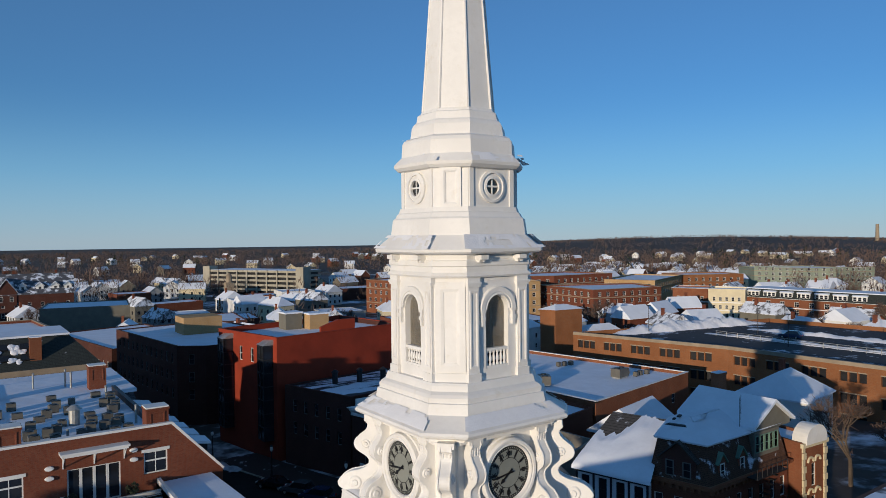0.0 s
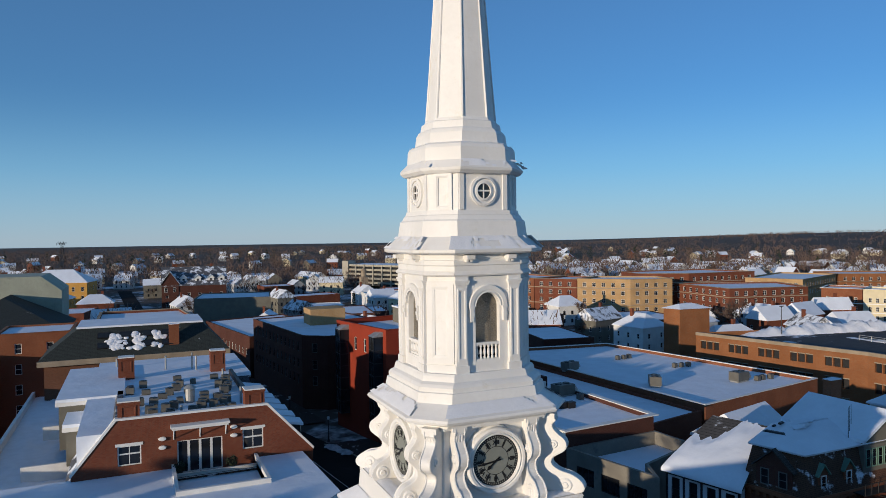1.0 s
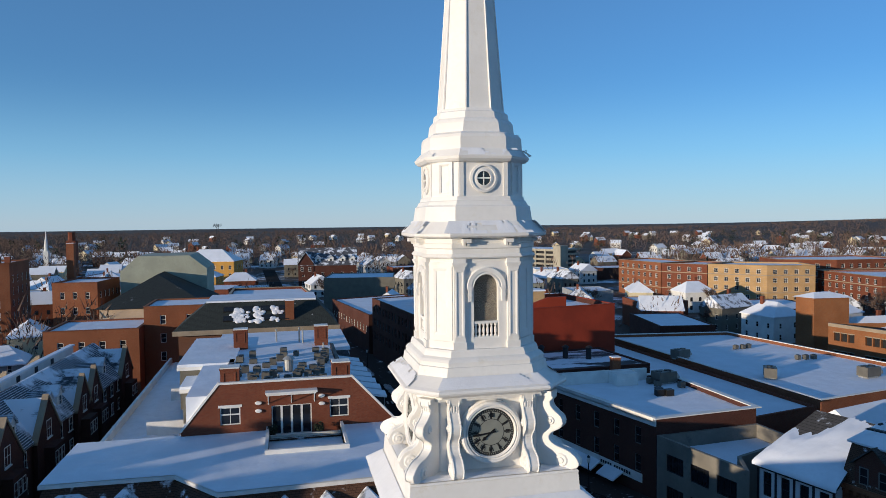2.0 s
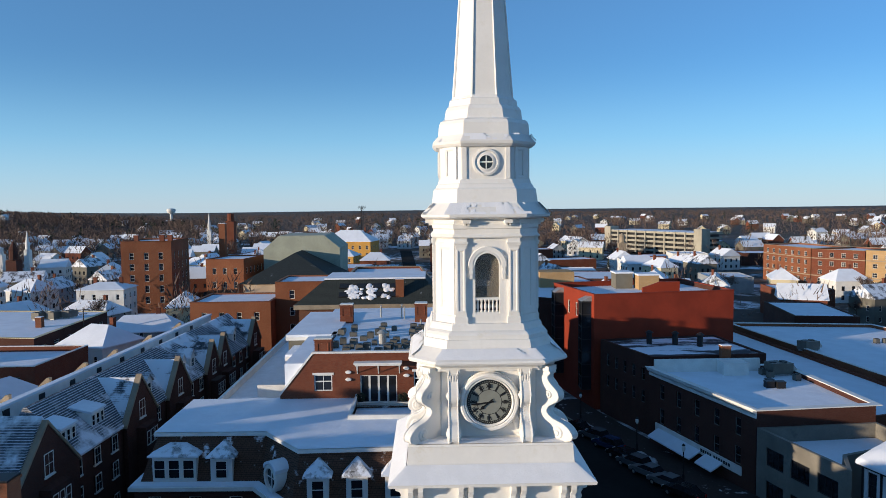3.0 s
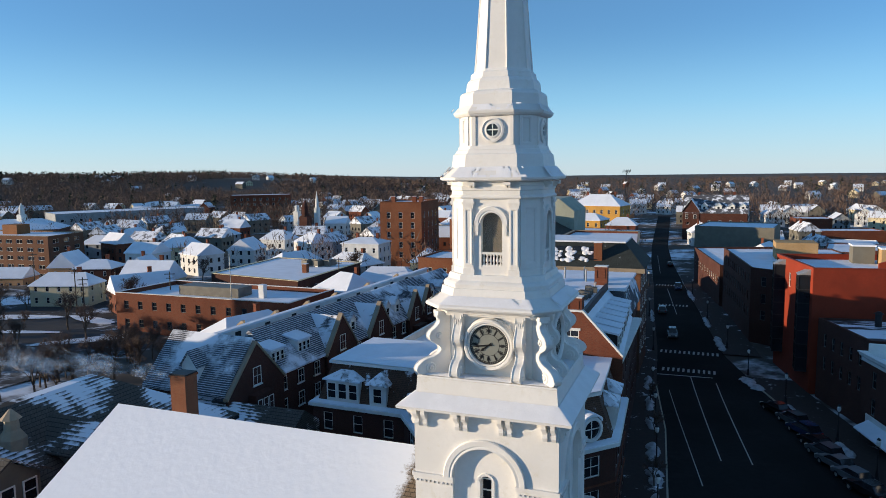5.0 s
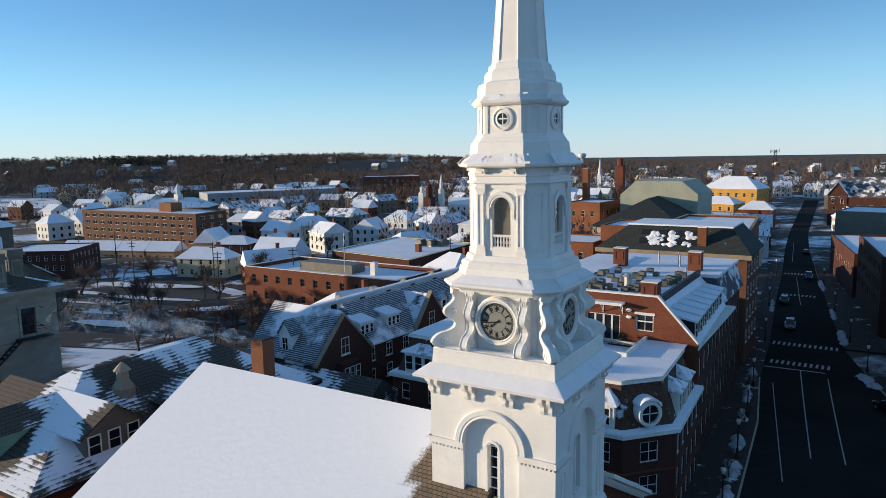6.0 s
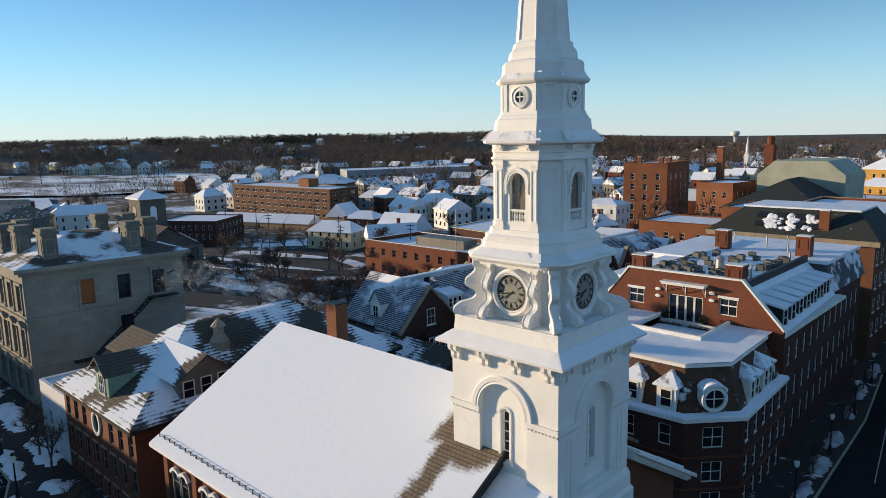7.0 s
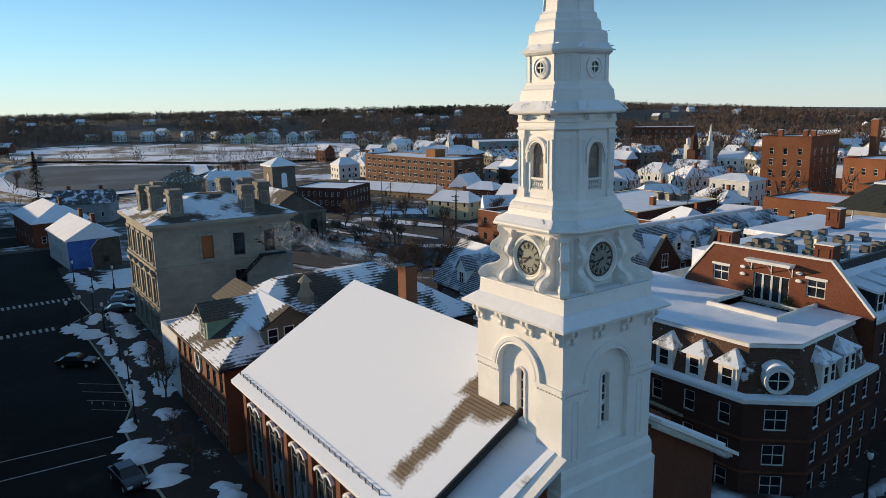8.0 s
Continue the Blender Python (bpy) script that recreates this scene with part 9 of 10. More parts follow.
# ---- the woods out to the horizon ----
def woods(name, mat, label, total, r0, r1, seed, pine=False, power=1.0, head=(-95, 78)):
    rs = np.random.RandomState(seed)
    verts, faces = [], []
    n = 0
    g = random.Random(seed)
    made = 0
    while made < total:
        r = r0 + (r1 - r0) * g.random() ** power
        hd = radians(g.uniform(*head))
        x, y = 20 + r * math.sin(hd), -5 + r * math.cos(hd)
        made += 1
        if r < 950 and not free(x, y, 2.0):
            continue
        west = math.degrees(hd) < -57
        if not west and r < 460 and math.degrees(hd) > -30 and g.random() < 0.6:
            continue
        if west and r < 560 and g.random() < 0.8 or pine and west and 850 < r < 1120:
            continue
        if noise.noise(Vector((x / 140, y / 140, 3.0 if pine else 0.0))) < (-0.12 if r > 420 else 0.02):
            continue
        z = land(x, y)
        h = g.uniform(9, 15) * (1.25 if pine else 1.0) * (0.75 if r > 1000 and math.degrees(hd) > -22 else 1.0)
        k = 46 if r < 500 else 36 if r < 900 else 22
        wide = 0.1 if r < 450 else 0.17 if r < 900 else 0.32
        cr = h * (0.2 if pine else 0.36)
        a = rs.uniform(0, 6.283, k)
        f = rs.uniform(0.0, 1.0, k)
        if pine:
            rad = cr * (1.05 - f) * rs.uniform(0.3, 1.1, k)
            cz = z + h * (0.1 + 0.88 * f)
        else:
            rad = cr * np.sin(np.pi * (0.18 + 0.78 * f)) * np.sqrt(rs.uniform(0.05, 1.1, k))
            cz = z + h * (0.22 + 0.72 * f)
        c = np.stack([x + rad * np.cos(a), y + rad * np.sin(a), cz], 1)
        up = np.stack([np.cos(a) * 0.5 + rs.normal(0, 0.3, k), np.sin(a) * 0.5 + rs.normal(0, 0.3, k), (-0.3 if pine else 0.9) + rs.normal(0, 0.3, k)], 1)
        ln = h * rs.uniform(0.1, 0.24, k)[:, None]
        b = rs.uniform(0, 6.283, k)
        side = np.stack([np.cos(b), np.sin(b), rs.normal(0, 0.3, k)], 1) * (h * 0.1 * wide * rs.uniform(0.6, 1.6, k))[:, None] * (2.2 if pine else 1.0)
        tri = np.stack([c - side, c + side, c + up * ln], 1).reshape(-1, 3)
        verts.append(tri)
        n += k
    v = np.concatenate(verts)
    me = bpy.data.meshes.new(name)
    me.vertices.add(len(v))
    me.vertices.foreach_set("co", v.astype(np.float32).ravel())
    me.loops.add(len(v))
    me.loops.foreach_set("vertex_index", np.arange(len(v), dtype=np.int32))
    me.polygons.add(len(v) // 3)
    me.polygons.foreach_set("loop_start", np.arange(0, len(v), 3, dtype=np.int32))
    me.update(calc_edges=True)
    return tagged(part(name, me, mat), label, "woods", kind="stuff")


woods("near_woods", M_TWIG, "bare brown trees between the houses", 3800, 140, 640, 5, power=0.9)
woods("bare_woods", M_TWIG, "bare brown winter woods reaching the horizon", 17000, 400, 2600, 6, power=1.3)
woods("west_woods", M_TWIG, "bare brown woods on the rise behind the field", 13000, 600, 1450, 16, power=0.8, head=(-94, -18))
woods("pine_woods", M_PINE, "dark pine woods on the rises", 1800, 520, 2400, 7, True, 1.2)
woods("pine_ridge", M_PINE, "dark pine ridge behind the field", 1500, 1180, 1500, 8, True, 1.0, head=(-66, -38))

woods("far_woods", M_TWIG, "bare brown woods on the far rises", 6500, 1700, 2750, 18, power=0.7, head=(-22, 78))

# houses scattered in the woods
for k in range(210):
    r, hd = 640 + 900 * g.random() ** 1.3, radians(g.uniform(-88, 68))
    x, y = 20 + r * math.sin(hd), -5 + r * math.cos(hd)
    if free(x, y, 1):
        FAR.append((x, y, land(x, y) - 1.0, g.uniform(0, 180), g.randrange(8), 1.0))


for x, y in ((-826, 186), (-838, 202), (-800, 224), (-786, 240), (-682, 244), (-668, 252), (-690, 262), (-664, 274), (-648, 290), (-640, 304), (-572, 318), (-604, 356), (-620, 340), (-560, 345), (-850, 160), (-876, 215), (-720, 285), (-700, 330)):
    FAR.append((x, y, land(x, y), g.uniform(0, 180), g.choice((0, 1, 7, 2, 3)), 1.15))


def far_houses():
    """The houses too far off to pick apart, joined."""
    mats = [M_WHITEBOARD, M_GREY, M_CREAM, M_BRICK, M_TAUPE, M_SNOW, M_GLASS]
    which = (0, 0, 1, 2, 3, 2, 4, 0)
    verts, faces, idx = [], [], []

    def quad(m, pts, k):
        i = len(verts)
        verts.extend(m @ Vector(p) for p in pts)
        faces.append(tuple(range(i, i + len(pts))))
        idx.append(k)
    for x, y, z, rz, i, s in FAR:
        p = PROTOS[i]
        w, d, e, rg = p["w"] / 2, p["d"] / 2, p["eave"], p["eave"] + p["rise"]
        m = pose(x, y, z, 0, 0, rz) @ Matrix.Diagonal((s, s, s, 1))
        for a, b in (((-w, -d), (w, -d)), ((w, -d), (w, d)), ((w, d), (-w, d)), ((-w, d), (-w, -d))):
            quad(m, ((*a, -2), (*b, -2), (*b, e), (*a, e)), which[i])
        for sx in (-1, 1):
            quad(m, ((sx * w, -d, e), (sx * w, d, e), (sx * w, 0, rg)), which[i])
            quad(m, ((-w - 0.4, sx * (d + 0.4), e - 0.3), (w + 0.4, sx * (d + 0.4), e - 0.3), (w + 0.4, 0, rg + 0.1), (-w - 0.4, 0, rg + 0.1)), 5)
            for zz in (1.0, 3.9):
                for u in (-0.6, 0, 0.6):
                    quad(m, ((u * w - 0.45, sx * (d + 0.05), zz), (u * w + 0.45, sx * (d + 0.05), zz), (u * w + 0.45, sx * (d + 0.05), zz + 1.4), (u * w - 0.45, sx * (d + 0.05), zz + 1.4)), 6)
                    quad(m, ((sx * (w + 0.05), u * d - 0.4, zz), (sx * (w + 0.05), u * d + 0.4, zz), (sx * (w + 0.05), u * d + 0.4, zz + 1.4), (sx * (w + 0.05), u * d - 0.4, zz + 1.4)), 6)
    me = bpy.data.meshes.new("far_houses")
    me.from_pydata(verts, [], faces)
    for mt in mats:
        me.materials.append(mt)
    me.polygons.foreach_set("material_index", idx)
    tagged(part("far_houses", me, M_SNOW), "far town houses with snow-covered roofs among bare trees", "houses", kind="stuff")


far_houses()


# ---- pavements, markings, street furniture ----
strip("pavement", M_BRICK_PAVE, [(19.6, 34), (18.6, 50), (17.0, 75), (15.6, 95), (14.4, 117), (11.8, 150), (8.6, 190), (6.0, 210)], [(23.8, 34), (23.2, 50), (21.6, 75), (19.2, 95), (17.9, 117), (15.0, 150), (12.0, 190), (10.2, 210)], 0.22, "brick pavement with ploughed snow along the kerb", "pavement", steps=40)
strip("pavement", M_BRICK_PAVE, [(43.0, 50), (40.0, 75), (34.0, 97), (31.4, 104)], [(50.5, 50), (45.6, 75), (40.0, 98), (38.6, 104)], 0.22, "brick pavement with ploughed snow before the shops", "pavement", steps=30)
strip("pavement", M_BRICK_PAVE, [(28.9, 117), (25.0, 150), (20.2, 190), (18.2, 210)], [(35.0, 117), (31.0, 150), (24.0, 190), (21.8, 210)], 0.22, "narrow brick pavement past the crossing with patches of snow", "pavement", steps=30)
strip("pavement", M_BRICK_PAVE, [(-110, 8.6), (-86, 8.2), (-70, 8.6), (-64.5, 4.0), (-58, 6.2), (-40, 6.6), (-30, 6.2), (-25, 4.4), (-14, 4.2), (0, 5.0), (22, 8)], [(-110, 11.6), (-86, 20), (-70, 20), (-65, 13.9), (-60, 13.8), (-47, 13.6), (-40, 12.5), (-32, 11), (-13, 11), (0, 11), (22, 11)], 0.24, "brick pavement with snow banks beside the square", "pavement", steps=50)


def kerb(pts, label="granite kerb along the street"):
    t = None
    for (x0, y0), (x1, y1) in zip(pts, pts[1:]):
        n = max(1, int(math.hypot(x1 - x0, y1 - y0) / 2.4))
        for i in range(n):
            a, b = i / n, (i + 0.985) / n
            ax, ay, bx, by = x0 + (x1 - x0) * a, y0 + (y1 - y0) * a, x0 + (x1 - x0) * b, y0 + (y1 - y0) * b
            d = Vector((bx - ax, by - ay)).normalized()
            sx, sy = -d.y * 0.09, d.x * 0.09
            za, zb = land(ax, ay) + 0.26, land(bx, by) + 0.26
            if t is None:
                t = tagged(new("kerb"), label, "kerb", kind="structure")
            bm = bmesh.new()
            loft(bm, [[(ax - sx, ay - sy, za - dz), (ax + sx, ay + sy, za - dz), (bx + sx, by + sy, zb - dz), (bx - sx, by - sy, zb - dz)] for dz in (0.25, 0)])
            part("kerb_stone", bm, M_CONCRETE, t)


kerb([(23.8, 34), (23.2, 50), (21.6, 75), (19.2, 95)])
kerb([(43.0, 50), (40.0, 75), (34.0, 97), (31.4, 104)])
kerb([(-86, 8.2), (-70, 8.6), (-64.5, 4.0), (-58, 6.2), (-40, 6.6), (-30, 6.2), (-25, 4.4), (-14, 4.2), (0, 5.0)])


def marking(name, x0, y0, x1, y1, w, label):
    d = Vector((x1 - x0, y1 - y0)).normalized()
    sx, sy = -d.y * w / 2, d.x * w / 2
    n = max(1, int(math.hypot(x1 - x0, y1 - y0) / 4))
    bm = bmesh.new()
    rows = []
    for i in range(n + 1):
        x, y = x0 + (x1 - x0) * i / n, y0 + (y1 - y0) * i / n
        rows.append([bm.verts.new((x + k * sx, y + k * sy, land(x + k * sx, y + k * sy) + 0.14)) for k in (-1, 1)])
    for a, b in zip(rows, rows[1:]):
        bm.faces.new((a[0], a[1], b[1], b[0]))
    return tagged(part(name, bm, M_MARK), label, "road marking", kind="structure")


for y, x0, n in ((104.8, 19.6, 11), (116.4, 18.6, 13), (160.5, 15.4, 9), (190, 12.8, 8)):
    for i in range(n):
        x = x0 + 0.78 * i
        marking("crosswalk_bar", x, y - 1.0, x, y + 1.0, 0.34, "white crosswalk bar on the asphalt")
marking("lane_line", 23.9, 101.4, 27.8, 66, 0.13, "thin white lane line")
marking("lane_line", 27.6, 99.2, 30.9, 66, 0.13, "thin white lane line")
marking("bay_line", 21.1, 93.4, 26.0, 58, 0.1, "thin white line along the parking bays")
marking("lane_line", 19.8, 150, 16.0, 184, 0.12, "thin white lane line")
marking("lane_line", 12.4, 212, 8.5, 258, 0.12, "thin white lane line")
marking("stop_line", 18.9, 101.5, 27.1, 101.8, 0.35, "white stop line before the crossing")
for i in range(14):
    if i < 9:
        marking("crosswalk_bar", -64.6, 3.0 - 0.78 * i, -66.4, 3.0 - 0.78 * i, 0.36, "white crosswalk bar on the square")
    marking("crosswalk_bar", -81.2, 8.0 - 0.78 * i, -83.2, 8.0 - 0.78 * i, 0.36, "white crosswalk bar on the square")
marking("stop_line", -23.9, 3.3, -25.2, -14, 0.16, "white line across the square")
marking("stop_line", -20.3, 2.1, -21.2, -14, 0.16, "white line across the square")
for k in range(4):
    x = -40.5 + 2.9 * k
    marking("bay_line", x, 2.7, x + 3.2, 6.4, 0.08, "thin white parking bay line")
for k in range(4):
    marking("bay_line", -34.2 + 1.0 * k, 3.1 + 0.9 * k, -33.3 + 1.0 * k, 3.0 + 0.9 * k, 0.08, "thin white hatching beside a parking bay")


# ---- street lamps ----
def street_lamp(x, y):
    z = land(x, y) + 0.2
    t = thing("street_lamp", x, y, z, "black cast-iron lamp post with a lantern", "street lamp", "street lamps")
    bm = bmesh.new()
    loft(bm, [[(x + r * math.cos(6.2832 * i / 10), y + r * math.sin(6.2832 * i / 10), z + h) for i in range(10)] for r, h in ((0.22, 0), (0.22, 0.25), (0.15, 0.4), (0.15, 0.8), (0.08, 1.0), (0.06, 3.4), (0.1, 3.5))])
    part("post", bm, M_DARK, t)
    bm = bmesh.new()
    loft(bm, [[(x + r * math.cos(6.2832 * i / 10), y + r * math.sin(6.2832 * i / 10), z + h) for i in range(10)] for r, h in ((0.1, 3.5), (0.2, 3.7), (0.22, 3.95), (0.14, 4.15))])
    part("globe", bm, M_TRIM, t)
    bm = bmesh.new()
    loft(bm, [[(x + r * math.cos(6.2832 * i / 10), y + r * math.sin(6.2832 * i / 10), z + h) for i in range(10)] for r, h in ((0.2, 4.15), (0.18, 4.22), (0.03, 4.4))])
    part("cap", bm, M_DARK, t)
    return t


LAMP = street_lamp(-25.3, 5.6)
for x, y in ((-43.8, 7.8), (-59.7, 8.7), (-69.4, 8.9), (-63.6, 4.8), (-66.0, 6.8), (-85.8, 11.3), (-84.7, 14.5), (-52, 8.2), (-36, 7.2), (-94, 9.6), (22.4, 48), (21.4, 62), (20.3, 76), (19.0, 90), (17.2, 116.4), (14.2, 146), (11.0, 186), (32.3, 105), (42.2, 66), (40.6, 78), (36.4, 92), (29.6, 122), (26.2, 146), (22.5, 176)):
    copy_thing(LAMP, pose(x, y, land(x, y) + 0.2))


# ---- snow banks along the kerbs ----
def snow_bank(x0, y0, x1, y1, wide, high, seed):
    """A ploughed, lumpy strip of snow."""
    n = max(6, int(math.hypot(x1 - x0, y1 - y0) / 0.22))
    d = Vector((x1 - x0, y1 - y0)).normalized()
    bm = bmesh.new()
    rows = []
    for i in range(n + 1):
        f = i / n
        e = math.sqrt(min(1.0, 5 * f, 5 * (1 - f)))
        row = []
        for j in range(9):
            u = (j / 4 - 1) * (0.3 + 0.7 * e) * (1 + 0.75 * noise.noise(Vector((i * 0.17, seed * 7.3, 5 if j < 4 else 9))) + 0.45 * noise.noise(Vector((i * 0.6, seed * 3.1, 2 if j < 4 else 7))))
            x, y = x0 + (x1 - x0) * f - d.y * u * wide, y0 + (y1 - y0) * f + d.x * u * wide
            h = high * e * max(0.0, 1 - (j / 4 - 1) ** 2) * (0.8 + 0.8 * noise.noise(Vector((x * 0.6, y * 0.6, seed))) + 0.5 * noise.noise(Vector((x * 1.9, y * 1.9, seed))))
            row.append(bm.verts.new((x, y, land(x, y) + (0.21 if j in (0, 8) else 0.24 + max(0.0, h)))))
        rows.append(row)
    for a, b in zip(rows, rows[1:]):
        for j in range(8):
            bm.faces.new((a[j], a[j + 1], b[j + 1], b[j])).smooth = True
    return tagged(part("snow_bank", bm, M_SLUSH if x0 > 15 else M_CRUST), "ploughed strip of lumpy grey-white snow on the pavement", "snow bank", "snow banks")


BANKS = ((22.4, 46, 21.9, 54, 0.55), (21.8, 56, 21.2, 61, 0.7), (21.0, 63, 20.5, 69, 0.6), (20.2, 74, 19.4, 79, 0.6), (19.2, 82, 18.7, 88, 0.5), (18.4, 92, 17.8, 99, 0.6), (31.6, 103.2, 33.6, 97.0, 0.9), (36.2, 91, 37.6, 86, 0.7), (40.4, 77, 41.2, 72, 0.5), (28.9, 119, 27.8, 130, 0.6), (26.6, 138, 25.6, 148, 0.5), (23.0, 168, 21.4, 182, 0.5), (15.4, 140, 14.2, 152, 0.4),
         (-11.2, 5.2, -15.0, 5.8, 1.4), (-16.4, 4.9, -21.4, 4.4, 1.7), (-23.6, 4.7, -26.4, 5.4, 0.9), (-24.0, 8.8, -27.2, 8.4, 0.9), (-29.4, 6.8, -37.5, 7.6, 0.7), (-38.2, 7.5, -47.0, 7.6, 0.7), (-47.8, 7.6, -56.2, 8.0, 0.9), (-56.5, 7.4, -61.4, 6.2, 1.5), (-61.2, 5.6, -65.4, 4.9, 1.5), (-63.6, 7.8, -69.0, 9.2, 0.9),
         (-41.0, 10.4, -51.4, 11.4, 1.3), (-53.6, 11.0, -60.5, 11.4, 1.3), (-60.8, 11.6, -69.6, 10.8, 0.9), (-30.0, 9.8, -38.4, 10.6, 1.0), (-2.0, 8.6, -9.5, 8.8, 1.0), (-1.0, 6.6, -6.5, 6.6, 0.7), (-85.5, 11.4, -103, 10.2, 1.6), (-84.4, 15.0, -100, 20.5, 4.2), (2.0, 9.2, 8.0, 9.4, 0.8))
for k, (x0, y0, x1, y1, wide) in enumerate(BANKS):
    snow_bank(x0, y0, x1, y1, wide, 0.45, k)


# ---- cars ----
M_TYRE = plain("tyre", (0.02, 0.02, 0.02), 0.1, 2, 12, rough=0.9)
M_LIGHT = plain("headlight", (0.6, 0.6, 0.58), 0.05, 3, 12, rough=0.15)
M_TAIL = plain("tail_light", (0.3, 0.01, 0.01), 0.05, 3, 12, rough=0.2)


def car(x, y, rz, paint, word, suv=False):
    """A parked car, its nose along +x before turning."""
    t = thing("car", 0, 0, 0, word + " parked by the kerb", "car", "parked cars")
    h = 0.22 if suv else 0.0
    body = [(-2.25, 0.35), (-2.3, 0.75), (-2.15, 0.98), (-1.3, 1.02), (0.95, 1.0), (1.9, 0.88), (2.25, 0.7), (2.25, 0.35)]
    cabin = [(-2.05 if suv else -1.75, 0.98), (-1.6 if suv else -1.15, 1.45 + h), (0.15, 1.47 + h), (1.0, 1.0)]
    bm = bmesh.new()
    loft(bm, [[(u, yy, v) for u, v in body] for yy in (-0.88, 0.88)])
    bmesh.ops.bevel(bm, geom=bm.edges[:], offset=0.07, segments=2, affect="EDGES")
    part("body", bm, paint, t)
    bm = bmesh.new()
    loft(bm, [[(u, yy * (1 if v < 1.2 else 0.82), v) for u, v in cabin] for yy in (-0.8, 0.8)])
    part("cabin_glass", bm, M_GLASS, t)
    bm = bmesh.new()
    loft(bm, [[(-1.62 if suv else -1.18, -0.67, z), (0.18, -0.67, z), (0.18, 0.67, z), (-1.62 if suv else -1.18, 0.67, z)] for z in (1.45 + h, 1.5 + h)])
    part("roof", bm, paint, t)
    for u in (-1.4, 1.4):
        for s in (-1, 1):
            bm = bmesh.new()
            tube(bm, (u, s * 0.7, 0.33), (u, s * 0.9, 0.33), 0.33, 0.33, 16)
            w = part("wheel", bm, M_TYRE, t)
            bm = bmesh.new()
            tube(bm, (u, s * 0.895, 0.33), (u, s * 0.91, 0.33), 0.2, 0.18, 12)
            part("rim", bm, M_STEEL, w)
    for s in (-1, 1):
        bm = bmesh.new()
        box(bm, 2.15, s * 0.6 - 0.2, 0.62, 2.27, s * 0.6 + 0.2, 0.78)
        part("headlight", bm, M_LIGHT, t)
        bm = bmesh.new()
        box(bm, -2.31, s * 0.65 - 0.15, 0.72, -2.2, s * 0.65 + 0.15, 0.92)
        part("tail_light", bm, M_TAIL, t)
    t.matrix_basis = pose(x, y, land(x, y) + 0.12, 0, 0, rz)
    return t


PAINTS = [(plain("black_car_paint", (0.012, 0.012, 0.014), 0.1, 1, 9, rough=0.2, spec=0.6), "black car"), (plain("grey_car_paint", (0.09, 0.095, 0.1), 0.1, 1, 9, rough=0.25, spec=0.6), "dark grey car"),
          (plain("silver_car_paint", (0.13, 0.13, 0.135), 0.08, 1, 9, rough=0.3, spec=0.6), "silver-grey car"), (plain("blue_car_paint", (0.02, 0.04, 0.09), 0.1, 1, 9, rough=0.2, spec=0.6), "dark blue car")]
CARS = [car(34.9, 87.6, 122, *PAINTS[0]), car(36.4, 83.2, 122, *PAINTS[1], True), car(39.0, 68.4, 122, *PAINTS[2]), car(37.2, 79.2, 122, *PAINTS[3], True)]
for k, (x, y, rz) in enumerate(((38.0, 74.8, 122), (38.4, 71.6, 122), (40.0, 64.8, 122), (40.6, 61.6, 122), (16.6, 151, 95), (18.7, 184, 275), (14.4, 230, 97), (19.9, 128, 275), (-14.0, 2.7, 8), (-46.7, 3.6, 55), (-72, 13.6, 82),
                                 (-110, 70, 20), (-104, 74, 20), (-120, 78, 20), (-96, 72, 20), (-130, 80, 20), (149, 80, 100), (145, 57, 97), (-52, 150, 0), (-50, 172, 10), (-45, 172, 10), (-74.5, 14.6, 82), (-68.4, 12.4, 82))):
    zz = land(x, y) + (10.3 - land(x, y) if x > 130 else 0.12)
    copy_thing(CARS[(0, 1, 2, 0, 1, 3, 0, 1, 0, 0, 3)[k % 11]], pose(x, y, zz, 0, 0, rz))

# trees by the square and in the street
for x, y, s in ((-29.1, 9.4, 0.55), (-33, 9.6, 0.55), (-37.5, 10.0, 0.5), (-17, 7.0, 0.42), (-12.4, 7.4, 0.42), (8, 8.4, 0.42), (12, 8.6, 0.4), (21.6, 56, 0.35), (20.6, 72, 0.35), (19.0, 86, 0.35), (84, 30, 1.0), (92, 36, 0.95), (-44, 74, 0.7), (-52, 72, 0.75), (-60, 74, 0.7), (-40, 72, 0.6), (-66, 78, 0.8)):
    copy_thing(TREES[0], pose(x, y, land(x, y) + 0.1, 0, 0, x * 37 % 360) @ Matrix.Diagonal((s, s, s, 1)))


# ---- poles and masts ----
def pole(name, x, y, h, label, arms, mat=None, r=0.16):
    z = land(x, y)
    t = thing(name, x, y, z, label, "pole", name + "s")
    bm = bmesh.new()
    tube(bm, (x, y, z - 0.3), (x, y, z + h), r, r * 0.65, 8)
    part("shaft", bm, mat or M_BARK, t)
    for k, (dz, half) in enumerate(arms):
        bm = bmesh.new()
        box(bm, -half, -0.07, h - dz, half, 0.07, h - dz + 0.16, pose(x, y, z, 0, 0, 30))
        part("crossarm", bm, mat or M_BARK, t)


for x, y in ((-134, 100), (-149, 127), (-112, 108), (-96, 96), (-160, 112), (-84, 108), (-60, 140), (-172, 108)):
    pole("utility_pole", x, y, 11.5, "brown wooden utility pole with a crossarm", ((0.6, 1.1), (1.5, 0.8)))
for x, y in ((-538, 253), (-458, 315), (-620, 330), (-560, 170), (-690, 140), (-500, 330)):
    pole("field_light", x, y, 24, "tall pole with sports lights beside the snowy field", ((0.4, 1.8), (1.6, 1.8)), M_DARK, 0.3)
pole("flag_pole", -62.0, 100.5, 17, "slim flag pole beside the low cream building", (), M_STEEL, 0.09)

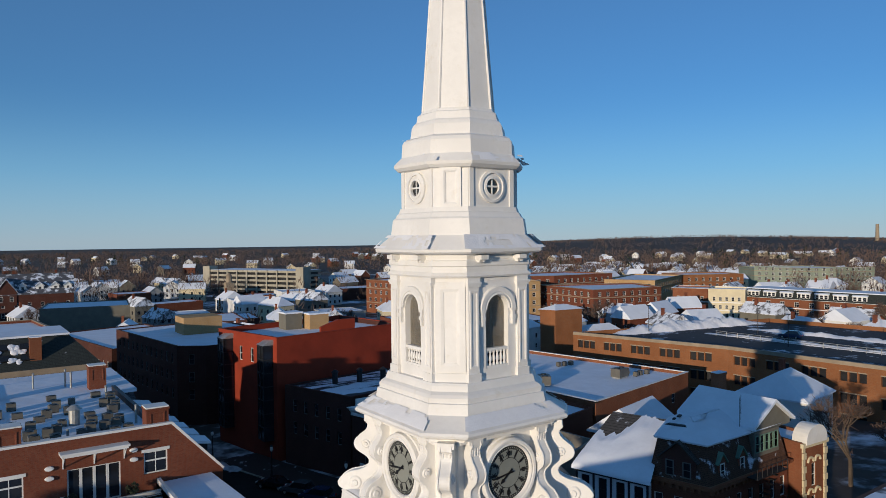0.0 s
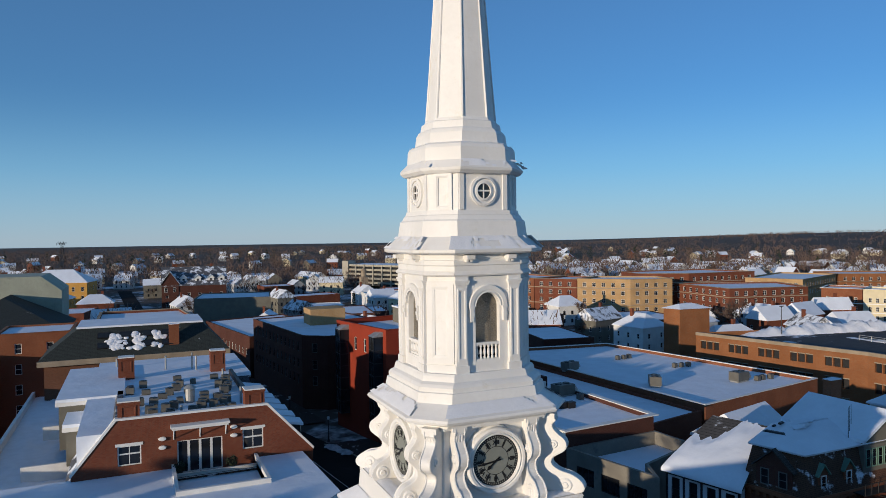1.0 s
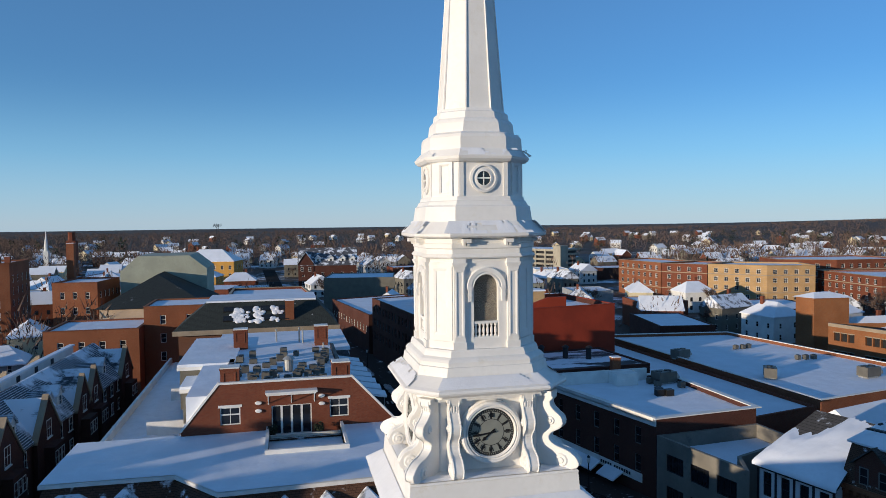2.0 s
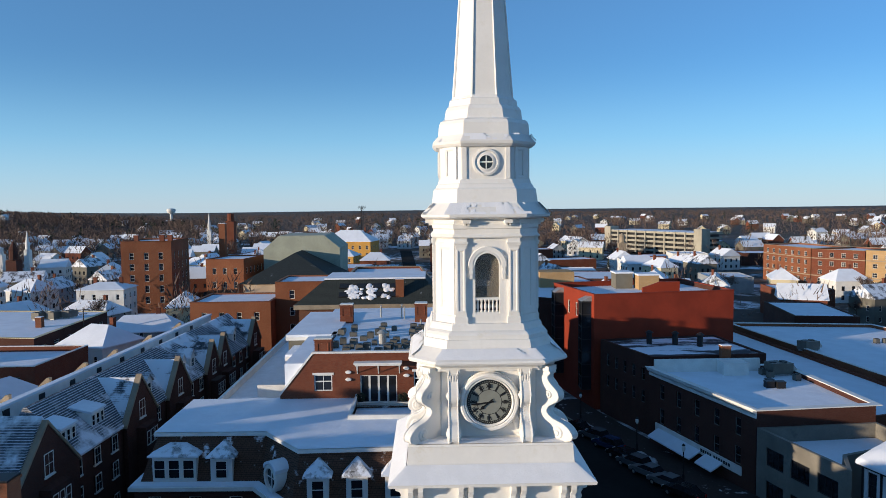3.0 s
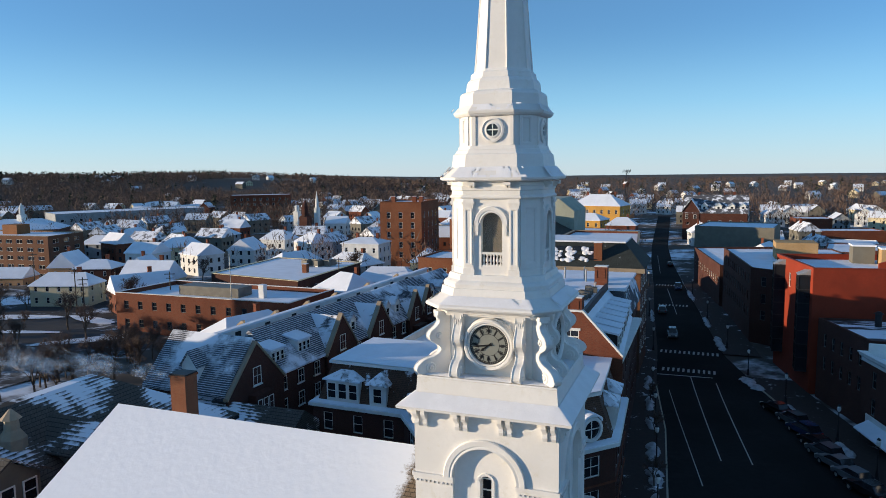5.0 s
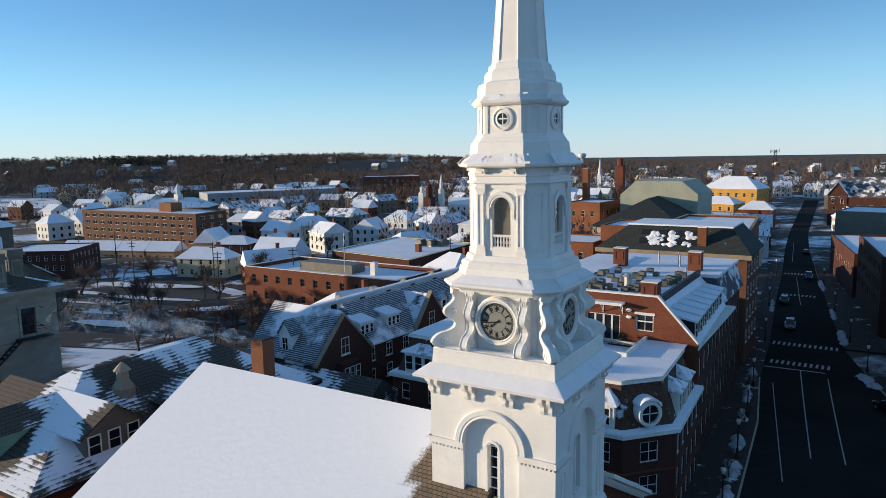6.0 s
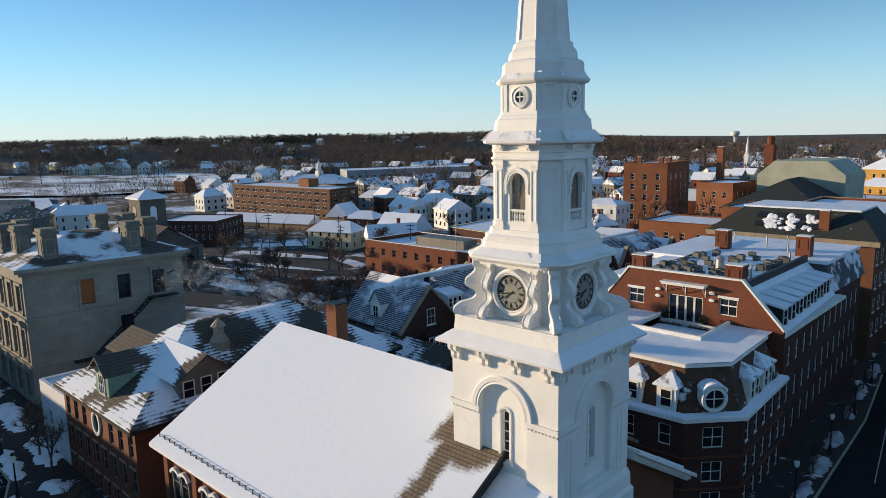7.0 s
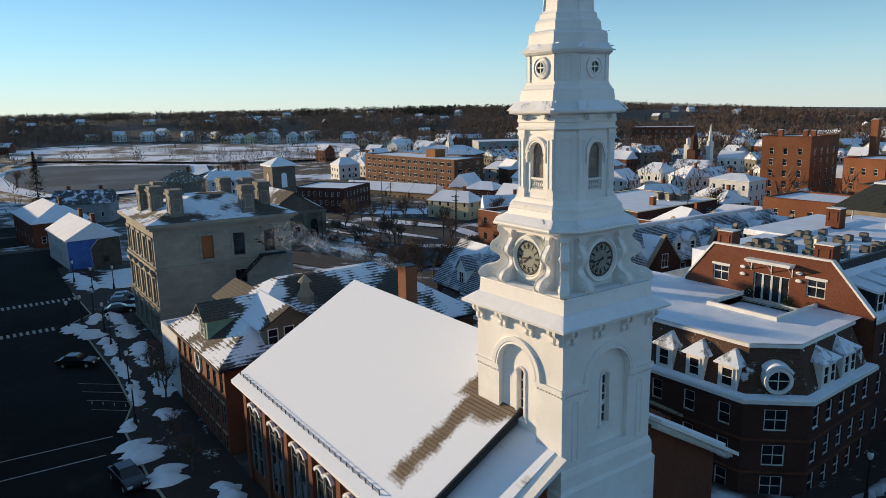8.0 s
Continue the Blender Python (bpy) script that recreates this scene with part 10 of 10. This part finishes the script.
# chain-link fences of the playing field
for x0, y0, x1, y1 in ((-534, 147, -459, 184), (-452, 190, -425, 204), (-600, 128, -548, 150)):
    t = thing("sports_fence", x0, y0, land(x0, y0), "dark chain-link fence beside the snowy playing field", "fence", "field fences")
    n = 8
    for i in range(n + 1):
        x, y = x0 + (x1 - x0) * i / n, y0 + (y1 - y0) * i / n
        bm = bmesh.new()
        tube(bm, (x, y, land(x, y) + 1.0), (x, y, land(x, y) + 4.6), 0.1, 0.1, 6)
        part("post", bm, M_DARK, t)
    z = land(x0, y0)
    bm = bmesh.new()
    for k in range(9):
        tube(bm, (x0, y0, z + 1.3 + 0.4 * k), (x1, y1, z + 1.3 + 0.4 * k), 0.06, 0.06, 4)
    part("mesh", bm, M_DARK, t)


# ---- steam from the chimney beside the church ----
def vapour(name, most):
    m = bpy.data.materials.new(name)
    m.use_nodes = True
    nt = m.node_tree
    nt.nodes.clear()
    co = nt.nodes.new("ShaderNodeTexCoord").outputs["Object"]
    uv = nt.nodes.new("ShaderNodeTexCoord").outputs["UV"]
    sep = nt.nodes.new("ShaderNodeSeparateXYZ")
    nt.links.new(uv, sep.inputs[0])
    thin = calc(nt, "SUBTRACT", 1.0, ramp(nt, sep.outputs[0], 0.1, 1.0))
    a = calc(nt, "MULTIPLY", calc(nt, "MULTIPLY", ramp(nt, tex_noise(nt, co, 0.95, 6, 0.65), 0.42, 0.68), thin), most)
    white = nt.nodes.new("ShaderNodeBsdfDiffuse")
    white.inputs["Color"].default_value = (0.85, 0.85, 0.86, 1)
    through_it = nt.nodes.new("ShaderNodeBsdfTranslucent")
    through_it.inputs["Color"].default_value = (0.85, 0.85, 0.86, 1)
    half = nt.nodes.new("ShaderNodeMixShader")
    half.inputs[0].default_value = 0.5
    clear = nt.nodes.new("ShaderNodeBsdfTransparent")
    mix = nt.nodes.new("ShaderNodeMixShader")
    nt.links.new(white.outputs[0], half.inputs[1])
    nt.links.new(through_it.outputs[0], half.inputs[2])
    nt.links.new(a, mix.inputs[0])
    nt.links.new(clear.outputs[0], mix.inputs[1])
    nt.links.new(half.outputs[0], mix.inputs[2])
    out = nt.nodes.new("ShaderNodeOutputMaterial")
    nt.links.new(mix.outputs[0], out.inputs[0])
    return m


def steam(x, y, z, length):
    """Vapour that drifts west from a chimney: shells within shells, thinner towards the outside and the far end."""
    t = thing("steam_plume", x, y, z, "thin white steam drifting from a brick chimney", "steam")
    for shell, (k, most) in enumerate(((1.0, 0.24), (0.68, 0.36), (0.38, 0.5))):
        bm = bmesh.new()
        uvs = bm.loops.layers.uv.new("along")
        n, m = 46, 18
        rows = []
        for i in range(n + 1):
            f = i / n
            r = (0.35 + 1.25 * f ** 0.7) * k
            c = Vector((x - length * f, y - 5.5 * f + 0.7 * math.sin(9 * f) * f, z + 0.4 + 0.9 * math.sin(2.6 * f) + 0.5 * math.sin(11 * f + 1) * f))
            row = []
            for j in range(m):
                a = 6.28319 * j / m
                d = Vector((0.25 * math.sin(a), math.cos(a), math.sin(a)))
                q = c + d * r
                row.append(bm.verts.new(q + d * r * 0.9 * noise.noise(q * 0.75 + Vector((0, 0, shell))) + d * r * 0.4 * noise.noise(q * 2.0)))
            rows.append(row)
        for i in range(n):
            for j in range(m):
                fc = bm.faces.new((rows[i][j], rows[i][(j + 1) % m], rows[i + 1][(j + 1) % m], rows[i + 1][j]))
                fc.smooth = True
                for lp, u in zip(fc.loops, (i, i, i + 1, i + 1)):
                    lp[uvs].uv = (u / n, 0.5)
        tagged(part("vapour", bm, vapour("steam", most), t), kind="stuff")


steam(-8.8, 25.6, 18.6, 23)
